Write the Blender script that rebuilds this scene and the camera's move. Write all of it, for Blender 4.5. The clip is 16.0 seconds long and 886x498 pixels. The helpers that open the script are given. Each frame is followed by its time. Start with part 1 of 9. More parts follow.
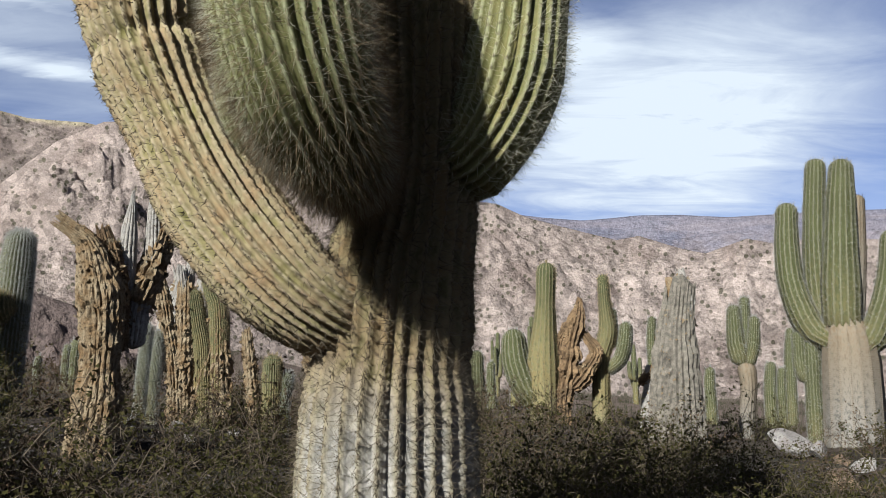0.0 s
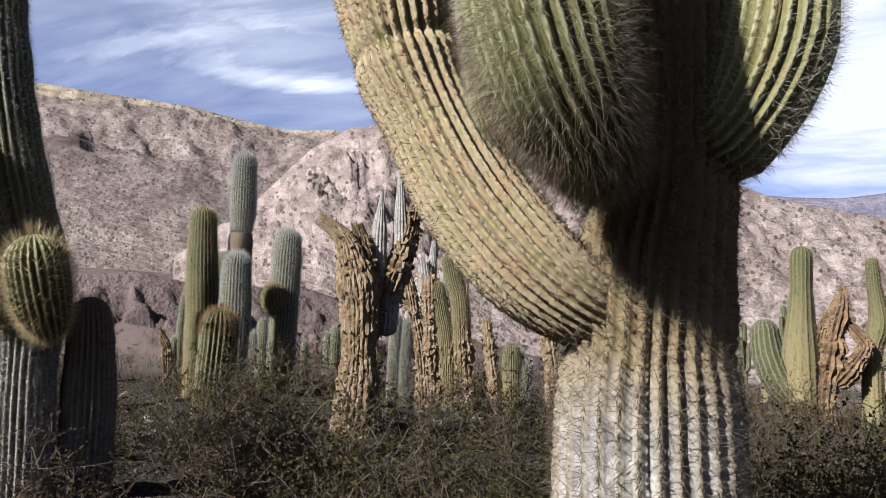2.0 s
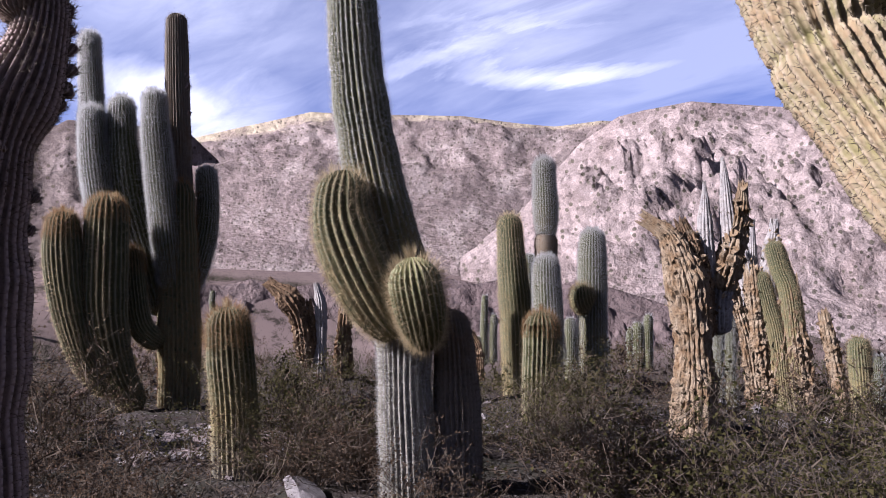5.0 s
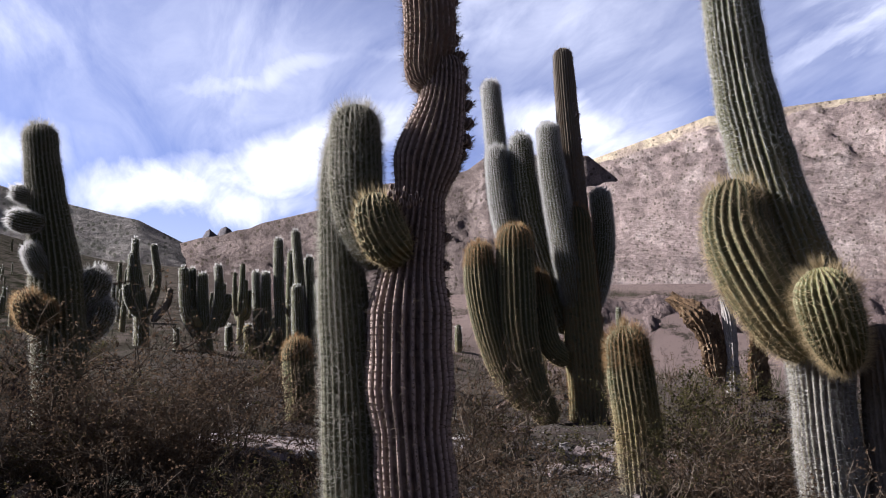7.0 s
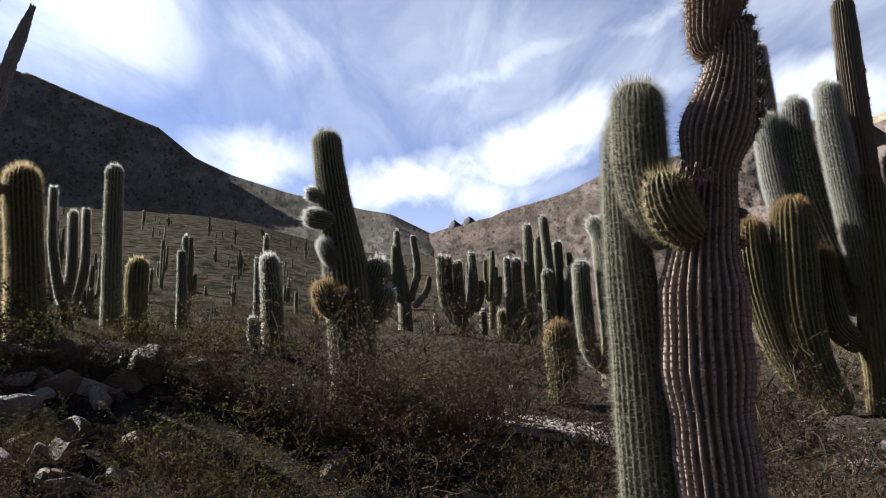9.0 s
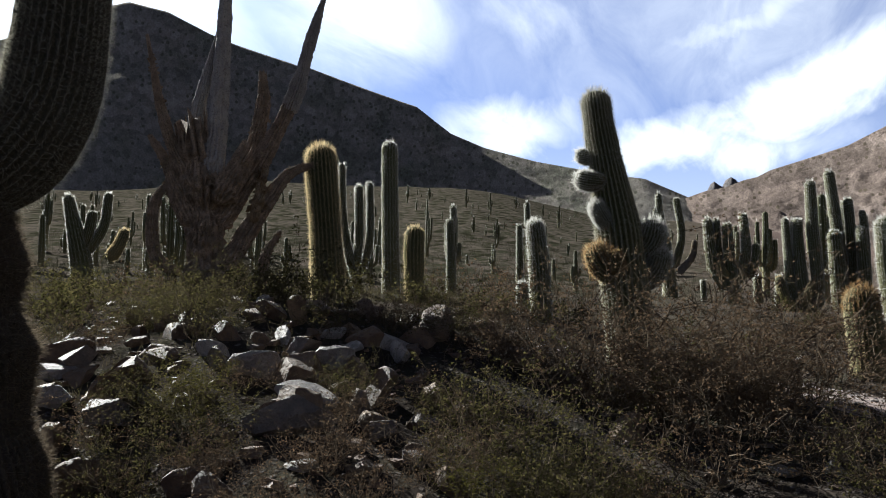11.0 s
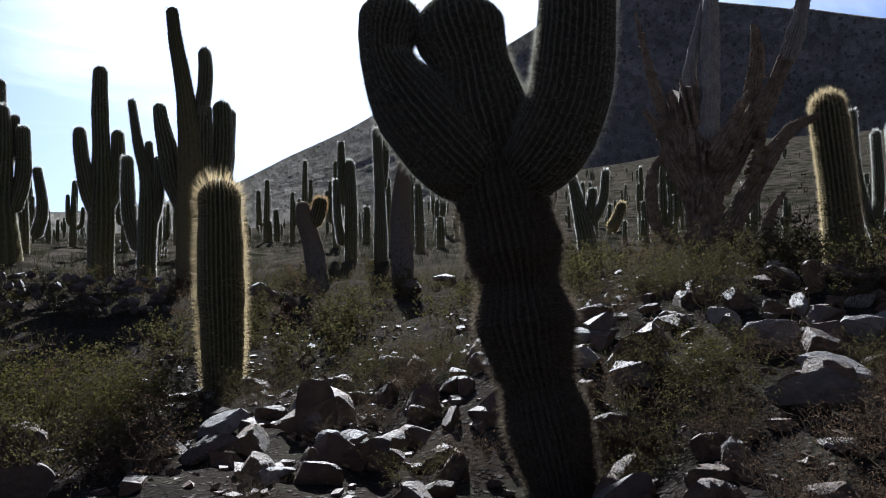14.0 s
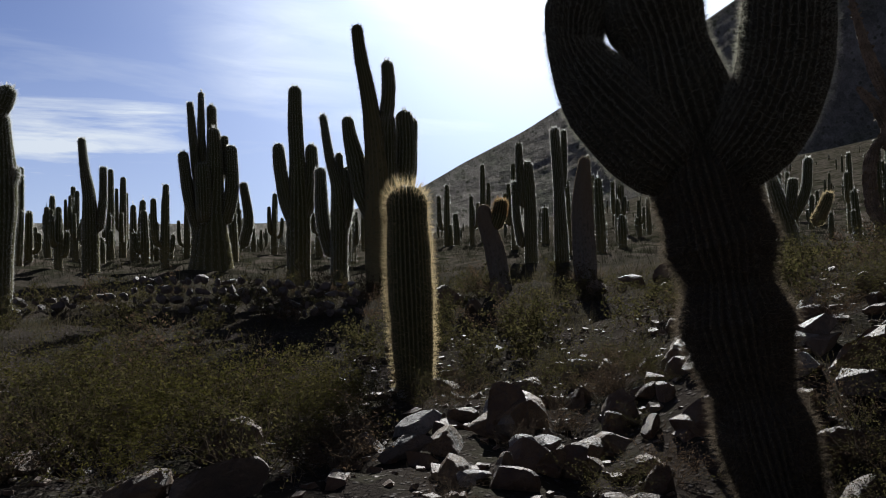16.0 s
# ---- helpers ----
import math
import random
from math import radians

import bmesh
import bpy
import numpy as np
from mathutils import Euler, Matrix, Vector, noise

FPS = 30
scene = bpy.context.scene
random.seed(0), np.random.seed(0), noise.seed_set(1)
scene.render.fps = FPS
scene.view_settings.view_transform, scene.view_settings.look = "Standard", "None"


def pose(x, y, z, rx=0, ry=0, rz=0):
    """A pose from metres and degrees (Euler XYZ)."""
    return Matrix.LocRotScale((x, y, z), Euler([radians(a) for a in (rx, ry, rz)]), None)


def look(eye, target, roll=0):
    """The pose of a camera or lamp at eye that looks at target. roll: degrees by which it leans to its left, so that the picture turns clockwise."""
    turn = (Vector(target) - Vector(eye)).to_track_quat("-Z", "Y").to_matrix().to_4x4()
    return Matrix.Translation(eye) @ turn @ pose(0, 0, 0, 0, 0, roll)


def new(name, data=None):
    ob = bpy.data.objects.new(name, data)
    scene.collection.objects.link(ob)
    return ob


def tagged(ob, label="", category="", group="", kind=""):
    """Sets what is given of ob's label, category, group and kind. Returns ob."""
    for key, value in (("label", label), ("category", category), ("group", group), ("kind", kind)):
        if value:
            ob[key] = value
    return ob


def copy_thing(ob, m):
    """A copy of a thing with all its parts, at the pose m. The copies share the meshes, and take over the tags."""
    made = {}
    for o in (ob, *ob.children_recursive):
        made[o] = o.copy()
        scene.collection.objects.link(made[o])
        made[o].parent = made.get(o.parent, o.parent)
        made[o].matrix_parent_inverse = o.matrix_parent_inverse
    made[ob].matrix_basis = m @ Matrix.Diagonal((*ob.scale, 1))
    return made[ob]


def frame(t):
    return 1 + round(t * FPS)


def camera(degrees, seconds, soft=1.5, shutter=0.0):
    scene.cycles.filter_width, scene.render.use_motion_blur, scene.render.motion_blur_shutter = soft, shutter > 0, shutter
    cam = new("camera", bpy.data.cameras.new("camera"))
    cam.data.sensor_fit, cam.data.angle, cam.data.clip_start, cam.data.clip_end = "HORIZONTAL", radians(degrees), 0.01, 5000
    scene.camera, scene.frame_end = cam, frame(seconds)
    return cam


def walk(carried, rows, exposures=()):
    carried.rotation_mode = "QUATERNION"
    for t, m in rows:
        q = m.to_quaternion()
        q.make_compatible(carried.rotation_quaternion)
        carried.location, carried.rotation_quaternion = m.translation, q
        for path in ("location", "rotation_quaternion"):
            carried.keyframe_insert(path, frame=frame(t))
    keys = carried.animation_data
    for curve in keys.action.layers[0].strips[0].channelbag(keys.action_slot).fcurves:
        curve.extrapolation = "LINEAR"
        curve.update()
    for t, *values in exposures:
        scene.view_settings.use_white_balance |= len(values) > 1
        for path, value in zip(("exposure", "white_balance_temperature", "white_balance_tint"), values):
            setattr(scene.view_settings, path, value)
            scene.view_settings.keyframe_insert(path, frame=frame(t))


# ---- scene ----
cam = camera(61.91, 16.0, soft=0.95)
PATH = [
    (0, pose(-0.023, 0.415, 1.461, 98.48, 0.12, -0.00)),
    (0.5, pose(-0.043, 0.410, 1.461, 98.62, -0.26, 4.56)),
    (1, pose(-0.062, 0.412, 1.461, 98.39, -0.52, 9.83)),
    (1.5, pose(-0.075, 0.417, 1.457, 97.70, -0.73, 14.07)),
    (2, pose(-0.083, 0.417, 1.459, 97.59, -0.75, 17.76)),
    (2.5, pose(-0.101, 0.410, 1.460, 97.50, -0.05, 21.50)),
    (3, pose(-0.160, 0.406, 1.459, 97.32, 0.18, 24.21)),
    (3.2, pose(-0.193, 0.400, 1.461, 97.09, 0.47, 25.48)),
    (5.3, pose(-0.452, 0.180, 1.538, 97.25, 0.54, 44.39)),
    (5.5, pose(-0.443, 0.191, 1.540, 97.33, 0.42, 48.53)),
    (6, pose(-0.406, 0.230, 1.546, 97.14, 0.05, 57.56)),
    (6.5, pose(-0.376, 0.252, 1.560, 98.27, 0.17, 63.31)),
    (7, pose(-0.362, 0.243, 1.560, 98.56, 0.57, 70.09)),
    (7.5, pose(-0.371, 0.232, 1.558, 97.78, 0.78, 75.18)),
    (8, pose(-0.366, 0.208, 1.559, 97.45, 0.51, 80.36)),
    (8.2, pose(-0.362, 0.185, 1.560, 97.70, 0.69, 83.01)),
    (10.3, pose(-0.364, -0.269, 1.482, 95.53, -1.00, 96.37)),
    (10.5, pose(-0.374, -0.272, 1.478, 95.35, -0.76, 99.26)),
    (11, pose(-0.381, -0.245, 1.484, 94.95, -0.74, 108.00)),
    (11.5, pose(-0.391, -0.195, 1.493, 94.70, -1.12, 115.71)),
    (12, pose(-0.397, -0.170, 1.505, 94.89, -0.55, 124.04)),
    (12.5, pose(-0.370, -0.151, 1.510, 94.94, -0.43, 129.82)),
    (13, pose(-0.334, -0.157, 1.508, 94.29, -0.54, 134.19)),
    (13.5, pose(-0.295, -0.208, 1.499, 93.16, -0.29, 140.02)),
    (14, pose(-0.253, -0.302, 1.496, 92.19, 0.24, 144.81)),
    (14.5, pose(-0.200, -0.394, 1.484, 92.02, -0.04, 146.01)),
    (15, pose(-0.159, -0.438, 1.490, 92.12, 0.72, 147.48)),
    (15.5, pose(-0.163, -0.447, 1.496, 92.85, 1.06, 151.55)),
    (16, pose(-0.236, -0.444, 1.492, 92.49, 1.02, 158.54)),
]
EXPOSURES = [(0, 1.66, 5800, 4), (1.5, 1.81, 5750, 8), (2.5, 2.01, 5700, 20), (3.2, 2.06, 5500, 30), (6, 2.11, 5500, 24), (8.2, 2.06, 6000, 12), (10.5, 2.06, 5900, 4), (11.5, 2.46, 5950, 6), (12.5, 2.66, 5700, 9), (13.5, 2.41, 5500, 10), (14.1, 1.96, 5400, 9), (14.6, 1.71, 5450, 9), (15.2, 1.41, 5800, 8), (15.6, 1.21, 5800, 7), (16, 1.36, 5850, 7)]
walk(cam, PATH, EXPOSURES)

# ---- sky and sun ----
SUN_BEARING, SUN_HEIGHT = 150.0, 31.0


def toward(bearing, height=0.0):
    """Unit vector; bearing in degrees to the left of +y."""
    b, h = radians(bearing), radians(height)
    return Vector((-math.sin(b) * math.cos(h), math.cos(b) * math.cos(h), math.sin(h)))


def link(tree, a, b):
    tree.links.new(a, b)


def math_node(tree, op, a, b=None, c=None, clamp=False):
    n = tree.nodes.new("ShaderNodeMath")
    n.operation, n.use_clamp = op, clamp
    for i, v in enumerate((a, b, c)):
        if v is None:
            continue
        if isinstance(v, (int, float)):
            n.inputs[i].default_value = v
        else:
            link(tree, v, n.inputs[i])
    return n.outputs[0]


def mix_node(tree, fac, a, b, blend="MIX"):
    n = tree.nodes.new("ShaderNodeMix")
    n.data_type, n.blend_type = "RGBA", blend
    for sock, v in ((n.inputs[0], fac), (n.inputs[6], a), (n.inputs[7], b)):
        if isinstance(v, (int, float)):
            sock.default_value = v
        elif isinstance(v, tuple):
            sock.default_value = (*v, 1.0)
        else:
            link(tree, v, sock)
    return n.outputs[2]


def ramp_node(tree, fac, stops):
    n = tree.nodes.new("ShaderNodeValToRGB")
    e = n.color_ramp.elements
    while len(e) < len(stops):
        e.new(0.5)
    for el, (p, v) in zip(e, stops):
        el.position = p
        el.color = (v, v, v, 1) if isinstance(v, (int, float)) else (*v, 1)
    link(tree, fac, n.inputs[0])
    return n.outputs[0]


def noise_node(tree, vec, scale, detail=4.0, rough=0.55, distort=0.0):
    n = tree.nodes.new("ShaderNodeTexNoise")
    n.inputs["Scale"].default_value, n.inputs["Detail"].default_value = scale, detail
    n.inputs["Roughness"].default_value, n.inputs["Distortion"].default_value = rough, distort
    if vec is not None:
        link(tree, vec, n.inputs["Vector"])
    return n.outputs["Fac"]


CLOUD_BANKS = [(-17, 17, 14, 8, 0, 1.0), (-12, 23, 9, 3, 0.1, 0.7), (29, 20.5, 9, 1.2, 0.02, 0.85), (33, 23.4, 12, 0.8, 0.0, 0.5), (55, 18, 6, 4, 0, 0.5),
               (82, 15.5, 11, 2.6, -0.28, 1.0), (89, 12.2, 9, 2.4, 0, 0.95), (60, 17.3, 6, 2.6, 0, 0.95), (84, 21.5, 12, 1.3, -0.15, 0.5), (70, 24, 10, 1.5, -0.15, 0.5),
               (39, 21.5, 9, 1.3, -0.2, 0.55), (103, 14.2, 5, 2.3, 0, 0.9), (101, 22, 6, 3.2, 0.3, 0.45), (114, 23, 7, 5, 0, 0.7), (185, 10.5, 10, 1.7, 0, 0.85),
               (187, 22.5, 8, 1.1, 0.05, 0.5), (171, 16, 7, 6, 0, 0.4), (84, 22, 26, 10, 0, 0.36), (32, 24, 14, 5, 0, 0.4), (62, 25, 15, 6, 0, 0.45)]


def build_world():
    w = bpy.data.worlds.new("sky")
    scene.world = w
    w.use_nodes = True
    t = w.node_tree
    t.nodes.clear()
    out = t.nodes.new("ShaderNodeOutputWorld")
    bg = t.nodes.new("ShaderNodeBackground")
    bg.inputs["Strength"].default_value = 0.05
    link(t, bg.outputs[0], out.inputs[0])
    sky = t.nodes.new("ShaderNodeTexSky")
    sky.sky_type, sky.sun_disc = "NISHITA", False
    sky.sun_elevation, sky.sun_rotation = radians(SUN_HEIGHT), radians(-SUN_BEARING)
    sky.altitude, sky.air_density, sky.dust_density, sky.ozone_density = 2500, 1.0, 0.6, 2.0
    co = t.nodes.new("ShaderNodeTexCoord").outputs["Generated"]
    sep = t.nodes.new("ShaderNodeSeparateXYZ")
    link(t, co, sep.inputs[0])
    # the cloud deck: directions laid on a flat layer high overhead
    up = math_node(t, "ADD", math_node(t, "MAXIMUM", sep.outputs[2], 0.0), 0.16)
    comb = t.nodes.new("ShaderNodeCombineXYZ")
    link(t, math_node(t, "DIVIDE", sep.outputs[0], up), comb.inputs[0])
    link(t, math_node(t, "DIVIDE", sep.outputs[1], up), comb.inputs[1])
    mp = t.nodes.new("ShaderNodeMapping")
    mp.inputs["Rotation"].default_value = (0, 0, radians(28))
    mp.inputs["Scale"].default_value = (0.55, 1.5, 1.0)
    mp.inputs["Location"].default_value = (3.1, 1.7, 0)
    link(t, comb.outputs[0], mp.inputs[0])
    big = noise_node(t, mp.outputs[0], 0.85, 6.0, 0.55, 0.4)
    fine = noise_node(t, mp.outputs[0], 3.2, 8.0, 0.6, 0.7)
    deck = math_node(t, "ADD", math_node(t, "MULTIPLY", big, 0.75), math_node(t, "MULTIPLY", fine, 0.25))
    cover = ramp_node(t, deck, [(0.42, 0.0), (0.51, 0.5), (0.61, 1.0)])
    # cloud is faded out overhead, above the view, to cut the fill light
    overhead_fade = ramp_node(t, sep.outputs[2], [(0.44, 1.0), (0.60, 0.02)])
    cover = math_node(t, "MULTIPLY", math_node(t, "MULTIPLY", math_node(t, "MAXIMUM", cover, math_node(t, "MULTIPLY", big, 0.24)), overhead_fade), 0.42)
    # the larger banks and streaks: bearing, height, half width, half thickness in degrees, rise for each degree, density
    turned = math_node(t, "ARCTAN2", math_node(t, "MULTIPLY", sep.outputs[1], -1.0), math_node(t, "MULTIPLY", sep.outputs[0], -1.0))
    bearing = math_node(t, "MULTIPLY_ADD", turned, 57.2958, 90.0)
    height = math_node(t, "MULTIPLY", math_node(t, "ARCSINE", sep.outputs[2]), 57.2958)
    ragged = math_node(t, "MULTIPLY_ADD", math_node(t, "SUBTRACT", noise_node(t, mp.outputs[0], 1.7, 7.0, 0.6, 0.5), 0.5), 9.0, height)
    fleck = math_node(t, "MULTIPLY_ADD", math_node(t, "SUBTRACT", fine, 0.5), 2.2, 1.0)
    for b0, e0, wide, thick, rise, dense in CLOUD_BANKS:
        u = math_node(t, "DIVIDE", math_node(t, "SUBTRACT", bearing, b0), wide)
        v = math_node(t, "DIVIDE", math_node(t, "SUBTRACT", ragged, math_node(t, "MULTIPLY_ADD", math_node(t, "SUBTRACT", bearing, b0), rise, e0)), thick)
        far_off = math_node(t, "ADD", math_node(t, "MULTIPLY", u, u), math_node(t, "MULTIPLY", v, v))
        bank = math_node(t, "EXPONENT", math_node(t, "MULTIPLY", far_off, -1.0))
        cover = math_node(t, "MAXIMUM", cover, math_node(t, "MULTIPLY", math_node(t, "MULTIPLY", bank, fleck), dense * 1.25), clamp=True)
    cover = math_node(t, "MINIMUM", cover, 1.0)
    haze = ramp_node(t, sep.outputs[2], [(0.0, 0.62), (0.16, 0.36), (0.30, 0.13), (0.5, 0.0)])
    cover = math_node(t, "MAXIMUM", cover, haze)
    # thin cloud scatters the sun forward into a wide bright glow
    dot = t.nodes.new("ShaderNodeVectorMath")
    dot.operation = "DOT_PRODUCT"
    link(t, co, dot.inputs[0])
    dot.inputs[1].default_value = toward(SUN_BEARING, SUN_HEIGHT)
    near = math_node(t, "MAXIMUM", dot.outputs["Value"], 0.0)
    glow = math_node(t, "MULTIPLY", math_node(t, "POWER", near, 20.0), 12.0)
    glow = math_node(t, "ADD", glow, math_node(t, "MULTIPLY", math_node(t, "POWER", near, 6.0), 1.1))
    white = mix_node(t, 1.0, (5.55, 5.62, 5.84), (1, 1, 1), "MULTIPLY")
    blue = mix_node(t, 1.0, sky.outputs[0], (0.34, 0.38, 0.56), "MULTIPLY")
    # the blue is dimmed overhead as well, added to deepen the shade below
    overhead_dim = ramp_node(t, sep.outputs[2], [(0.44, 1.0), (0.70, 0.18)])
    blue = mix_node(t, 1.0, blue, overhead_dim, "MULTIPLY")
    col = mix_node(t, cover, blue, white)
    add = t.nodes.new("ShaderNodeVectorMath")
    add.operation = "ADD"
    link(t, col, add.inputs[0])
    link(t, glow, add.inputs[1])
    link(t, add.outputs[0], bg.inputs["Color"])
    sun = bpy.data.lights.new("sun", "SUN")
    sun.energy, sun.angle, sun.color = 5.0, radians(0.55), (1.0, 0.94, 0.85)
    ob = new("sun", sun)
    ob.matrix_world = look(toward(SUN_BEARING, SUN_HEIGHT) * 50, (0, 0, 0))


build_world()

# ---- materials ----


def material(name, rough=0.9):
    m = bpy.data.materials.new(name)
    m.use_nodes = True
    t = m.node_tree
    b = t.nodes["Principled BSDF"]
    b.inputs["Roughness"].default_value = rough
    b.inputs["Specular IOR Level"].default_value = 0.06
    return m, t, b


def attr(t, name):
    n = t.nodes.new("ShaderNodeAttribute")
    n.attribute_name = name
    return n.outputs["Fac"]


def coords(t, kind="Object"):
    return t.nodes.new("ShaderNodeTexCoord").outputs[kind]


def position(t):
    return t.nodes.new("ShaderNodeNewGeometry").outputs["Position"]


def bump(t, b, height, dist, strength=1.0):
    n = t.nodes.new("ShaderNodeBump")
    n.inputs["Distance"].default_value, n.inputs["Strength"].default_value = dist, strength
    link(t, height, n.inputs["Height"])
    link(t, n.outputs[0], b.inputs["Normal"])


def cactus_material(name, green, crest, tan, cork):
    """Ribbed cactus skin: green flesh, paler woolly crests, yellowing and corky with age."""
    m, t, b = material(name, 0.75)
    co = position(t)
    rib, age, run = attr(t, "rib"), attr(t, "age"), attr(t, "run")
    n1, n2, n3 = noise_node(t, co, 2.3, 3), noise_node(t, co, 14.0, 5, 0.65), noise_node(t, co, 75.0, 4, 0.7)
    flesh = mix_node(t, ramp_node(t, n1, [(0.35, 0.0), (0.65, 1.0)]), green, tuple(0.72 * g for g in green))
    wool = ramp_node(t, rib, [(0.55, 0.0), (0.95, 1.0)])
    young = mix_node(t, math_node(t, "MULTIPLY", wool, 0.8), flesh, crest)
    rust = mix_node(t, ramp_node(t, n2, [(0.48, 0.0), (0.62, 1.0)]), tan, (tan[0] * 0.85, tan[1] * 0.74, tan[2] * 0.64))
    old = mix_node(t, ramp_node(t, n2, [(0.30, 0.0), (0.48, 1.0)]), young, rust)
    bark = mix_node(t, ramp_node(t, n2, [(0.40, 0.0), (0.60, 1.0)]), cork, tuple(0.45 * c for c in cork))
    worn = math_node(t, "ADD", age, math_node(t, "MULTIPLY", math_node(t, "SUBTRACT", n2, 0.5), 0.5))
    col = mix_node(t, ramp_node(t, worn, [(0.20, 0.0), (0.55, 1.0)]), young, old)
    bark = mix_node(t, math_node(t, "MULTIPLY", ramp_node(t, rib, [(0.45, 0.0), (0.9, 1.0)]), 0.62), bark, crest)
    col = mix_node(t, ramp_node(t, worn, [(0.60, 0.0), (0.85, 1.0)]), col, bark)
    # areoles: brown felt cushions in rows along the crests
    beat = math_node(t, "FRACT", math_node(t, "ADD", math_node(t, "MULTIPLY_ADD", run, 27.78, 0.12), math_node(t, "MULTIPLY", n1, 1.6)))
    dot = math_node(t, "MULTIPLY", ramp_node(t, beat, [(0.22, 1.0), (0.42, 0.0)]), ramp_node(t, rib, [(0.70, 0.0), (1.0, 1.0)]))
    col = mix_node(t, math_node(t, "MULTIPLY", dot, math_node(t, "MULTIPLY_ADD", n2, 0.6, 0.35)), col, (0.075, 0.052, 0.036))
    col = mix_node(t, math_node(t, "MULTIPLY", ramp_node(t, n3, [(0.4, 0.0), (0.7, 1.0)]), 0.35), col, (0.10, 0.085, 0.05))
    link(t, col, b.inputs["Base Color"])
    h = math_node(t, "ADD", math_node(t, "MULTIPLY", n3, 0.12), math_node(t, "ADD", math_node(t, "MULTIPLY", n2, age), math_node(t, "MULTIPLY", dot, 0.4)))
    bump(t, b, h, 0.010)
    return m


def spine_material(name, a, c, through_light=0.5):
    """Thin straw needles that let light through."""
    m = bpy.data.materials.new(name)
    m.use_nodes = True
    t = m.node_tree
    t.nodes.clear()
    out = t.nodes.new("ShaderNodeOutputMaterial")
    geo = t.nodes.new("ShaderNodeNewGeometry")
    col = mix_node(t, geo.outputs["Random Per Island"], a, c)
    d, tr, mx = t.nodes.new("ShaderNodeBsdfDiffuse"), t.nodes.new("ShaderNodeBsdfTranslucent"), t.nodes.new("ShaderNodeMixShader")
    link(t, col, d.inputs[0]), link(t, col, tr.inputs[0])
    mx.inputs[0].default_value = through_light
    link(t, d.outputs[0], mx.inputs[1]), link(t, tr.outputs[0], mx.inputs[2]), link(t, mx.outputs[0], out.inputs[0])
    return m


def rough_material(name, a, c, dark, scale=3.0, depth=0.02, rough=0.95):
    """A weathered surface: two colours in patches, dark pits, fine grain, relief."""
    m, t, b = material(name, rough)
    co = position(t)
    n1, n2, n3 = noise_node(t, co, scale, 4), noise_node(t, co, scale * 6, 5, 0.65), noise_node(t, co, scale * 32, 4, 0.7)
    col = mix_node(t, ramp_node(t, n1, [(0.38, 0.0), (0.62, 1.0)]), a, c)
    col = mix_node(t, ramp_node(t, n2, [(0.30, 1.0), (0.48, 0.0)]), col, dark)
    col = mix_node(t, 0.35, col, ramp_node(t, n3, [(0.3, 0.1), (0.7, 0.9)]), "OVERLAY")
    link(t, col, b.inputs["Base Color"])
    bump(t, b, math_node(t, "ADD", n2, math_node(t, "MULTIPLY", n3, 0.08)), depth)
    return m


def rock_material(name, a, c, vein):
    m, t, b = material(name, 0.62)
    b.inputs["Specular IOR Level"].default_value = 0.10
    info = t.nodes.new("ShaderNodeObjectInfo").outputs["Random"]
    co = coords(t)
    off = t.nodes.new("ShaderNodeVectorMath")
    off.operation = "ADD"
    link(t, co, off.inputs[0]), link(t, math_node(t, "MULTIPLY", info, 40.0), off.inputs[1])
    v = off.outputs[0]
    n1, n2, n3 = noise_node(t, v, 2.2, 5), noise_node(t, v, 9.0, 6, 0.65), noise_node(t, v, 60.0, 4, 0.7)
    col = mix_node(t, info, a, c)
    col = mix_node(t, ramp_node(t, n1, [(0.42, 0.0), (0.60, 0.8)]), col, vein)
    col = mix_node(t, ramp_node(t, n2, [(0.32, 0.75), (0.48, 0.0)]), col, (0.05, 0.045, 0.045))
    col = mix_node(t, 0.3, col, ramp_node(t, n3, [(0.3, 0.15), (0.7, 0.85)]), "OVERLAY")
    link(t, col, b.inputs["Base Color"])
    bump(t, b, math_node(t, "ADD", n2, math_node(t, "MULTIPLY", n3, 0.08)), 0.03)
    return m


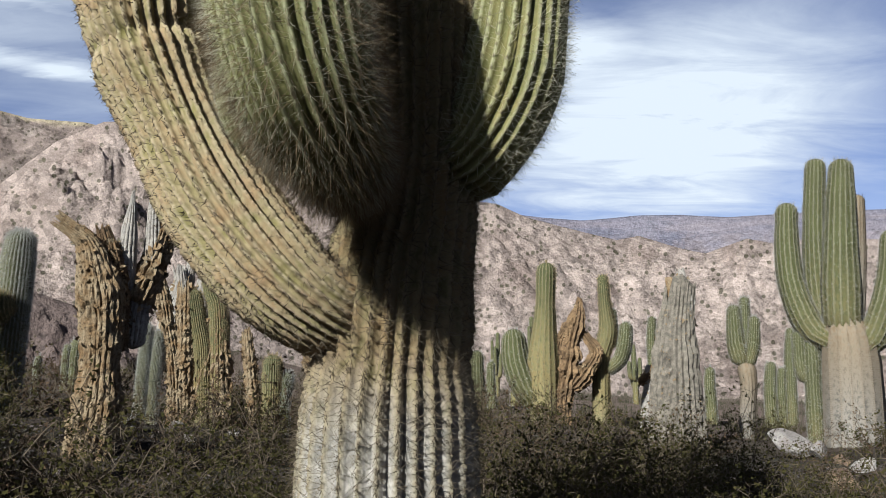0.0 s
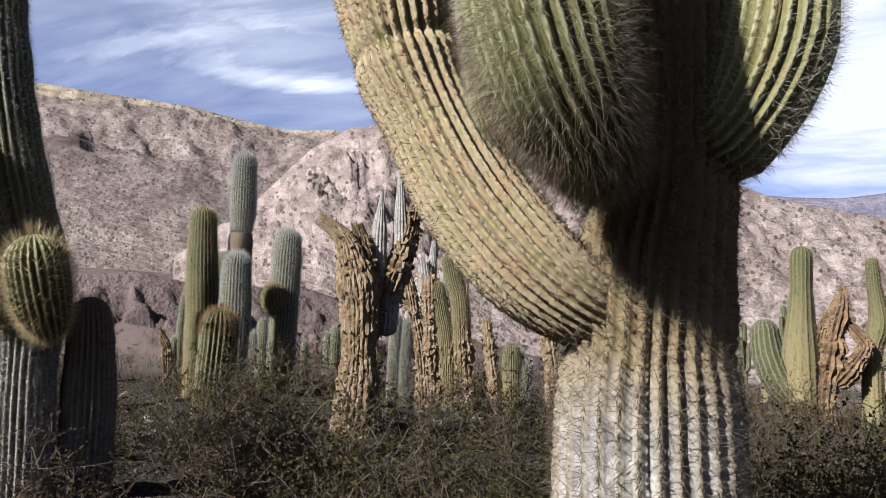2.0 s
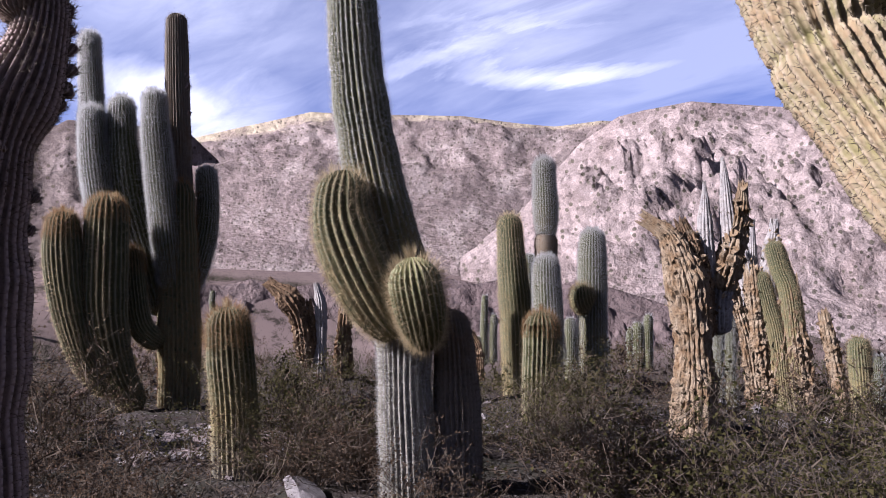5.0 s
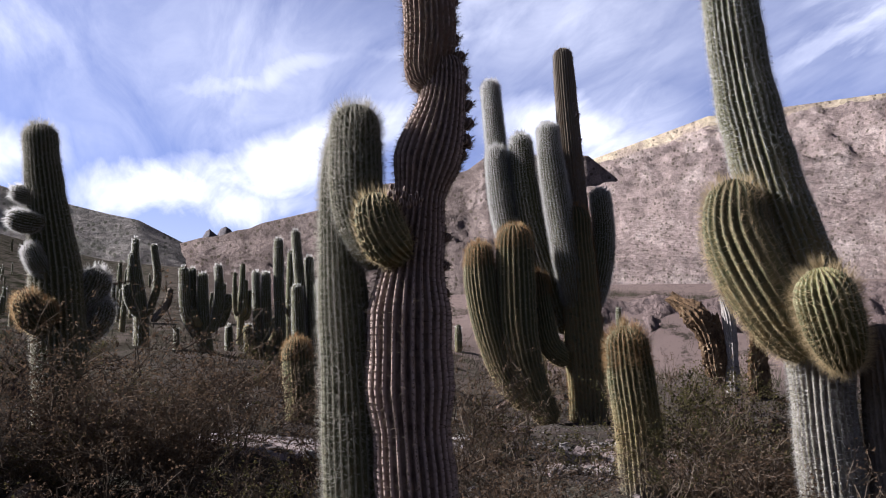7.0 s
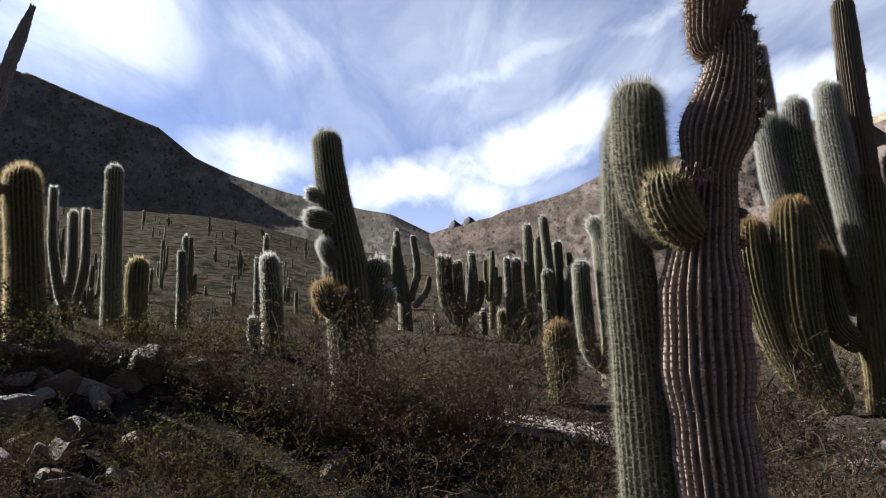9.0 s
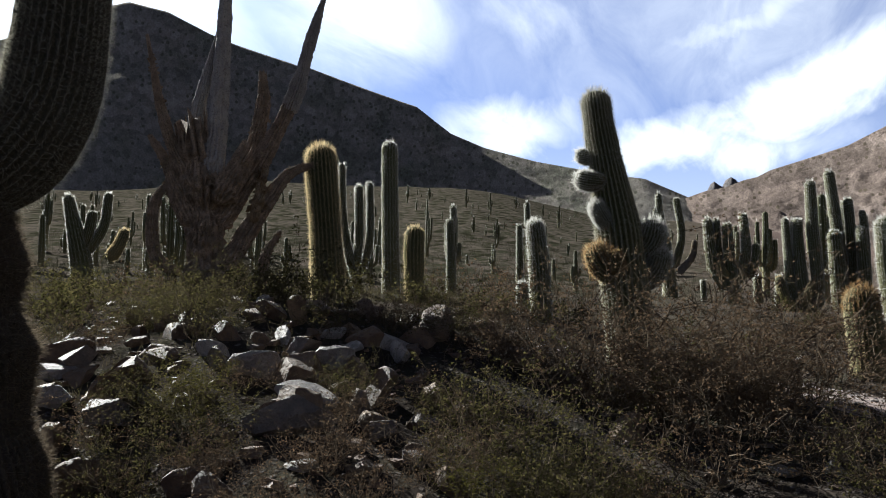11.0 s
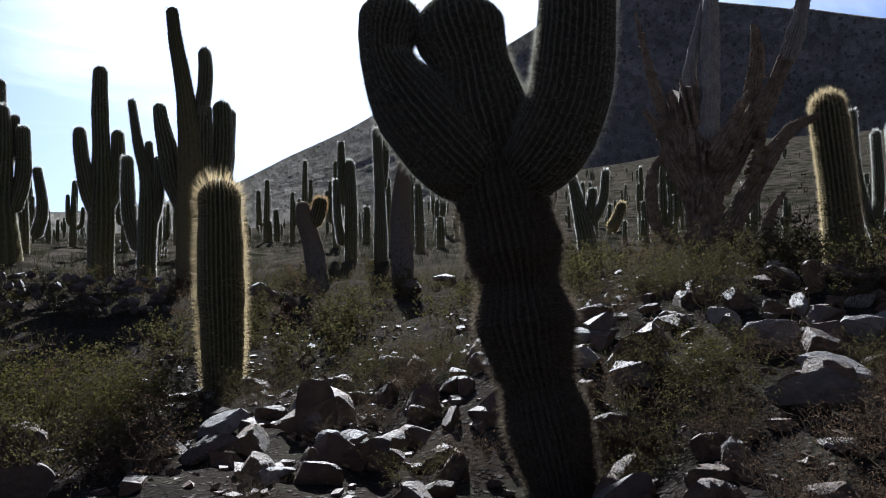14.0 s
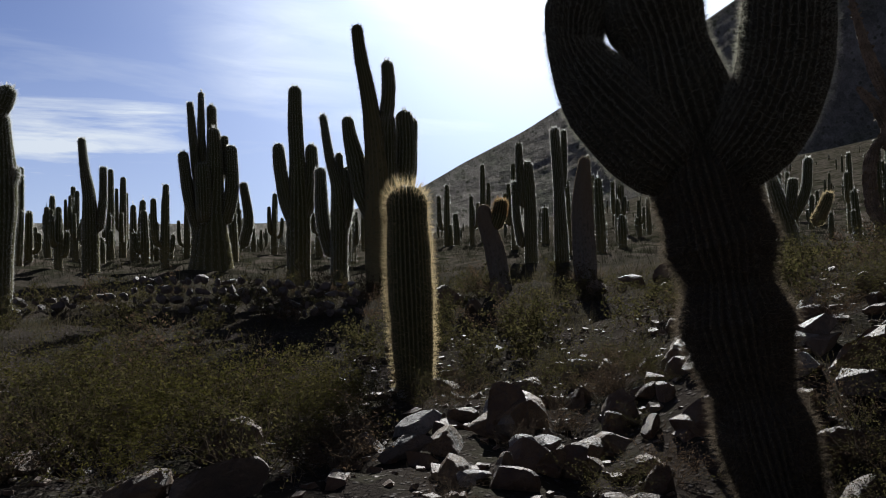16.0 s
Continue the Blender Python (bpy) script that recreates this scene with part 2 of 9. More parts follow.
def ground_material():
    """Stony soil: grey-brown earth with pinkish grit, pebbles and litter."""
    m, t, b = material("stony_soil", 0.95)
    b.inputs["Specular IOR Level"].default_value = 0.0
    co = position(t)
    n1, n2, n3 = noise_node(t, co, 0.22, 5), noise_node(t, co, 2.4, 6, 0.65), noise_node(t, co, 22.0, 5, 0.7)
    vor = t.nodes.new("ShaderNodeTexVoronoi")
    vor.inputs["Scale"].default_value = 17.0
    link(t, co, vor.inputs["Vector"])
    col = mix_node(t, ramp_node(t, n1, [(0.40, 0.0), (0.62, 1.0)]), (0.020, 0.017, 0.015), (0.032, 0.026, 0.022))
    col = mix_node(t, ramp_node(t, n2, [(0.46, 0.0), (0.60, 1.0)]), col, (0.026, 0.024, 0.018))
    stone = ramp_node(t, vor.outputs["Distance"], [(0.18, 1.0), (0.42, 0.0)])
    pick = ramp_node(t, n3, [(0.46, 0.0), (0.56, 1.0)])
    col = mix_node(t, math_node(t, "MULTIPLY", stone, math_node(t, "MULTIPLY", pick, 0.7)), col, (0.090, 0.082, 0.078))
    # low scrub closes over the soil on the slopes beyond the flats
    away = t.nodes.new("ShaderNodeVectorMath")
    away.operation = "LENGTH"
    link(t, co, away.inputs[0])
    scrub = mix_node(t, ramp_node(t, noise_node(t, co, 0.9, 5, 0.75), [(0.42, 0.0), (0.58, 1.0)]), (0.020, 0.020, 0.013), (0.054, 0.045, 0.037))
    tufts = t.nodes.new("ShaderNodeTexVoronoi")
    tufts.inputs["Scale"].default_value = 0.55
    link(t, co, tufts.inputs["Vector"])
    scrub = mix_node(t, ramp_node(t, tufts.outputs["Distance"], [(0.25, 0.85), (0.42, 0.0)]), scrub, (0.010, 0.010, 0.006))
    # reddish earth of the north side, brown scrub of the south side
    place_ = t.nodes.new("ShaderNodeSeparateXYZ")
    link(t, co, place_.inputs[0])
    red = math_node(t, "MULTIPLY_ADD", place_.outputs[1], 0.05, 0.15, True)
    earth = mix_node(t, ramp_node(t, noise_node(t, co, 1.3, 5, 0.75), [(0.36, 0.0), (0.46, 1.0)]), (0.029, 0.024, 0.019), (0.094, 0.071, 0.062))
    scrub = mix_node(t, red, scrub, earth)
    closed = math_node(t, "MULTIPLY_ADD", away.outputs["Value"], 0.06, -0.7, True)
    col = mix_node(t, closed, col, scrub)
    link(t, col, b.inputs["Base Color"])
    bump(t, b, math_node(t, "ADD", math_node(t, "MULTIPLY", stone, 0.25), math_node(t, "ADD", math_node(t, "MULTIPLY", n3, 0.3), n2)), 0.04)
    return m


def hill_material(name, low, mid, high, bush, spot=0.22, streak=0.012, crags=0.3, cap=None, reach=200.0, tones=0.28):
    """A dry mountainside: strata in two colours, scree, scattered low shrubs as dark specks."""
    m, t, b = material(name, 1.0)
    b.inputs["Specular IOR Level"].default_value = 0.0
    ground_co = position(t)
    # scree, boulders and gullies lie drawn out down the slope, towards the valley's middle
    run = t.nodes.new("ShaderNodeVectorMath")
    run.operation = "NORMALIZE"
    link(t, ground_co, run.inputs[0])
    big = t.nodes.new("ShaderNodeVectorMath")
    big.operation = "SCALE"
    link(t, run.outputs[0], big.inputs[0])
    big.inputs["Scale"].default_value = reach
    co = big.outputs[0]
    mp = t.nodes.new("ShaderNodeMapping")
    mp.inputs["Rotation"].default_value = (radians(24), radians(14), 0.3)
    mp.inputs["Scale"].default_value = (0.6, 0.6, 4.0)
    link(t, ground_co, mp.inputs[0])
    n1, n2 = noise_node(t, mp.outputs[0], streak, 6, 0.6, 0.6), noise_node(t, co, streak * 7, 6, 0.68)
    n3 = noise_node(t, co, streak * 60, 5, 0.7)
    col = mix_node(t, ramp_node(t, n1, [(0.40, 0.0), (0.60, 1.0)]), low, mid)
    col = mix_node(t, ramp_node(t, n2, [(0.50, 0.0), (0.64, 1.0)]), col, high)
    if cap:
        # the upper beds are of another colour
        sep = t.nodes.new("ShaderNodeSeparateXYZ")
        link(t, ground_co, sep.inputs[0])
        height = math_node(t, "ADD", sep.outputs[2], math_node(t, "MULTIPLY", math_node(t, "SUBTRACT", n1, 0.5), cap[1]))
        beds = mix_node(t, ramp_node(t, n2, [(0.42, 0.0), (0.60, 1.0)]), cap[2], cap[3])
        col = mix_node(t, math_node(t, "SMOOTH_MIN", math_node(t, "MAXIMUM", math_node(t, "DIVIDE", math_node(t, "SUBTRACT", height, cap[0]), cap[1] * 0.3), 0.0), 1.0, 0.1), col, beds)
    vor = t.nodes.new("ShaderNodeTexVoronoi")
    vor.inputs["Scale"].default_value = spot
    link(t, co, vor.inputs["Vector"])
    # broken rock: every block has a tone of its own
    blocks = t.nodes.new("ShaderNodeTexVoronoi")
    blocks.inputs["Scale"].default_value = spot * 0.8
    shaken = t.nodes.new("ShaderNodeVectorMath")
    shaken.operation = "ADD"
    link(t, co, shaken.inputs[0]), link(t, math_node(t, "MULTIPLY", n3, 0.3 / spot), shaken.inputs[1])
    link(t, shaken.outputs[0], blocks.inputs["Vector"])
    link(t, shaken.outputs[0], vor.inputs["Vector"])
    tone = t.nodes.new("ShaderNodeSeparateColor")
    link(t, blocks.outputs["Color"], tone.inputs[0])
    col = mix_node(t, tones, col, ramp_node(t, tone.outputs[0], [(0.1, 0.18), (0.9, 0.82)]), "OVERLAY")
    pick = t.nodes.new("ShaderNodeSeparateColor")
    link(t, vor.outputs["Color"], pick.inputs[0])
    clump = math_node(t, "MULTIPLY_ADD", n2, 0.9, math_node(t, "MULTIPLY", pick.outputs[1], 0.55))
    speck = math_node(t, "MULTIPLY", ramp_node(t, vor.outputs["Distance"], [(0.26, 1.0), (0.36, 0.0)]), ramp_node(t, clump, [(0.66, 0.0), (0.76, 1.0)]))
    col = mix_node(t, math_node(t, "MULTIPLY", speck, 0.85), col, bush)
    col = mix_node(t, 0.3, col, ramp_node(t, n3, [(0.3, 0.15), (0.7, 0.85)]), "OVERLAY")
    crag = t.nodes.new("ShaderNodeTexVoronoi")
    crag.inputs["Scale"].default_value = streak * 22
    wob = t.nodes.new("ShaderNodeVectorMath")
    wob.operation = "ADD"
    link(t, ground_co, wob.inputs[0]), link(t, math_node(t, "MULTIPLY", n3, 0.06 / streak), wob.inputs[1])
    link(t, wob.outputs[0], crag.inputs["Vector"])
    n5 = noise_node(t, ground_co, streak * 16, 6, 0.7)
    h = n5
    n4 = noise_node(t, co, streak * 240, 4, 0.7)
    col = mix_node(t, 0.25, col, ramp_node(t, n4, [(0.32, 0.1), (0.68, 0.9)]), "OVERLAY")
    link(t, col, b.inputs["Base Color"])
    h = math_node(t, "SUBTRACT", h, math_node(t, "MULTIPLY", crag.outputs["Distance"], crags * 0.35))
    bump(t, b, h, 0.03 / streak)
    return m


SKIN = {
    "green": cactus_material("cactus_skin_green", (0.033, 0.037, 0.014), (0.119, 0.115, 0.072), (0.122, 0.104, 0.049), (0.132, 0.117, 0.101)),
    "hairy": cactus_material("cactus_skin_hairy", (0.043, 0.046, 0.019), (0.140, 0.138, 0.097), (0.139, 0.118, 0.056), (0.142, 0.127, 0.112)),
    "dry": cactus_material("cactus_skin_dry", (0.116, 0.102, 0.036), (0.205, 0.176, 0.112), (0.205, 0.156, 0.105), (0.215, 0.198, 0.178)),
    # old olive trunk skin, with the arm's shadow on its upper part darkened in
    "shaded_old": cactus_material("cactus_skin_shaded_old", (0.062, 0.054, 0.022), (0.140, 0.116, 0.066), (0.120, 0.090, 0.050), (0.225, 0.207, 0.186)),
    "olive": cactus_material("cactus_skin_olive", (0.074, 0.073, 0.026), (0.184, 0.184, 0.108), (0.166, 0.140, 0.061), (0.158, 0.140, 0.108)),
    "red": cactus_material("cactus_bark_reddish", (0.055, 0.040, 0.030), (0.400, 0.305, 0.255), (0.120, 0.080, 0.060), (0.120, 0.084, 0.072)),
    "bark": cactus_material("cactus_bark", (0.088, 0.073, 0.052), (0.145, 0.125, 0.104), (0.120, 0.096, 0.070), (0.150, 0.136, 0.123)),
}
# darker copy of the skin: the backlit cactus's shade is put into its colour
SKIN["dark"] = cactus_material("cactus_skin_shaded", (0.020, 0.019, 0.014), (0.030, 0.029, 0.022), (0.029, 0.024, 0.019), (0.036, 0.030, 0.027))
SPINE = {
    "white": spine_material("white_spines", (0.285, 0.277, 0.247), (0.435, 0.427, 0.402), 0.7),
    "hair": spine_material("pale_hair", (0.191, 0.179, 0.140), (0.298, 0.283, 0.232)),
    "pale": spine_material("pale_hairs", (0.259, 0.238, 0.173), (0.418, 0.389, 0.302), 0.6),
    "straw": spine_material("straw_spines", (0.216, 0.166, 0.086), (0.372, 0.298, 0.178), 0.7),
    "orange": spine_material("orange_spines", (0.145, 0.071, 0.029), (0.229, 0.158, 0.079), 0.55),
    "brown": spine_material("brown_hairs", (0.050, 0.034, 0.020), (0.170, 0.125, 0.078), 0.5),
    "dark": spine_material("dark_spines", (0.032, 0.024, 0.017), (0.130, 0.105, 0.076)),
}
DEAD_WOOD = rough_material("dead_cactus_wood", (0.069, 0.045, 0.026), (0.138, 0.090, 0.049), (0.006, 0.005, 0.004), 4.0, 0.03)
GREY_WOOD = rough_material("bleached_cactus_wood", (0.144, 0.133, 0.122), (0.194, 0.176, 0.155), (0.072, 0.056, 0.043), 7.0, 0.015)
FLAKE = rough_material("rotten_bark", (0.109, 0.070, 0.036), (0.168, 0.130, 0.084), (0.025, 0.019, 0.014), 9.0, 0.02)
ROCK = rock_material("grey_brown_rock", (0.084, 0.055, 0.038), (0.131, 0.090, 0.054), (0.059, 0.039, 0.029))
BLOCK_ROCK = rock_material("weathered_block_rock", (0.092, 0.072, 0.069), (0.122, 0.099, 0.077), (0.072, 0.061, 0.056))
PALE_ROCK = rock_material("pale_rock", (0.168, 0.155, 0.145), (0.195, 0.175, 0.158), (0.122, 0.104, 0.098))
SOIL = ground_material()
TWIG = spine_material("shrub_twigs", (0.032, 0.024, 0.018), (0.075, 0.060, 0.043), 0.15)
LEAF = spine_material("shrub_leaves", (0.022, 0.022, 0.008), (0.052, 0.044, 0.018), 0.45)
LEAF_YELLOW = spine_material("yellow_green_leaves", (0.030, 0.029, 0.008), (0.060, 0.052, 0.015), 0.35)
LEAF_DRY = spine_material("dry_shrub_leaves", (0.038, 0.025, 0.016), (0.074, 0.050, 0.031), 0.45)
GRASS = spine_material("dry_grass_blades", (0.024, 0.022, 0.012), (0.061, 0.050, 0.029), 0.4)
SCRUB = spine_material("far_scrub", (0.021, 0.020, 0.013), (0.048, 0.045, 0.029), 0.08)
MOSS_WOOD = rough_material("mossy_dead_trunk", (0.101, 0.076, 0.053), (0.182, 0.134, 0.094), (0.026, 0.019, 0.014), 9.0, 0.02)
SPINY_WOOD = rough_material("grey_spiny_trunk", (0.075, 0.066, 0.054), (0.135, 0.117, 0.095), (0.020, 0.017, 0.014), 14.0, 0.015)

# ---- ground: one sheet out to the horizon ----
BEARINGS = (-60, -20, 0, 25, 42, 58, 75, 92, 108, 122, 135, 150, 165, 185, 215, 300)
RANGES = (0, 2.5, 5, 8, 13, 20, 32, 37, 60, 150)
HEIGHTS = {
    -60: (0, 0.0, 0.0, 0.1, 0.0, -0.3, -0.8, -0.9, -1.6, -5),
    -20: (0, 0.0, 0.15, 0.2, 0.0, -0.3, -0.8, -0.9, -1.6, -5),
    0: (0, 0.05, 0.3, 0.4, 0.2, 0.0, -0.3, -0.3, -1.0, -3),
    25: (0, 0.1, 0.5, 0.75, 0.75, 0.9, 0.9, 1.1, 3.5, 12),
    42: (0, 0.1, 0.5, 0.6, 0.7, 0.8, 0.9, 3.6, 5.5, 15),
    58: (0, 0.1, 0.5, 0.75, 0.9, 0.9, 0.8, 4.4, 6.5, 16),
    75: (0, 0.1, 0.4, 0.5, 0.8, 1.2, 2.0, 3.0, 5.0, 14),
    92: (0, 0.1, 0.4, 0.7, 1.0, 1.7, 2.6, 3.1, 6.2, 20),
    108: (0, 0.15, 0.6, 1.3, 1.6, 2.0, 2.9, 3.5, 7.8, 27),
    122: (0, 0.2, 0.8, 1.5, 1.8, 2.2, 3.0, 3.6, 7.8, 27),
    135: (0, 0.15, 0.7, 1.2, 1.6, 2.1, 3.0, 3.5, 6.8, 23),
    150: (0, 0.1, 0.35, 0.50, 1.1, 1.8, 2.8, 3.2, 5.0, 14),
    165: (0, 0.1, 0.25, 0.20, 0.8, 1.5, 2.6, 2.9, 4.4, 10),
    185: (0, 0.1, 0.3, 0.4, 0.8, 1.5, 2.4, 2.7, 4.0, 9),
    215: (0, 0.1, 0.2, 0.3, 0.6, 1.0, 1.8, 2.0, 3.0, 6),
    300: (0, 0.0, 0.0, 0.1, 0.0, -0.3, -0.8, -0.9, -1.6, -5),
}
HGRID = np.array([HEIGHTS[b] for b in BEARINGS])


def ground(x, y):
    """Height of the land at x, y (arrays or numbers)."""
    x, y = np.asarray(x, float), np.asarray(y, float)
    d = np.hypot(x, y)
    b = (np.degrees(np.arctan2(-x, y)) + 60.0) % 360.0 - 60.0
    i = np.clip(np.searchsorted(BEARINGS, b) - 1, 0, len(BEARINGS) - 2)
    lo, hi = np.array(BEARINGS)[i], np.array(BEARINGS)[i + 1]
    f = np.clip((b - lo) / (hi - lo), 0, 1)
    f = f * f * (3 - 2 * f)
    j = np.clip(np.searchsorted(RANGES, d) - 1, 0, len(RANGES) - 2)
    g = np.clip((d - np.array(RANGES)[j]) / (np.array(RANGES)[j + 1] - np.array(RANGES)[j]), 0, 1)
    z = (HGRID[i, j] * (1 - f) + HGRID[i + 1, j] * f) * (1 - g) + (HGRID[i, j + 1] * (1 - f) + HGRID[i + 1, j + 1] * f) * g
    z = z - 0.36 * np.exp(-((x - -3.29) ** 2 + (y - -3.29) ** 2) / 0.5)
    return z + 0.05 * np.sin(1.7 * x + 0.6 * y) * np.sin(1.3 * y - 0.4 * x) * np.clip(d / 4, 0, 1)


def make_mesh(name, verts, faces, mat, smooth=True, **attrs):
    me = bpy.data.meshes.new(name)
    me.from_pydata(np.asarray(verts, float).tolist(), [], faces if isinstance(faces, list) else np.asarray(faces).tolist())
    for key, val in attrs.items():
        me.attributes.new(key, "FLOAT", "POINT").data.foreach_set("value", np.asarray(val, np.float32))
    me.materials.append(mat)
    me.polygons.foreach_set("use_smooth", [smooth] * len(me.polygons))
    me.update()
    return me


def thing(name, at, label, category, group="", turn=0.0):
    """An empty at the base of a thing."""
    ob = new(name)
    ob.empty_display_size = 0.2
    ob.matrix_basis = pose(*at, 0, 0, turn)
    return tagged(ob, label, category, group)


def part(name, me, parent, label=""):
    ob = new(name, me)
    ob.parent = parent
    return tagged(ob, label) if label else ob


def land_mesh():
    rad = np.concatenate([np.linspace(0.4, 12, 60), np.geomspace(12.4, 150, 70)[0:], [220, 400, 900, 2000, 4500]])
    ang = np.radians(np.linspace(0, 360, 241)[:-1])
    R, A = np.meshgrid(rad, ang, indexing="ij")
    x, y = -R * np.sin(A), R * np.cos(A)
    z = ground(x, y)
    rnd = np.random.RandomState(3)
    z = z + rnd.normal(0, 0.018, z.shape) * np.clip(R / 6, 0.3, 4)
    v = np.stack([x, y, z], -1).reshape(-1, 3)
    v = np.vstack([v, [[0, 0, 0]]])
    n, k = len(rad), len(ang)
    i, j = np.meshgrid(np.arange(n - 1), np.arange(k), indexing="ij")
    q = np.stack([i * k + j, i * k + (j + 1) % k, (i + 1) * k + (j + 1) % k, (i + 1) * k + j], -1).reshape(-1, 4).tolist()
    q += [[n * k, (j + 1) % k, j] for j in range(k)]
    me = bpy.data.meshes.new("ground")
    me.from_pydata(v.tolist(), [], q)
    me.materials.append(SOIL)
    me.polygons.foreach_set("use_smooth", [True] * len(me.polygons))
    return me


tagged(new("ground", land_mesh()), "grey-brown stony desert soil with grit and litter", "ground", kind="structure")


def hill(name, skyline, near, far, mat, label, rough=0.25, rows=60, step=0.3, seed=1, foot=-1.0, power=1.0, gully=0.0, swing=()):
    """A mountainside: bearings and heights of its skyline in degrees, the distances of its foot and its crest in metres."""
    sky = np.array(skyline, float)
    b = np.arange(sky[0, 0], sky[-1, 0] + step / 2, step)
    e = np.interp(b, sky[:, 0], sky[:, 1])
    f = np.linspace(0, 1.25, rows)
    B, F = np.meshgrid(np.radians(b), f, indexing="ij")
    crest = np.tan(np.radians(e))[:, None] * far + 1.5
    D = near + (far - near) * F
    if swing:
        # a flank that falls back from the valley
        D = D * np.interp(b, [w[0] for w in swing], [w[1] for w in swing])[:, None]
        crest = np.tan(np.radians(e))[:, None] * D[:, np.searchsorted(f, 1.0)][:, None] + 1.5
    x, y = -D * np.sin(B), D * np.cos(B)
    base = np.minimum(ground(x[:, 0], y[:, 0]), crest[:, 0])[:, None] + foot
    p = np.where(F < 1, F ** power, 1 - (F - 1) * 1.6)
    z = base + (crest - base) * p
    s = 9.0 / (far - near)
    relief = np.zeros_like(z)
    it = np.nditer(relief, flags=["multi_index"], op_flags=["writeonly"])
    for c in it:
        k = it.multi_index
        q = Vector((x[k] * s, y[k] * s, seed * 7.3))
        g = 0.9 * noise.noise(q * 0.6) - 0.5 * abs(noise.noise(q * 1.7)) + 0.22 * noise.noise(q * 4.1) + 0.14 * noise.noise(q * 9.0) + 0.09 * noise.noise(q * 21.0)
        if gully:
            bend = 1.3 * noise.noise(Vector((b[k[0]] * 0.2, F[k] * 3.0, seed)))
            w1 = Vector((b[k[0]] * 0.16 + bend + F[k] * 0.9, F[k] * 0.7, seed * 3.1))
            w2 = Vector((b[k[0]] * 0.55 + bend * 1.6 - F[k] * 1.1, F[k] * 1.5, seed * 5.7))
            g -= gully * (1.2 * (0.35 - abs(noise.noise(w1))) + 0.55 * (0.3 - abs(noise.noise(w2))))
        c[...] = g
    keep = np.clip(np.sin(np.pi * np.clip(F, 0, 1)), 0, 1) ** 1.3
    z = z + relief * keep * rough * (crest - base) * 0.55
    v = np.stack([x, y, z], -1).reshape(-1, 3)
    n, k = z.shape
    i, j = np.meshgrid(np.arange(n - 1), np.arange(k - 1), indexing="ij")
    q = np.stack([i * k + j, i * k + j + 1, (i + 1) * k + j + 1, (i + 1) * k + j], -1).reshape(-1, 4)
    return tagged(new(name, make_mesh(name, v, q, mat)), label, "mountain", kind="structure")


# ---- cacti ----
def smooth_path(pts, step):
    """A path of x, y, z, radius through the given points, about evenly stepped."""
    p = np.array(pts, float)
    p = np.vstack([2 * p[0] - p[1], p, 2 * p[-1] - p[-2]])
    out = []
    for i in range(1, len(p) - 2):
        n = max(2, int(np.linalg.norm(p[i + 1, :3] - p[i, :3]) / step))
        t = np.linspace(0, 1, n, endpoint=False)[:, None]
        a, b, c, d = p[i - 1], p[i], p[i + 1], p[i + 2]
        out.append(0.5 * (2 * b + (c - a) * t + (2 * a - 5 * b + 4 * c - d) * t ** 2 + (3 * b - a - 3 * c + d) * t ** 3))
    out = np.vstack(out + [p[-2][None]])
    out[:, 3] = np.maximum(out[:, 3], 0.004)
    return out


def frames_along(path):
    d = np.gradient(path[:, :3], axis=0)
    d /= np.linalg.norm(d, axis=1)[:, None] + 1e-9
    side = np.zeros_like(d)
    s = np.cross(d[0], (0.0, 1.0, 0.13))
    for i in range(len(d)):
        s = s - d[i] * np.dot(s, d[i])
        s /= np.linalg.norm(s) + 1e-9
        side[i] = s
    return d, side, np.cross(d, side)


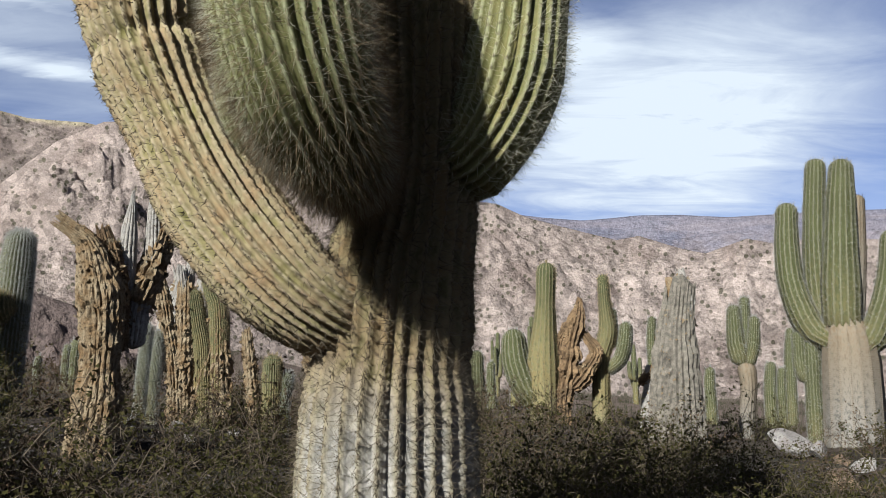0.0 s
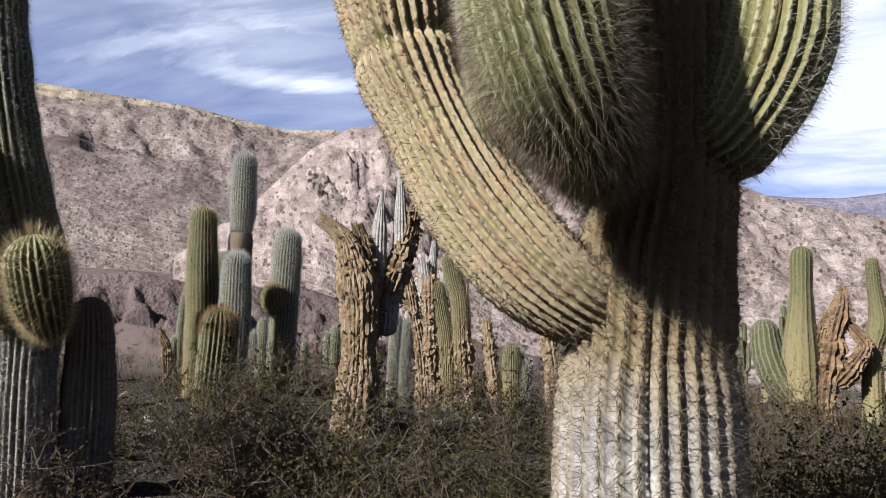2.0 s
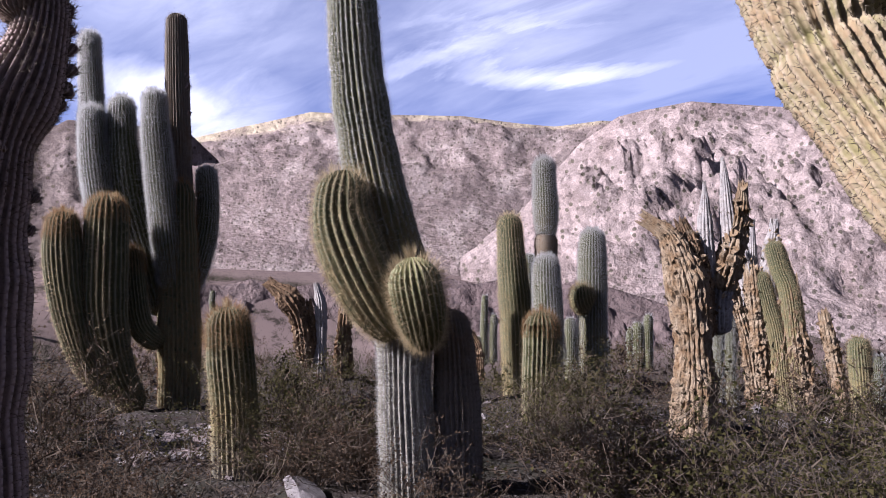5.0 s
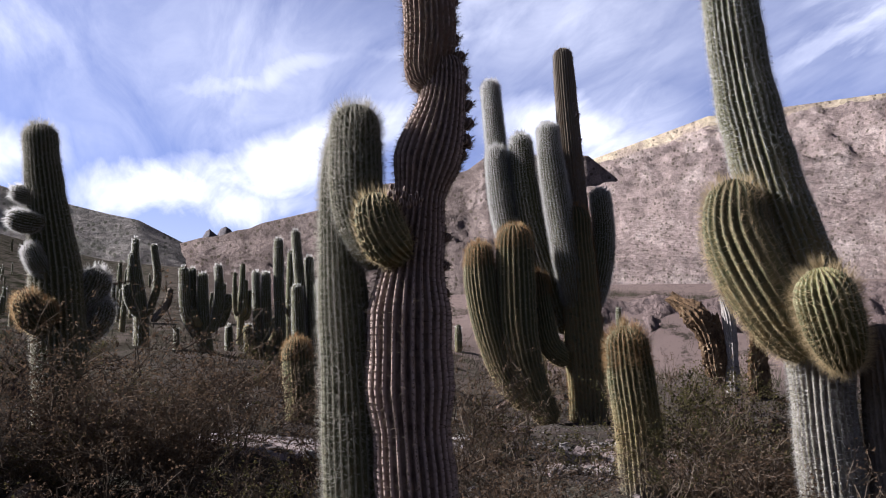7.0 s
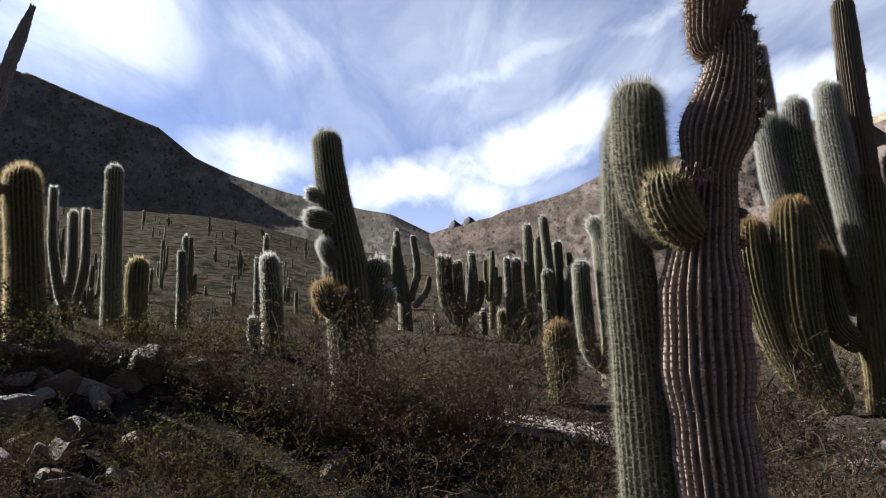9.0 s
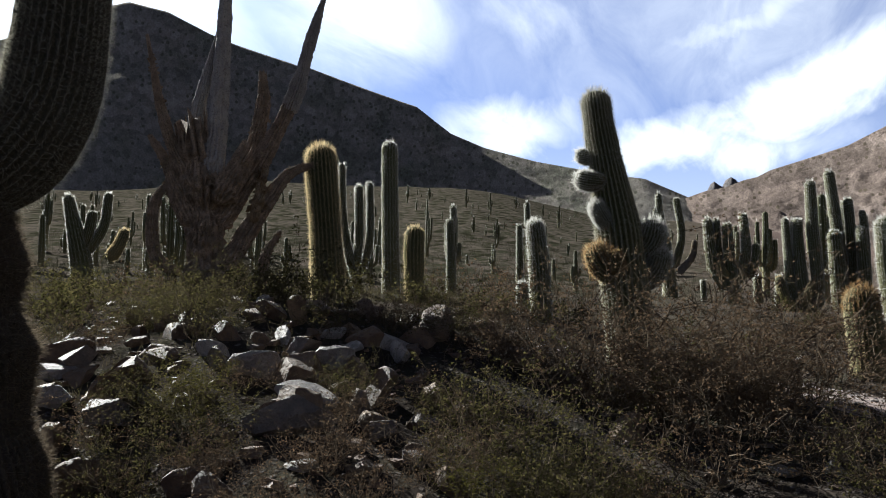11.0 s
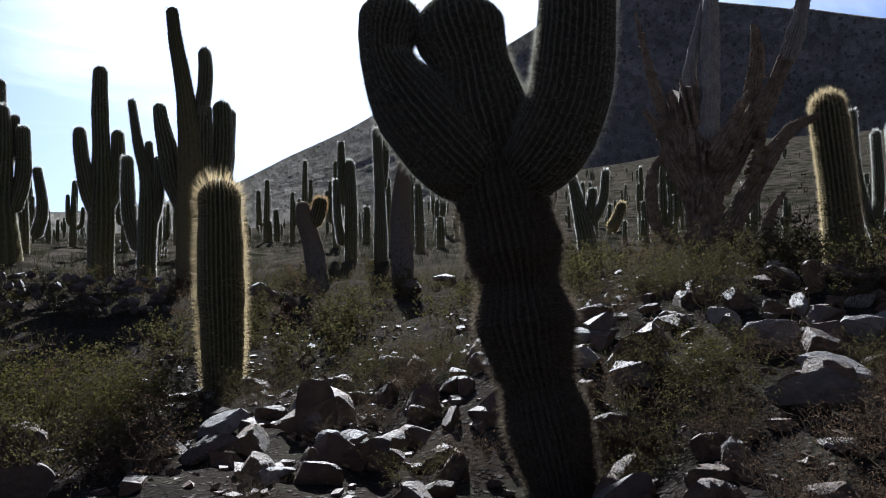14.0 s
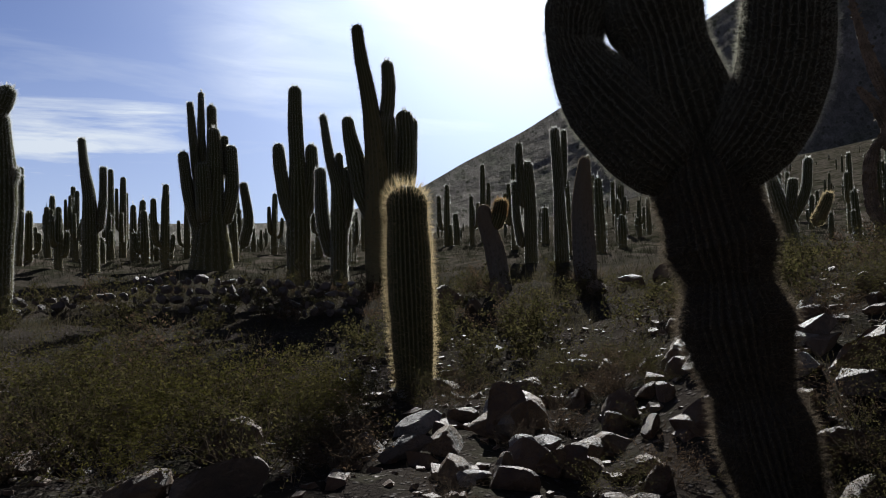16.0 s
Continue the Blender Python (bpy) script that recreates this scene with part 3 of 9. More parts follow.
def stem(pts, ribs=22, depth=0.11, fine=2, step=None, rooted=False, age=(0, 0), seed=0, lumpy=0.025, dome=1.0, open_tip=False, beads=None):
    """A ribbed column along the points. Returns vertices, faces, attributes and what its spines need."""
    rnd = np.random.RandomState(seed)
    rmax = max(q[3] for q in pts)
    path = smooth_path(pts, step or max(0.02, rmax * 0.22))
    run = np.concatenate([[0], np.cumsum(np.linalg.norm(np.diff(path[:, :3], axis=0), axis=1))])
    total = run[-1]
    # finer rings under the rounded tip
    rc = min(path[-1, 3] * dome, total * 0.6)
    if not open_tip:
        tipr = np.concatenate([run[run < total - rc], total - rc + rc * np.sin(np.linspace(0, np.pi / 2, 8 if fine > 1 else 5))])
        path = np.stack([np.interp(tipr, run, path[:, c]) for c in range(4)], 1)
        run = tipr
    d, u, w = frames_along(path)
    r = path[:, 3].copy()
    waves = np.interp(run, np.linspace(0, total, max(4, int(total / 0.18))), rnd.normal(0, lumpy, max(4, int(total / 0.18))))
    r *= 1 + waves
    if not open_tip:
        r *= np.sqrt(np.clip(1 - (np.clip(run - (total - rc), 0, None) / rc) ** 2, 0.0004, 1))
    if not rooted:
        r0 = min(path[0, 3] * 0.9, total * 0.4)
        r *= np.sqrt(np.clip(1 - (np.clip(r0 - run, 0, None) / r0) ** 2, 0.02, 1))
    n = ribs * 2 * fine
    k = np.arange(n)
    ph = (k % (2 * fine)) / (2 * fine)
    tri = 1 - np.abs(2 * ph - 1)
    tri = 1 - tri
    prof = 1 - depth * (1 - np.sqrt(tri)) if fine > 1 else 1 - depth * (1 - tri)
    ang = 2 * np.pi * k / n
    ring = np.stack([np.cos(ang), np.sin(ang)], 1)
    wob = 1 + 0.03 * np.sin(ang * 2 + seed) + 0.02 * np.sin(ang * 3 + 2.1 * seed)
    rr = r[:, None] * prof[None] * wob[None] * (1 + rnd.normal(0, 0.008, (len(r), n)))
    if beads:
        # each areole sits on a swelling of its rib
        sway = rnd.uniform(0, 0.15, ribs)[(k // (2 * fine)) % ribs]
        beat = np.cos(2 * np.pi * (run[:, None] / beads[0] + sway[None]))
        rr = rr * (1 + beads[1] * beat * (0.25 + 0.75 * tri[None]))
    v = path[:, None, :3] + rr[..., None] * (ring[None, :, :1] * u[:, None] + ring[None, :, 1:] * w[:, None])
    m = len(path)
    i, j = np.meshgrid(np.arange(m - 1), np.arange(n), indexing="ij")
    f = np.stack([i * n + j, i * n + (j + 1) % n, (i + 1) * n + (j + 1) % n, (i + 1) * n + j], -1).reshape(-1, 4).tolist()
    f.append(list(range((m - 1) * n, m * n)))
    ages = np.repeat(np.interp(run / total, np.linspace(0, 1, len(age)), age), n)
    return dict(v=v.reshape(-1, 3), f=f, rib=np.tile(tri, m), run=np.repeat(run, n), age=ages,
                path=path, d=d, u=u, w=w, r=r, at=run, total=total, ribs=ribs)


def spines(s, gap=0.05, count=5, length=0.05, width=0.002, droop=0.0, tip=1.6, seed=0, spread=0.8, start=0.0, scatter=0.0, stop=99.0):
    """Needles in tufts along the crests of a stem: one thin triangle each."""
    rnd = np.random.RandomState(seed)
    rows = np.arange(max(gap, start), min(stop, s["total"]), gap)
    g = lambda a: np.stack([np.interp(rows, s["at"], a[:, c]) for c in range(a.shape[1])], 1)
    p, d, u, w = g(s["path"][:, :3]), g(s["d"]), g(s["u"]), g(s["w"])
    r = np.interp(rows, s["at"], s["r"])
    ang = 2 * np.pi * np.arange(s["ribs"]) / s["ribs"]
    N = (np.cos(ang)[None, :, None] * u[:, None] + np.sin(ang)[None, :, None] * w[:, None])
    P = p[:, None] + N * r[:, None, None] * 0.985
    T = np.cross(d[:, None], N)
    slope = -np.gradient(s["r"], s["at"] + 1e-6 * np.arange(len(s["at"])))
    lean = np.clip(np.interp(rows, s["at"], slope), 0, 4)
    D = np.broadcast_to(d[:, None], N.shape)
    N = N + D * lean[:, None, None] * 0.8
    N = N / np.linalg.norm(N, axis=-1, keepdims=True)
    P, N, T, D = (np.repeat(a.reshape(-1, 3), count, 0) for a in (P, N, T, D))
    wide = np.repeat(np.repeat(r, s["ribs"]), count)
    top = np.repeat(np.repeat(np.clip(1 - (s["total"] - rows) / 0.25, 0, 1), s["ribs"]), count)
    m = len(P)
    P = P + D * rnd.normal(0, gap * 0.3, (m, 1))
    # hairs stand between the crests as well, lower in the grooves
    aside = rnd.uniform(-1, 1, m) * scatter
    P = P + T * (aside * wide * np.pi / s["ribs"])[:, None] - N * (np.abs(aside) * wide * 0.12)[:, None]
    aim = N * rnd.uniform(0.5, 1.0, (m, 1)) + T * rnd.normal(0, spread, (m, 1)) * 0.6 + D * rnd.normal(0, spread, (m, 1)) * 0.6
    aim = aim + D * top[:, None] * 0.6
    aim[:, 2] -= droop
    aim /= np.linalg.norm(aim, axis=1)[:, None]
    L = (length * (1 + (tip - 1) * top) * rnd.uniform(0.45, 1.15, m))[:, None]
    side = np.cross(aim, rnd.normal(0, 1, (m, 3)))
    side /= np.linalg.norm(side, axis=1)[:, None]
    v = np.stack([P - side * width / 2, P + side * width / 2, P + aim * L], 1).reshape(-1, 3)
    return v, np.arange(3 * m).reshape(-1, 3)


def cactus(name, at, turn, stems, label, category="cactus", group="", far=0.0, seed=0):
    """A columnar cactus. stems: name, points (right, away, up, radius) from the base, and its look."""
    ob = thing(name, at, label, category, group, turn)
    for i, (kind, pts, look_) in enumerate(stems):
        o = dict(skin="green", spine="white", ribs=20, age=(0.3, 0.0), gap=0.035, count=7, length=0.06, droop=0.0, tip=1.6, depth=0.23, dome=1.0, spread=0.8, lumpy=0.025, width=0.0, crown="", scatter=0.35, beads=None, fringe=0.0)
        o.update(look_)
        sd = seed * 31 + i
        fine = 2 if far < 10.2 else 1
        if 3.0 < far < 14.0 and o["ribs"] >= 16:
            o["ribs"], o["depth"] = int(o["ribs"] * 1.3), o["depth"] * 0.9
        if 3.0 < far < 13.0:
            o["scatter"] *= 0.4
        if far > 13.0:
            o["gap"] *= 1.2
        rmax = max(q[3] for q in pts)
        if rmax < 0.13:
            o["length"] *= 0.65
        s = stem(pts, o["ribs"], o["depth"], fine, o["beads"][0] / 4 if o["beads"] else rmax * (0.28 if far < 7 else 0.45 if far < 14 else 0.7 if far < 30 else 2.2), i == 0, o["age"], sd, o["lumpy"], o["dome"], beads=o["beads"])
        me = make_mesh(kind, s["v"], s["f"], SKIN[o["skin"]], True, rib=s["rib"], age=s["age"], run=s["run"])
        body = part(kind, me, ob)
        if o["count"]:
            wd = o["width"] or max(0.0016, far * 0.00035)
            v, f = spines(s, o["gap"], o["count"], o["length"], wd, o["droop"], o["tip"], sd, spread=o["spread"], scatter=o["scatter"])
            if o["spine"] in ("white", "hair") and 3.0 < far < 14.0:
                w2, f2 = spines(s, 0.02 + 0.0012 * far, 5, o["length"] * 0.8, wd, 0.0, 1.2, sd + 2, spread=1.0, start=s["total"] - 0.42, scatter=0.5)
                v, f = np.vstack([v, w2]), np.vstack([f, f2 + len(v)])
            if o["fringe"]:
                w2, f2 = spines(s, 0.014, 7, o["fringe"], 0.0011, 0.55, 1.0, sd + 3, spread=0.7, start=0.03, scatter=0.6, stop=0.62)
                tagged(part("hair_fringe", make_mesh("hair_fringe", w2, f2, SPINE["brown"], False), body, "long drooping brown hairs"), kind="stuff")
            if o["crown"]:
                w2, f2 = spines(s, 0.025, 8, o["length"] * 1.25, wd, 0.0, o["tip"], sd + 1, spread=o["spread"], start=s["total"] - 0.3)
                tagged(part("crown_tuft", make_mesh("crown_tuft", w2, f2, SPINE[o["crown"]], False), body, "long orange-brown spines round the growing tip"), kind="stuff")
            tagged(part("spine_cover", make_mesh("spine_cover", v, f, SPINE[o["spine"]], False), body), kind="stuff")
    return ob


DEAD = {"moss": MOSS_WOOD, "spiny": SPINY_WOOD, "wood": DEAD_WOOD, "grey": GREY_WOOD, "flake": FLAKE}


def dead_cactus(name, at, turn, stems, label, category="dead cactus", group="", far=0.0, seed=0):
    """A dead cardon: rotten ribs, splintered tips, bark hanging off in plates."""
    ob = thing(name, at, label, category, group, turn)
    for i, (kind, pts, look_) in enumerate(stems):
        o = dict(mat="wood", ribs=14, depth=0.25, lumpy=0.12, flakes=0, flake=0.08)
        o.update(look_)
        sd = seed * 17 + i
        rnd = np.random.RandomState(sd)
        s = stem(pts, o["ribs"], o["depth"], 2 if far < 12 else 1, None, i == 0, (0, 0), sd, o["lumpy"], 1.0, True)
        v = s["v"]
        n = o["ribs"] * 2 * (2 if far < 12 else 1)
        rows = len(v) // n
        r = np.repeat(s["r"], n)
        c = np.repeat(s["path"][:, :3], n, 0)
        k = np.array([noise.noise(Vector(p) * (0.9 / max(0.05, o["flake"])) + Vector((sd, 0, 0))) + 0.6 * noise.noise(Vector(p) * (2.2 / max(0.05, o["flake"]))) for p in v])
        v = c + (v - c) * (1 + o["lumpy"] * 2.2 * k)[:, None]
        # splintered end
        end = slice((rows - 1) * n, rows * n)
        v[end] += s["d"][-1][None] * (rnd.uniform(-0.3, 2.2, n) * s["r"][-1])[:, None]
        me = make_mesh(kind, v, s["f"], DEAD[o["mat"]], False)
        body = part(kind, me, ob)
        if o["flakes"]:
            m = o["flakes"]
            pick = rnd.randint(n, len(v) - n, m)
            P, N = v[pick], v[pick] - c[pick]
            N = N / (np.linalg.norm(N, axis=1)[:, None] + 1e-9)
            U = np.cross(N, rnd.normal(0, 1, (m, 3)))
            U /= np.linalg.norm(U, axis=1)[:, None]
            W = np.cross(N, U)
            a, b = o["flake"] * rnd.uniform(0.3, 1.2, (m, 1)), o["flake"] * rnd.uniform(0.15, 0.6, (m, 1))
            out = N * o["flake"] * rnd.uniform(0.1, 0.8, (m, 1))
            q = np.stack([P - U * b, P + U * b, P + U * b * 0.8 + W * a * 0.6 + out * 0.5, P - U * b * 0.7 + W * a * 0.6 + out * 0.6, P + U * b * 0.4 + W * a + out, P - U * b * 0.5 + W * a * 1.1 + out], 1)
            f = (np.array([(0, 1, 2, 3), (3, 2, 4, 5)])[None] + 6 * np.arange(m)[:, None, None]).reshape(-1, 4)
            tagged(part("peeling_bark", make_mesh("peeling_bark", q.reshape(-1, 3), f, FLAKE, False), body), kind="stuff")
    return ob

# ---- mountains round the valley ----
PINK_HILL = hill_material("pink_rock_slope", (0.152, 0.121, 0.107), (0.194, 0.156, 0.138), (0.123, 0.095, 0.083), (0.045, 0.041, 0.027), 1.1, 0.02, 0.9, reach=110.0, tones=0.3)
YELLOW_HILL = hill_material("ochre_slope", (0.100, 0.079, 0.070), (0.127, 0.100, 0.088), (0.167, 0.138, 0.121), (0.050, 0.042, 0.030), 0.55, 0.009, 0.4, (190.0, 190.0, (0.244, 0.206, 0.140), (0.140, 0.111, 0.087)), reach=400.0)
MAUVE_HILL = hill_material("mauve_scree_slope", (0.065, 0.052, 0.045), (0.088, 0.070, 0.061), (0.130, 0.106, 0.093), (0.037, 0.031, 0.022), 0.75, 0.013, 0.5)
BROWN_HILL = hill_material("brown_shrub_slope", (0.096, 0.090, 0.079), (0.120, 0.109, 0.096), (0.074, 0.073, 0.059), (0.049, 0.050, 0.036), 0.8, 0.012, 0.4)
# the air holds no haze: its blue is mixed into this rock colour
HAZED_RANGE = hill_material("far_range", (0.092, 0.088, 0.112), (0.150, 0.128, 0.136), (0.112, 0.104, 0.124), (0.085, 0.082, 0.106), 0.004, 0.0008, reach=3000.0, tones=0.0)
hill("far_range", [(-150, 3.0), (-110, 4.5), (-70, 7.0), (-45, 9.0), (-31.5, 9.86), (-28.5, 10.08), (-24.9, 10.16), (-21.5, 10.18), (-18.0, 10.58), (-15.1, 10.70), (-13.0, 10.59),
     (-10.9, 10.50), (-7.8, 10.82), (-5.2, 11.2), (5.0, 10.5)], 1900, 4000, HAZED_RANGE, "far mountain range with blue haze painted into its colour", 0.3, 60, 0.4, 4, gully=0.5)
hill("rocky_hill", [(-60, 6.0), (-45, 7.0), (-31.3, 7.8), (-27.3, 8.31), (-24.4, 8.04), (-22.6, 8.52), (-19.7, 7.6), (-17.9, 8.08), (-15.0, 9.14), (-13.4, 8.87), (-11.3, 9.46), (-6.5, 10.85),
     (-4.3, 11.9), (1.0, 12.7), (8.2, 15.0), (16.8, 16.6), (20.0, 17.2), (23.5, 16.9), (25.4, 16.6), (28.3, 14.9), (30.0, 13.2), (33.0, 10.0), (38.0, 6.0)], 60, 190, PINK_HILL,
     "pale pink rocky hillside with dark crevices", 0.42, 110, 0.22, 2, gully=0.16)
hill("ochre_hill", [(12.0, 10.0), (22.5, 15.9), (26.6, 16.42), (30.2, 16.2), (33.1, 16.58), (37.4, 17.26), (40.5, 17.35), (43.6, 17.39), (49.5, 17.44), (54.9, 16.02), (58.4, 15.0), (66.0, 12.0)],
     150, 900, YELLOW_HILL, "high ochre and yellow mountain with banded strata", 0.16, 90, 0.25, 3, gully=0.10)
hill("scree_hill", [(48.5, 2.5), (51.0, 4.9), (54.0, 10.0), (56.5, 13.6), (58.5, 15.31), (62.9, 15.55), (66.7, 15.44), (68.0, 14.56), (70.6, 13.98), (75.0, 13.51), (79.1, 11.64), (84.0, 10.35),
     (84.9, 9.92), (85.8, 9.75), (87.0, 9.3), (88.4, 9.1), (90.5, 8.4), (94.0, 7.5)], 260, 420, MAUVE_HILL, "mauve scree slope with pale gullies", 0.11, 90, 0.2, 5, gully=0.5, swing=((50.0, 1.25), (59.0, 1.06), (66.0, 1.0), (94.0, 1.0)))
PEAK_ROCK = rough_material("dark_peak_rock", (0.058, 0.053, 0.055), (0.081, 0.073, 0.072), (0.029, 0.027, 0.027), 0.08, 1.5)
hill("rocky_peaks", [(85.2, 8.2), (85.8, 9.5), (86.25, 10.13), (86.59, 10.36), (86.99, 10.14), (87.22, 9.66), (87.51, 9.87), (87.77, 10.11), (88.03, 9.91), (88.38, 9.2), (89.0, 8.4)], 520, 560, PEAK_ROCK,
     "two small dark rocky peaks on the skyline", 0.1, 14, 0.06, 9)
hill("brown_hill", [(86.0, 6.5), (89.5, 8.69), (92.7, 10.21), (94.8, 10.53), (100.9, 11.70), (104.9, 12.76), (107.6, 13.85), (110.3, 15.81), (112.0, 16.31), (119.2, 18.44), (116.1, 17.44), (120.3, 18.57), (124.3, 19.46), (126.1, 19.96),
     (129.3, 21.12), (132.0, 21.37), (134.2, 20.5), (139.9, 17.46), (142.9, 16.57), (152.1, 11.35), (156.7, 9.15), (160.1, 7.28), (161.0, 6.87), (166.5, 5.3), (172.0, 4.6), (190.0, 4.4), (210.0, 4.0)],
     250, 430, BROWN_HILL, "dark brown shrub-covered mountain", 0.07, 80, 0.3, 6, gully=0.30)
EARTH_BANK = rough_material("eroded_terrace_earth", (0.070, 0.052, 0.047), (0.098, 0.074, 0.066), (0.034, 0.027, 0.025), 0.5, 0.35)
hill("earth_bank", [(22, 2.2), (26, 3.6), (29, 4.6), (31, 4.1), (34, 4.9), (37, 4.4), (40, 5.1), (44, 4.6), (47, 4.9), (51, 4.2), (54, 4.8), (56, 4.3), (59, 4.9), (61, 4.2), (64, 3.9), (66, 3.0), (69, 1.8)], 33, 36.5, EARTH_BANK, "eroded grey-red earth bank of a river terrace", 0.42, 30, 0.25, 8)

# ---- cacti, each from its own stems ----
cactus("cardon_cactus", (-0.17, 2.61, 0.06), 3.9, [
    ("trunk", [(0.008, 0.00, -0.080, 0.276), (0.000, 0.00, 0.606, 0.268), (-0.013, 0.00, 1.012, 0.256), (-0.013, 0.00, 1.189, 0.252), (-0.009, 0.00, 1.318, 0.245), (-0.003, 0.00, 1.399, 0.230), (0.004, 0.00, 1.499, 0.238), (0.018, 0.00, 1.667, 0.227), (0.050, 0.00, 1.840, 0.199), (0.071, 0.00, 2.071, 0.183), (0.070, 0.00, 2.440, 0.193), (0.059, 0.00, 2.927, 0.193), (0.051, 0.00, 3.770, 0.190), (0.043, 0.00, 4.705, 0.184)],
     dict(skin='shaded_old', spine='dark', ribs=30, age=(1, 1, 0.98, 0.9, 0.5, 0.45, 0.4, 0.4, 0.4, 0.4, 0.4, 0.4, 0.3), gap=0.036, count=17, length=0.065, depth=0.17, droop=0.1, width=0.0018, scatter=0.12, spread=1.0, beads=(0.036, 0.008))),
    ("arm", [(-0.091, 0.00, 1.490, 0.117), (-0.222, -0.10, 1.550, 0.134), (-0.353, -0.14, 1.665, 0.154), (-0.497, -0.15, 1.853, 0.158), (-0.621, -0.15, 2.096, 0.157), (-0.679, -0.15, 2.229, 0.171), (-0.696, -0.15, 2.282, 0.158), (-0.709, -0.15, 2.338, 0.177), (-0.754, -0.15, 2.572, 0.184), (-0.800, -0.15, 2.969, 0.182), (-0.865, -0.15, 3.748, 0.168)],
     dict(skin='dry', spine='dark', ribs=30, age=(0.42, 0.34), gap=0.036, count=7, length=0.026, depth=0.19, spread=1.2, width=0.0028, scatter=0.08, beads=(0.036, 0.015))),
    ("arm", [(-0.086, -0.22, 1.867, 0.092), (-0.156, -0.53, 1.913, 0.145), (-0.208, -0.65, 2.023, 0.169), (-0.246, -0.65, 2.255, 0.180), (-0.260, -0.65, 2.547, 0.177), (-0.269, -0.65, 2.866, 0.158)],
     dict(skin='olive', ribs=32, age=(0.1, 0.0), gap=0.016, count=10, length=0.042, depth=0.17, droop=0.3, tip=1.0, width=0.0009, spine='pale', spread=0.7, scatter=0.35, fringe=0.085)),
    ("arm", [(-0.288, -0.10, 1.950, 0.065), (-0.371, -0.24, 2.039, 0.095), (-0.397, -0.26, 2.239, 0.102), (-0.411, -0.26, 2.521, 0.104), (-0.416, -0.26, 2.761, 0.096)],
     dict(skin='olive', ribs=32, age=(0.1, 0.0), gap=0.016, count=10, length=0.042, depth=0.17, droop=0.3, tip=1.0, width=0.0009, spine='pale', spread=0.7, scatter=0.35)),
    ("arm", [(0.118, 0.00, 1.947, 0.087), (0.225, -0.06, 1.986, 0.132), (0.328, -0.08, 2.167, 0.154), (0.375, -0.08, 2.412, 0.156), (0.398, -0.08, 2.732, 0.153), (0.414, -0.08, 3.288, 0.147), (0.426, -0.08, 3.930, 0.126)],
     dict(skin='olive', spine='pale', ribs=26, age=(0.3, 0.05), gap=0.024, count=9, length=0.05, depth=0.2, tip=1.0, width=0.0012)),
], "old branching cardon cactus, grey corky trunk and hairy green arms", far=2.6, seed=11)
cactus("cardon_cactus", (7.19, 13.73, -0.07), -28.4, [
    ("trunk", [(-0.002, 0.00, -0.080, 0.510), (0.000, 0.00, 0.009, 0.495), (0.028, 0.00, 0.984, 0.480), (0.032, 0.00, 1.878, 0.425), (0.017, 0.00, 2.282, 0.305)],
     dict(skin='bark', spine='dark', ribs=16, age=(0.95, 0.5), length=0.035, count=6, depth=0.3, gap=0.041850000000000005)),
    ("arm", [(-0.057, 0.00, 1.880, 0.304), (-0.011, 0.00, 2.896, 0.317), (0.054, 0.00, 3.930, 0.269), (0.153, 0.00, 5.172, 0.198)],
     dict(skin='green', spine='white', ribs=16, age=(0.35, 0.0), count=6, scatter=0.6, gap=0.041850000000000005)),
    ("arm", [(-0.156, 0.20, 1.783, 0.247), (-0.366, 0.30, 2.518, 0.253), (-0.389, 0.30, 3.692, 0.213), (-0.269, 0.30, 5.301, 0.184)],
     dict(skin='green', spine='white', ribs=16, age=(0.35, 0.0), count=6, scatter=0.6, gap=0.041850000000000005)),
    ("arm", [(-0.066, 0.00, 1.759, 0.203), (-0.504, 0.00, 1.989, 0.268), (-0.783, 0.00, 2.724, 0.252), (-0.850, 0.00, 3.471, 0.233), (-0.807, 0.00, 4.441, 0.193)],
     dict(skin='green', spine='white', ribs=16, age=(0.35, 0.0), count=6, scatter=0.6, gap=0.041850000000000005)),
    ("arm", [(0.123, 0.40, 1.886, 0.165), (0.262, 0.50, 3.137, 0.168), (0.369, 0.50, 4.575, 0.138)],
     dict(skin='bark', spine='dark', ribs=16, age=(0.95, 0.5), length=0.035, count=6, depth=0.3, gap=0.041850000000000005)),
    ("arm", [(0.150, 0.00, 1.677, 0.201), (0.426, 0.00, 1.872, 0.249), (0.694, 0.00, 2.560, 0.249), (0.809, 0.00, 3.154, 0.219), (0.877, 0.00, 3.806, 0.200)],
     dict(skin='green', spine='white', ribs=16, age=(0.35, 0.0), count=6, scatter=0.6, gap=0.041850000000000005)),
], "tall cardon cactus with five upright green arms", group="cardon cacti on the flat", far=15.5, seed=12)
cactus("cardon_cactus", (6.67, 13.99, -0.10), -26.2, [
    ("trunk", [(-0.008, 0.00, -0.080, 0.147), (0.000, 0.00, 0.900, 0.143), (0.014, 0.00, 1.505, 0.154), (0.011, 0.00, 2.015, 0.134)],
     dict(skin='green', spine='white', ribs=16, age=(0.35, 0.0), count=6, scatter=0.6, gap=0.041850000000000005)),
    ("arm", [(-0.078, 0.00, 1.100, 0.103), (-0.178, 0.00, 1.403, 0.124), (-0.181, 0.00, 2.070, 0.114)],
     dict(skin='green', spine='white', ribs=16, age=(0.35, 0.0), count=6, scatter=0.6, gap=0.041850000000000005)),
], "small green cardon cactus with two stems", group="cardon cacti on the flat", far=15.5, seed=13)
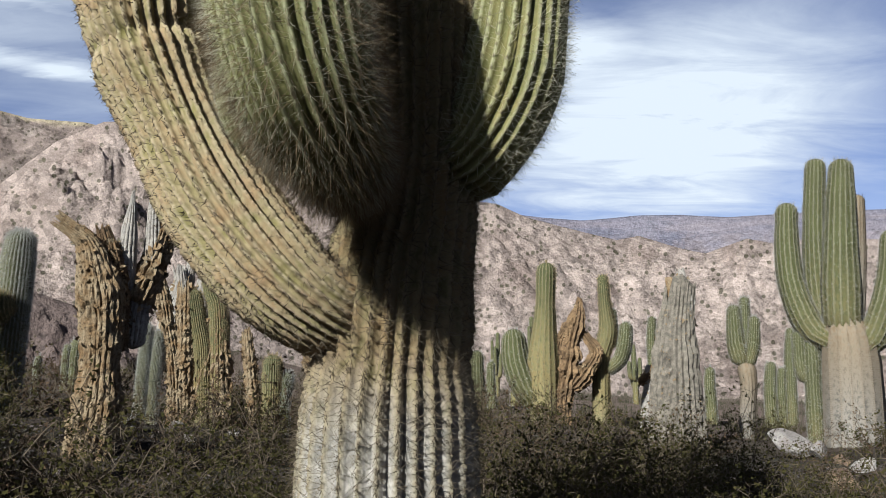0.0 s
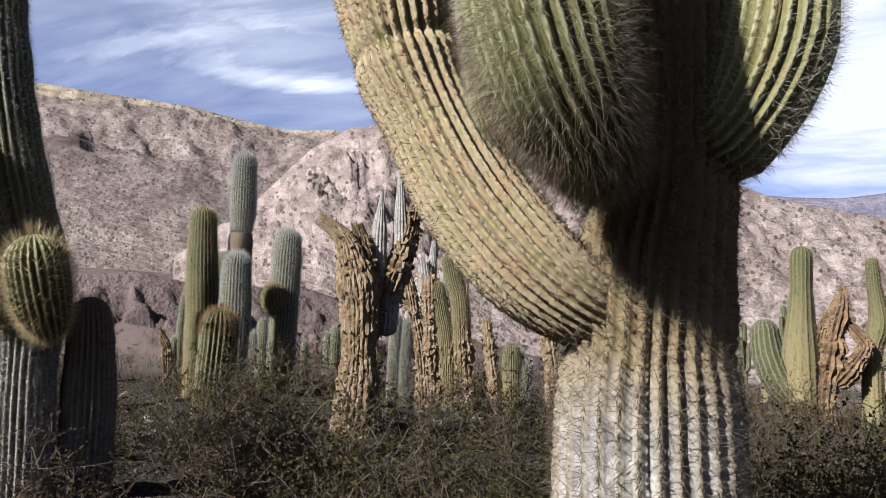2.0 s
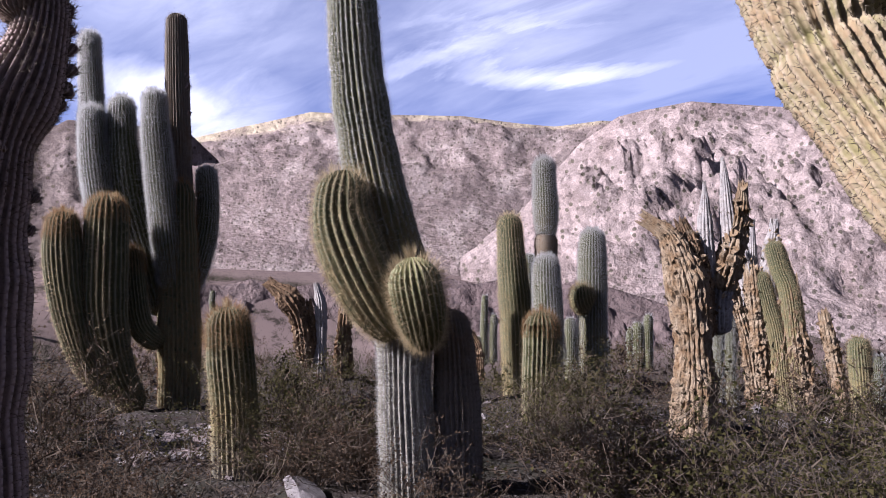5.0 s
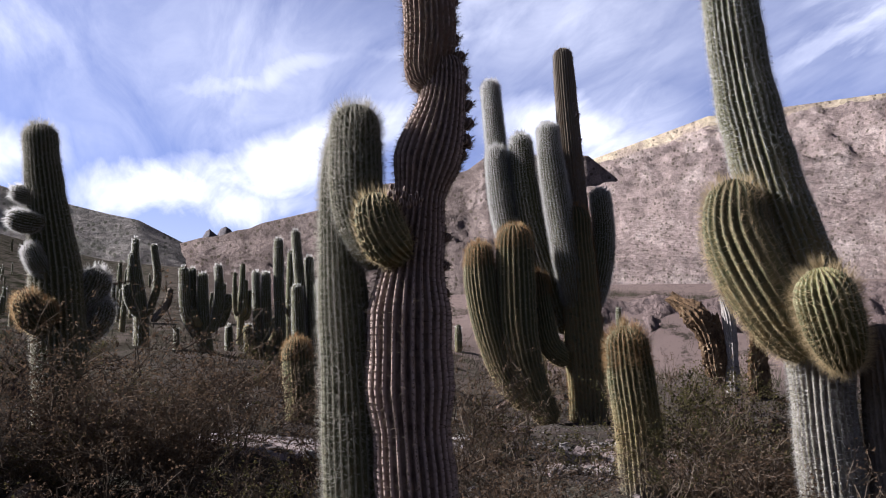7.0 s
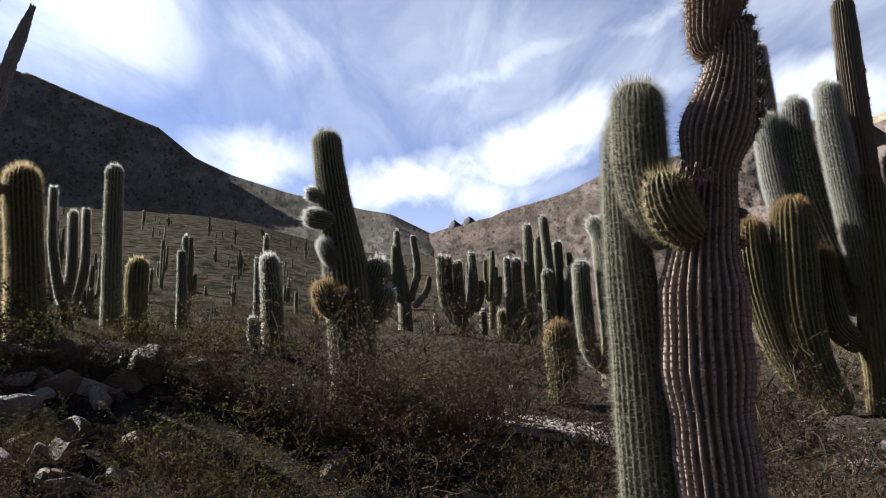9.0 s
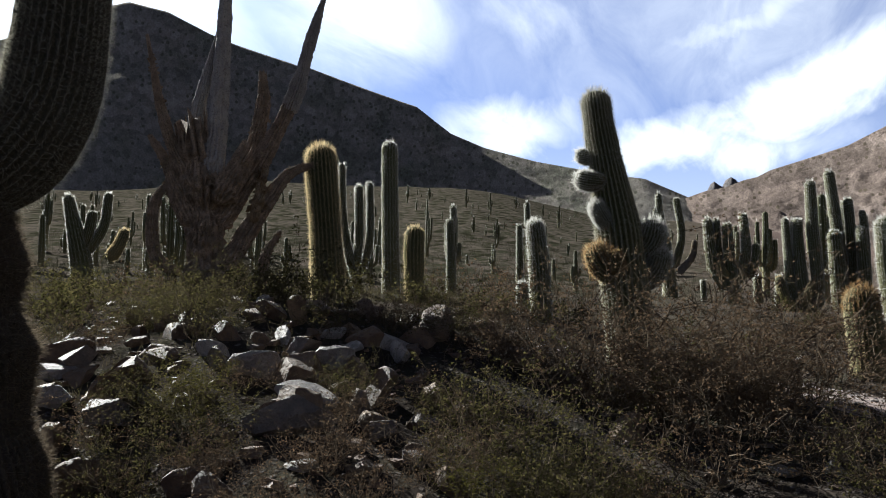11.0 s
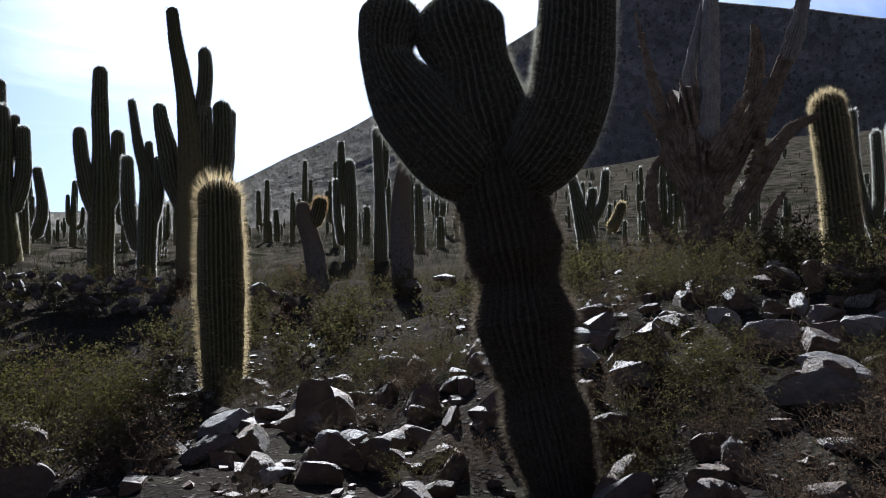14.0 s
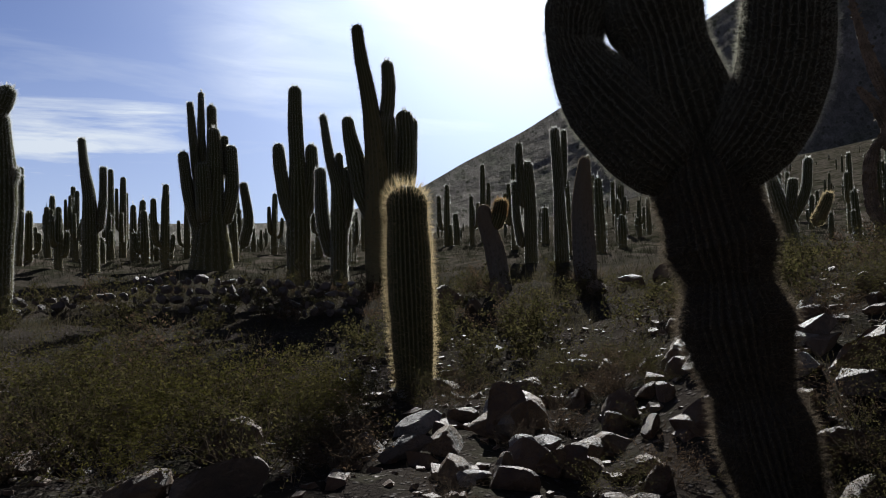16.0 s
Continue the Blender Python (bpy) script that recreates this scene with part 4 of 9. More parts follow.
cactus("cardon_cactus", (2.33, 17.85, -0.04), -7.7, [
    ("trunk", [(0.001, 0.00, -0.080, 0.349), (0.000, 0.00, 0.089, 0.339), (-0.009, 0.00, 1.442, 0.369), (0.054, 0.00, 2.494, 0.253), (0.109, 0.00, 3.767, 0.228)],
     dict(skin='green', spine='straw', ribs=16, age=(0.7, 0.15), gap=0.048600000000000004, count=6)),
    ("arm", [(-0.086, 0.00, 0.280, 0.235), (-0.414, 0.00, 0.792, 0.316), (-0.639, 0.00, 1.443, 0.331), (-0.706, 0.00, 2.208, 0.240)],
     dict(skin='green', spine='white', ribs=16, age=(0.35, 0.0), count=6, scatter=0.6, gap=0.048600000000000004)),
], "green cardon cactus with one stout arm", group="cardon cacti on the flat", far=18.0, seed=14)
cactus("cardon_cactus", (3.70, 18.13, -0.12), -11.9, [
    ("trunk", [(-0.002, 0.00, -0.080, 0.232), (0.000, 0.00, 0.147, 0.225), (0.015, 0.00, 0.994, 0.213), (0.050, 0.00, 1.654, 0.201), (0.199, 0.00, 2.186, 0.215), (0.156, 0.00, 2.858, 0.149), (0.128, 0.00, 3.594, 0.136)],
     dict(skin='green', spine='straw', ribs=16, age=(0.7, 0.15), gap=0.04995, count=6)),
    ("arm", [(0.076, 0.00, 1.257, 0.160), (0.437, 0.00, 1.521, 0.173), (0.581, 0.00, 1.917, 0.174), (0.640, 0.00, 2.448, 0.147)],
     dict(skin='green', spine='white', ribs=16, age=(0.35, 0.0), count=6, scatter=0.6, gap=0.04995)),
    ("arm", [(0.254, 0.20, 1.788, 0.135), (0.299, 0.20, 2.327, 0.149), (0.289, 0.20, 2.802, 0.136)],
     dict(skin='green', spine='white', ribs=16, age=(0.35, 0.0), count=6, scatter=0.6, gap=0.04995)),
], "green cardon cactus with curved arms", group="cardon cacti on the flat", far=18.5, seed=15)
cactus("cardon_cactus", (6.18, 15.84, -0.20), -21.9, [
    ("trunk", [(-0.030, 0.00, -0.080, 0.154), (0.000, 0.00, 0.405, 0.150), (0.075, 0.00, 1.144, 0.162), (0.026, 0.00, 1.602, 0.187)],
     dict(skin='bark', spine='dark', ribs=16, age=(0.95, 0.5), length=0.035, count=6, depth=0.3, gap=0.0459)),
    ("arm", [(-0.013, 0.00, 1.487, 0.163), (-0.117, 0.00, 1.950, 0.188), (-0.136, 0.00, 2.773, 0.118)],
     dict(skin='green', spine='white', ribs=16, age=(0.35, 0.0), count=6, scatter=0.6, gap=0.0459)),
    ("arm", [(0.042, 0.10, 1.486, 0.117), (0.060, 0.10, 2.184, 0.130), (0.094, 0.10, 2.950, 0.095)],
     dict(skin='green', spine='white', ribs=16, age=(0.35, 0.0), count=6, scatter=0.6, gap=0.0459)),
    ("arm", [(0.095, 0.00, 1.487, 0.105), (0.208, 0.00, 1.947, 0.128), (0.264, 0.00, 2.527, 0.105)],
     dict(skin='green', spine='white', ribs=16, age=(0.35, 0.0), count=6, scatter=0.6, gap=0.0459)),
], "cardon cactus with green arms on a dead trunk", group="cardon cacti on the flat", far=17.0, seed=16)
cactus("cardon_cactus", (9.41, 22.08, -0.46), -23.5, [
    ("trunk", [(-0.006, 0.00, -0.080, 0.184), (0.000, 0.00, 0.469, 0.179), (0.012, 0.00, 1.148, 0.179), (0.070, 0.00, 1.833, 0.144)],
     dict(skin='green', spine='white', ribs=16, age=(0.35, 0.0), count=6, scatter=0.6, gap=0.0648)),
], "small single green cardon cactus", group="cardon cacti on the flat", far=24.0, seed=17)
cactus("cardon_cactus", (9.68, 21.96, -0.45), -24.2, [
    ("trunk", [(-0.004, 0.00, -0.080, 0.150), (0.000, 0.00, 0.541, 0.145), (0.006, 0.00, 1.097, 0.146), (0.056, 0.00, 1.658, 0.117)],
     dict(skin='green', spine='white', ribs=16, age=(0.35, 0.0), count=6, scatter=0.6, gap=0.0648)),
], "small single green cardon cactus", group="cardon cacti on the flat", far=24.0, seed=18)
cactus("cardon_cactus", (7.89, 22.67, -0.42), -19.6, [
    ("trunk", [(0.005, 0.00, -0.080, 0.172), (0.000, 0.00, 0.723, 0.167), (-0.008, 0.00, 1.175, 0.168), (0.032, 0.00, 1.630, 0.134)],
     dict(skin='green', spine='white', ribs=16, age=(0.35, 0.0), count=6, scatter=0.6, gap=0.0648)),
], "small single green cardon cactus", group="cardon cacti on the flat", far=24.0, seed=19)
cactus("cardon_cactus", (1.06, 23.98, -0.10), -2.6, [
    ("trunk", [(0.018, 0.00, -0.080, 0.256), (0.000, 0.00, 0.612, 0.248), (-0.030, 0.00, 1.224, 0.249), (-0.007, 0.00, 1.841, 0.200)],
     dict(skin='green', spine='white', ribs=16, age=(0.35, 0.0), count=6, scatter=0.6, gap=0.0648)),
], "small single green cardon cactus", group="cardon cacti on the flat", far=24.0, seed=20)
cactus("cardon_cactus", (6.35, 23.14, -0.43), -15.7, [
    ("trunk", [(0.003, 0.00, -0.080, 0.159), (0.000, 0.00, 1.808, 0.155), (-0.004, 0.00, 2.491, 0.155), (0.041, 0.00, 3.179, 0.125)],
     dict(skin='green', spine='white', ribs=16, age=(0.35, 0.0), count=6, scatter=0.6, gap=0.0648)),
], "small single green cardon cactus", group="cardon cacti on the flat", far=24.0, seed=21)
cactus("cardon_cactus", (9.91, 21.86, -0.44), -24.9, [
    ("trunk", [(-0.017, 0.00, -0.080, 0.166), (0.000, 0.00, 1.012, 0.161), (0.028, 0.00, 1.889, 0.162), (0.100, 0.00, 2.776, 0.130)],
     dict(skin='green', spine='white', ribs=16, age=(0.35, 0.0), count=6, scatter=0.6, gap=0.0648)),
], "small single green cardon cactus", group="cardon cacti on the flat", far=24.0, seed=22)
cactus("cardon_cactus", (1.50, 23.95, -0.10), -3.7, [
    ("trunk", [(0.017, 0.00, -0.080, 0.146), (0.000, 0.00, 0.431, 0.141), (-0.029, 0.00, 0.954, 0.142), (-0.005, 0.00, 1.480, 0.114)],
     dict(skin='green', spine='white', ribs=16, age=(0.35, 0.0), count=6, scatter=0.6, gap=0.0648)),
], "small single green cardon cactus", group="cardon cacti on the flat", far=24.0, seed=23)
cactus("cardon_cactus", (-6.63, 9.52, 0.72), 33.6, [
    ("trunk", [(-0.000, 0.00, -0.080, 0.226), (0.000, 0.00, 0.023, 0.220), (0.001, 0.00, 1.034, 0.247), (-0.046, 0.00, 1.862, 0.216), (-0.077, 0.00, 2.725, 0.177)],
     dict(skin='green', spine='straw', ribs=20, age=(0.6, 0))),
], "single green cardon cactus column", group="cardon cacti beside the dead cactus", far=11.6, seed=24)
cactus("cardon_cactus", (-6.30, 9.75, 0.74), 31.5, [
    ("trunk", [(-0.003, 0.00, -0.080, 0.183), (0.000, 0.00, 0.049, 0.177), (0.057, 0.00, 1.663, 0.164), (0.067, 0.00, 2.242, 0.173), (0.068, 0.00, 2.426, 0.157)],
     dict(skin='bark', spine='dark', ribs=20, age=(0.95, 0.5), length=0.035, count=6, depth=0.3)),
    ("arm", [(0.069, 0.00, 2.284, 0.124), (0.078, 0.00, 2.660, 0.174), (0.073, 0.00, 3.084, 0.175), (0.070, 0.00, 3.563, 0.151)],
     dict(skin='hairy', spine='white', ribs=22, age=(0.4, 0.0), gap=0.024, count=10, length=0.055, scatter=0.8)),
], "tall cardon cactus with a waist scar", group="cardon cacti beside the dead cactus", far=11.6, seed=25)
cactus("cardon_cactus", (-5.91, 9.16, 0.76), 31.4, [
    ("trunk", [(-0.002, 0.00, -0.080, 0.194), (0.000, 0.00, 0.004, 0.189), (0.033, 0.00, 1.055, 0.206), (0.028, 0.00, 1.591, 0.192), (0.037, 0.00, 1.962, 0.170)],
     dict(skin='hairy', spine='white', ribs=22, age=(0.4, 0.0), gap=0.024, count=10, length=0.055, scatter=0.8)),
], "pale hairy cardon cactus column", group="cardon cacti beside the dead cactus", far=10.9, seed=26)
cactus("cardon_cactus", (-5.01, 7.48, 0.65), 32.0, [
    ("trunk", [(0.000, 0.00, -0.145, 0.191), (0.026, 0.00, 0.431, 0.205), (0.053, 0.00, 0.924, 0.206), (0.060, 0.00, 1.211, 0.176)],
     dict(skin='green', spine='straw', ribs=18, age=(0.4, 0.0), gap=0.035, count=6, length=0.055, tip=1.3, crown='orange')),
], "short cardon cactus with orange spines", group="cardon cacti beside the dead cactus", far=9.0, seed=27)
cactus("cardon_cactus", (-5.71, 10.10, 0.74), 28.0, [
    ("trunk", [(-0.003, 0.00, -0.080, 0.220), (0.000, 0.00, 0.054, 0.213), (0.035, 0.00, 1.157, 0.208), (0.054, 0.00, 1.799, 0.210), (0.079, 0.00, 2.434, 0.170)],
     dict(skin='hairy', spine='white', ribs=22, age=(0.5, 0), gap=0.024, count=10, length=0.055, scatter=0.8)),
    ("arm", [(-0.000, -0.10, 1.194, 0.111), (-0.091, -0.14, 1.313, 0.191), (-0.107, -0.14, 1.593, 0.160)],
     dict(skin='green', spine='straw', ribs=18, age=(0.6, 0.1), gap=0.03, count=12, length=0.06, tip=1.6, scatter=0.3)),
], "green cardon cactus with one round bud", group="cardon cacti beside the dead cactus", far=11.6, seed=28)
cactus("cardon_cactus", (-7.53, 11.21, 0.72), 32.8, [
    ("trunk", [(-0.010, 0.00, -0.080, 0.147), (0.000, 0.00, 0.404, 0.143), (0.035, 0.00, 1.450, 0.164), (0.053, 0.00, 2.322, 0.146)],
     dict(skin='green', spine='white', ribs=16, age=(0.35, 0.0), count=6, scatter=0.6, gap=0.03645)),
], "green cardon cactus behind another column", group="cardon cacti beside the dead cactus", far=13.5, seed=29)
cactus("cardon_cactus", (-6.91, 11.60, 0.70), 29.5, [
    ("trunk", [(-0.003, 0.00, -0.080, 0.116), (0.000, 0.00, 0.424, 0.112), (0.005, 0.00, 0.889, 0.113), (0.012, 0.00, 1.208, 0.094)],
     dict(skin='green', spine='white', ribs=16, age=(0.35, 0.0), count=6, scatter=0.6, gap=0.03645)),
    ("arm", [(-0.071, 0.00, 0.423, 0.075), (-0.147, 0.00, 0.703, 0.094), (-0.151, 0.00, 0.984, 0.076)],
     dict(skin='green', spine='white', ribs=16, age=(0.35, 0.0), count=6, scatter=0.6, gap=0.03645)),
], "small dark green cardon cactus", group="cardon cacti beside the dead cactus", far=13.5, seed=30)
cactus("cardon_cactus", (-13.17, 17.62, 0.84), 36.1, [
    ("trunk", [(-0.001, 0.00, -0.080, 0.115), (0.000, 0.00, 0.020, 0.112), (0.019, 0.00, 1.010, 0.112), (0.069, 0.00, 2.011, 0.090)],
     dict(skin='green', spine='white', ribs=16, age=(0.35, 0.0), count=6, scatter=0.6, gap=0.0594)),
], "small single green cardon cactus", group="cardon cacti beside the dead cactus", far=22.0, seed=31)
cactus("cardon_cactus", (-12.96, 17.78, 0.84), 35.4, [
    ("trunk", [(-0.001, 0.00, -0.080, 0.131), (0.000, 0.00, 0.020, 0.127), (0.010, 0.00, 0.730, 0.128), (0.052, 0.00, 1.445, 0.103)],
     dict(skin='green', spine='white', ribs=16, age=(0.35, 0.0), count=6, scatter=0.6, gap=0.0594)),
], "small single green cardon cactus", group="cardon cacti beside the dead cactus", far=22.0, seed=32)
cactus("cardon_cactus", (-13.30, 17.53, 0.84), 36.6, [
    ("trunk", [(0.000, 0.00, -0.056, 0.128), (-0.001, 0.00, 0.378, 0.128), (0.030, 0.00, 0.814, 0.103)],
     dict(skin='green', spine='white', ribs=16, age=(0.35, 0.0), count=6, scatter=0.6, gap=0.0594)),
], "small single green cardon cactus", group="cardon cacti beside the dead cactus", far=22.0, seed=33)
cactus("cardon_cactus", (-7.37, 15.32, 0.83), 24.6, [
    ("trunk", [(-0.005, 0.00, -0.080, 0.142), (0.000, 0.00, 0.423, 0.138), (0.008, 0.00, 0.738, 0.139), (0.037, 0.00, 1.053, 0.111)],
     dict(skin='green', spine='white', ribs=16, age=(0.35, 0.0), count=6, scatter=0.6, gap=0.0459)),
], "small single green cardon cactus", group="cardon cacti beside the dead cactus", far=17.0, seed=34)
cactus("cardon_cactus", (-7.19, 15.41, 0.84), 23.9, [
    ("trunk", [(-0.008, 0.00, -0.080, 0.118), (0.000, 0.00, 0.295, 0.114), (0.017, 0.00, 0.750, 0.115), (0.055, 0.00, 1.207, 0.092)],
     dict(skin='green', spine='white', ribs=16, age=(0.35, 0.0), count=6, scatter=0.6, gap=0.0459)),
], "small single green cardon cactus", group="cardon cacti beside the dead cactus", far=17.0, seed=35)
cactus("cardon_cactus", (-7.95, 15.03, 0.80), 26.8, [
    ("trunk", [(-0.000, 0.00, -0.080, 0.072), (0.000, 0.00, 0.339, 0.070), (0.000, 0.00, 0.542, 0.070), (0.022, 0.00, 0.745, 0.056)],
     dict(skin='green', spine='white', ribs=16, age=(0.35, 0.0), count=6, scatter=0.6, gap=0.0459)),
], "small single green cardon cactus", group="cardon cacti beside the dead cactus", far=17.0, seed=36)
cactus("cardon_cactus", (-7.51, 15.25, 0.82), 25.1, [
    ("trunk", [(-0.002, 0.00, -0.080, 0.083), (0.000, 0.00, 0.491, 0.081), (0.003, 0.00, 0.721, 0.081), (0.027, 0.00, 0.951, 0.065)],
     dict(skin='green', spine='white', ribs=16, age=(0.35, 0.0), count=6, scatter=0.6, gap=0.0459)),
], "small single green cardon cactus", group="cardon cacti beside the dead cactus", far=17.0, seed=37)
cactus("cardon_cactus", (-8.04, 13.83, 0.83), 29.1, [
    ("trunk", [(-0.004, 0.00, -0.080, 0.092), (0.000, 0.00, 0.333, 0.089), (0.006, 0.00, 0.665, 0.089), (0.033, 0.00, 0.998, 0.072)],
     dict(skin='green', spine='white', ribs=16, age=(0.35, 0.0), count=6, scatter=0.6, gap=0.0432)),
], "small single green cardon cactus", group="cardon cacti beside the dead cactus", far=16.0, seed=38)
cactus("cardon_cactus", (-25.06, 16.49, 0.82), 56.5, [
    ("trunk", [(0.016, 0.00, -0.080, 0.115), (0.000, 0.00, 1.839, 0.111), (-0.027, 0.00, 2.284, 0.112), (-0.009, 0.00, 2.731, 0.090)],
     dict(skin='green', spine='white', ribs=16, age=(0.35, 0.0), count=6, scatter=0.6, gap=0.081)),
], "small single green cardon cactus", group="cardon cacti beside the dead cactus", far=30.0, seed=39)
cactus("cardon_cactus", (-14.73, 13.53, 0.78), 47.0, [
    ("trunk", [(0.004, 0.00, -0.080, 0.137), (0.000, 0.00, 0.303, 0.133), (-0.009, 0.00, 0.801, 0.133), (0.011, 0.00, 1.303, 0.107)],
     dict(skin='green', spine='white', ribs=16, age=(0.35, 0.0), count=6, scatter=0.6, gap=0.054000000000000006)),
], "small single green cardon cactus", group="cardon cacti beside the dead cactus", far=20.0, seed=40)
dead_cactus("dead_cactus", (-3.11, 9.40, 0.69), 18.2, [
    ("trunk", [(0.006, 0.00, -0.080, 0.109), (0.000, 0.00, 0.198, 0.106), (-0.024, 0.00, 0.866, 0.107), (-0.049, 0.00, 1.548, 0.092)],
     dict(mat='flake', flakes=110, flake=0.05, lumpy=0.10, depth=0.14, ribs=12)),
], "dead cactus stem with peeling corky skin", group="half-dead cardon stand", far=9.9, seed=41)
cactus("cardon_cactus", (-2.94, 9.45, 0.68), 17.1, [
    ("trunk", [(0.043, 0.00, -0.080, 0.110), (0.000, 0.00, 0.840, 0.107), (-0.071, 0.00, 1.233, 0.108), (-0.143, 0.00, 1.630, 0.092)],
     dict(skin='green', spine='straw', ribs=20, age=(0.7, 0.15), depth=0.16, count=6)),
], "yellowing green cardon cactus stem", group="half-dead cardon stand", far=9.9, seed=42)
dead_cactus("dead_cactus", (-2.71, 9.52, 0.66), 15.6, [
    ("trunk", [(0.012, 0.00, -0.080, 0.167), (0.000, 0.00, 0.232, 0.162), (-0.037, 0.00, 0.791, 0.163), (-0.074, 0.00, 1.359, 0.140)],
     dict(mat='flake', flakes=90, flake=0.06, lumpy=0.13, depth=0.22, ribs=14)),
], "dead cactus stem with peeling corky skin", group="half-dead cardon stand", far=9.9, seed=43)
cactus("cardon_cactus", (-2.77, 9.50, 0.66), 16.0, [
    ("trunk", [(0.047, 0.00, -0.080, 0.125), (0.000, 0.00, 1.281, 0.122), (-0.078, 0.00, 1.641, 0.122), (-0.157, 0.00, 2.006, 0.105)],
     dict(skin='green', spine='straw', ribs=20, age=(0.7, 0.15), depth=0.16, count=6)),
], "yellowing green cardon cactus stem", group="half-dead cardon stand", far=9.9, seed=44)
dead_cactus("dead_cactus", (-2.34, 9.62, 0.60), 13.3, [
    ("trunk", [(0.027, 0.00, -0.080, 0.087), (0.000, 0.00, 0.286, 0.084), (-0.051, 0.00, 0.702, 0.085), (-0.102, 0.00, 1.123, 0.072)],
     dict(mat='flake', flakes=110, flake=0.05, lumpy=0.10, depth=0.14, ribs=12)),
], "dead cactus stem with peeling corky skin", group="half-dead cardon stand", far=9.9, seed=45)
cactus("cardon_cactus", (-2.13, 9.67, 0.57), 12.0, [
    ("trunk", [(0.000, 0.00, -0.080, 0.129), (0.000, 0.00, 0.327, 0.125), (-0.001, 0.00, 0.637, 0.126), (-0.002, 0.00, 0.949, 0.108)],
     dict(skin='green', spine='straw', ribs=20, age=(0.7, 0.15), depth=0.16, count=6)),
], "yellowing green cardon cactus stem", group="half-dead cardon stand", far=9.9, seed=46)
cactus("cardon_cactus", (-1.99, 9.70, 0.54), 11.1, [
    ("trunk", [(-0.016, 0.00, -0.080, 0.086), (0.000, 0.00, 0.424, 0.083), (0.026, 0.00, 0.595, 0.084), (0.052, 0.00, 0.768, 0.071)],
     dict(skin='green', spine='white', ribs=20, age=(0.35, 0.0), count=6, scatter=0.6, depth=0.16)),
], "green cardon cactus stem", group="half-dead cardon stand", far=9.9, seed=47)
cactus("cardon_cactus", (-3.57, 9.23, 0.70), 21.1, [
    ("trunk", [(-0.011, 0.00, -0.080, 0.066), (0.000, 0.00, 0.392, 0.064), (0.018, 0.00, 0.782, 0.065), (0.037, 0.00, 1.175, 0.055)],
     dict(skin='hairy', spine='white', ribs=22, age=(0.4, 0.0), gap=0.024, count=6, length=0.055, scatter=0.8, depth=0.16)),
], "pale green cardon cactus stem", group="half-dead cardon stand", far=9.9, seed=48)
cactus("cardon_cactus", (-3.44, 9.28, 0.70), 20.3, [
    ("trunk", [(-0.011, 0.00, -0.080, 0.074), (0.000, 0.00, 0.536, 0.071), (0.018, 0.00, 0.820, 0.072), (0.036, 0.00, 1.105, 0.061)],
     dict(skin='hairy', spine='white', ribs=22, age=(0.4, 0.0), gap=0.024, count=6, length=0.055, scatter=0.8, depth=0.16)),
], "pale green cardon cactus stem", group="half-dead cardon stand", far=9.9, seed=49)
dead_cactus("dead_cactus", (-3.24, 9.36, 0.69), 19.0, [
    ("trunk", [(0.060, 0.00, -0.080, 0.096), (0.000, 0.00, 0.684, 0.093), (-0.100, 0.00, 1.183, 0.094), (-0.202, 0.00, 1.691, 0.080)],
     dict(mat='flake', flakes=90, flake=0.06, lumpy=0.13, depth=0.22, ribs=14)),
], "dead cactus stem with peeling corky skin", group="half-dead cardon stand", far=9.9, seed=50)
dead_cactus("dead_cactus", (-1.63, 9.76, 0.46), 8.9, [
    ("trunk", [(0.019, 0.00, -0.080, 0.114), (0.000, 0.00, 0.706, 0.111), (-0.031, 0.00, 0.945, 0.111), (-0.063, 0.00, 1.187, 0.095)],
     dict(mat='flake', flakes=110, flake=0.05, lumpy=0.10, depth=0.14, ribs=12)),
], "dead cactus stem with peeling corky skin", group="half-dead cardon stand", far=9.9, seed=51)
cactus("cardon_cactus", (-1.50, 9.79, 0.44), 8.1, [
    ("trunk", [(0.007, 0.00, -0.080, 0.099), (0.000, 0.00, 0.767, 0.096), (-0.011, 0.00, 0.903, 0.097), (-0.023, 0.00, 1.040, 0.082)],
     dict(skin='green', spine='white', ribs=20, age=(0.35, 0.0), count=6, scatter=0.6, depth=0.16)),
], "green cardon cactus stem", group="half-dead cardon stand", far=9.9, seed=52)
dead_cactus("dead_cactus", (-2.99, 9.44, 0.68), 17.4, [
    ("trunk", [(-0.037, 0.00, -0.080, 0.102), (0.000, 0.00, 0.274, 0.099), (0.062, 0.00, 0.590, 0.100), (0.125, 0.00, 0.907, 0.085)],
     dict(mat='flake', flakes=90, flake=0.06, lumpy=0.13, depth=0.22, ribs=14)),
], "dead cactus stem with peeling corky skin", group="half-dead cardon stand", far=9.9, seed=53)
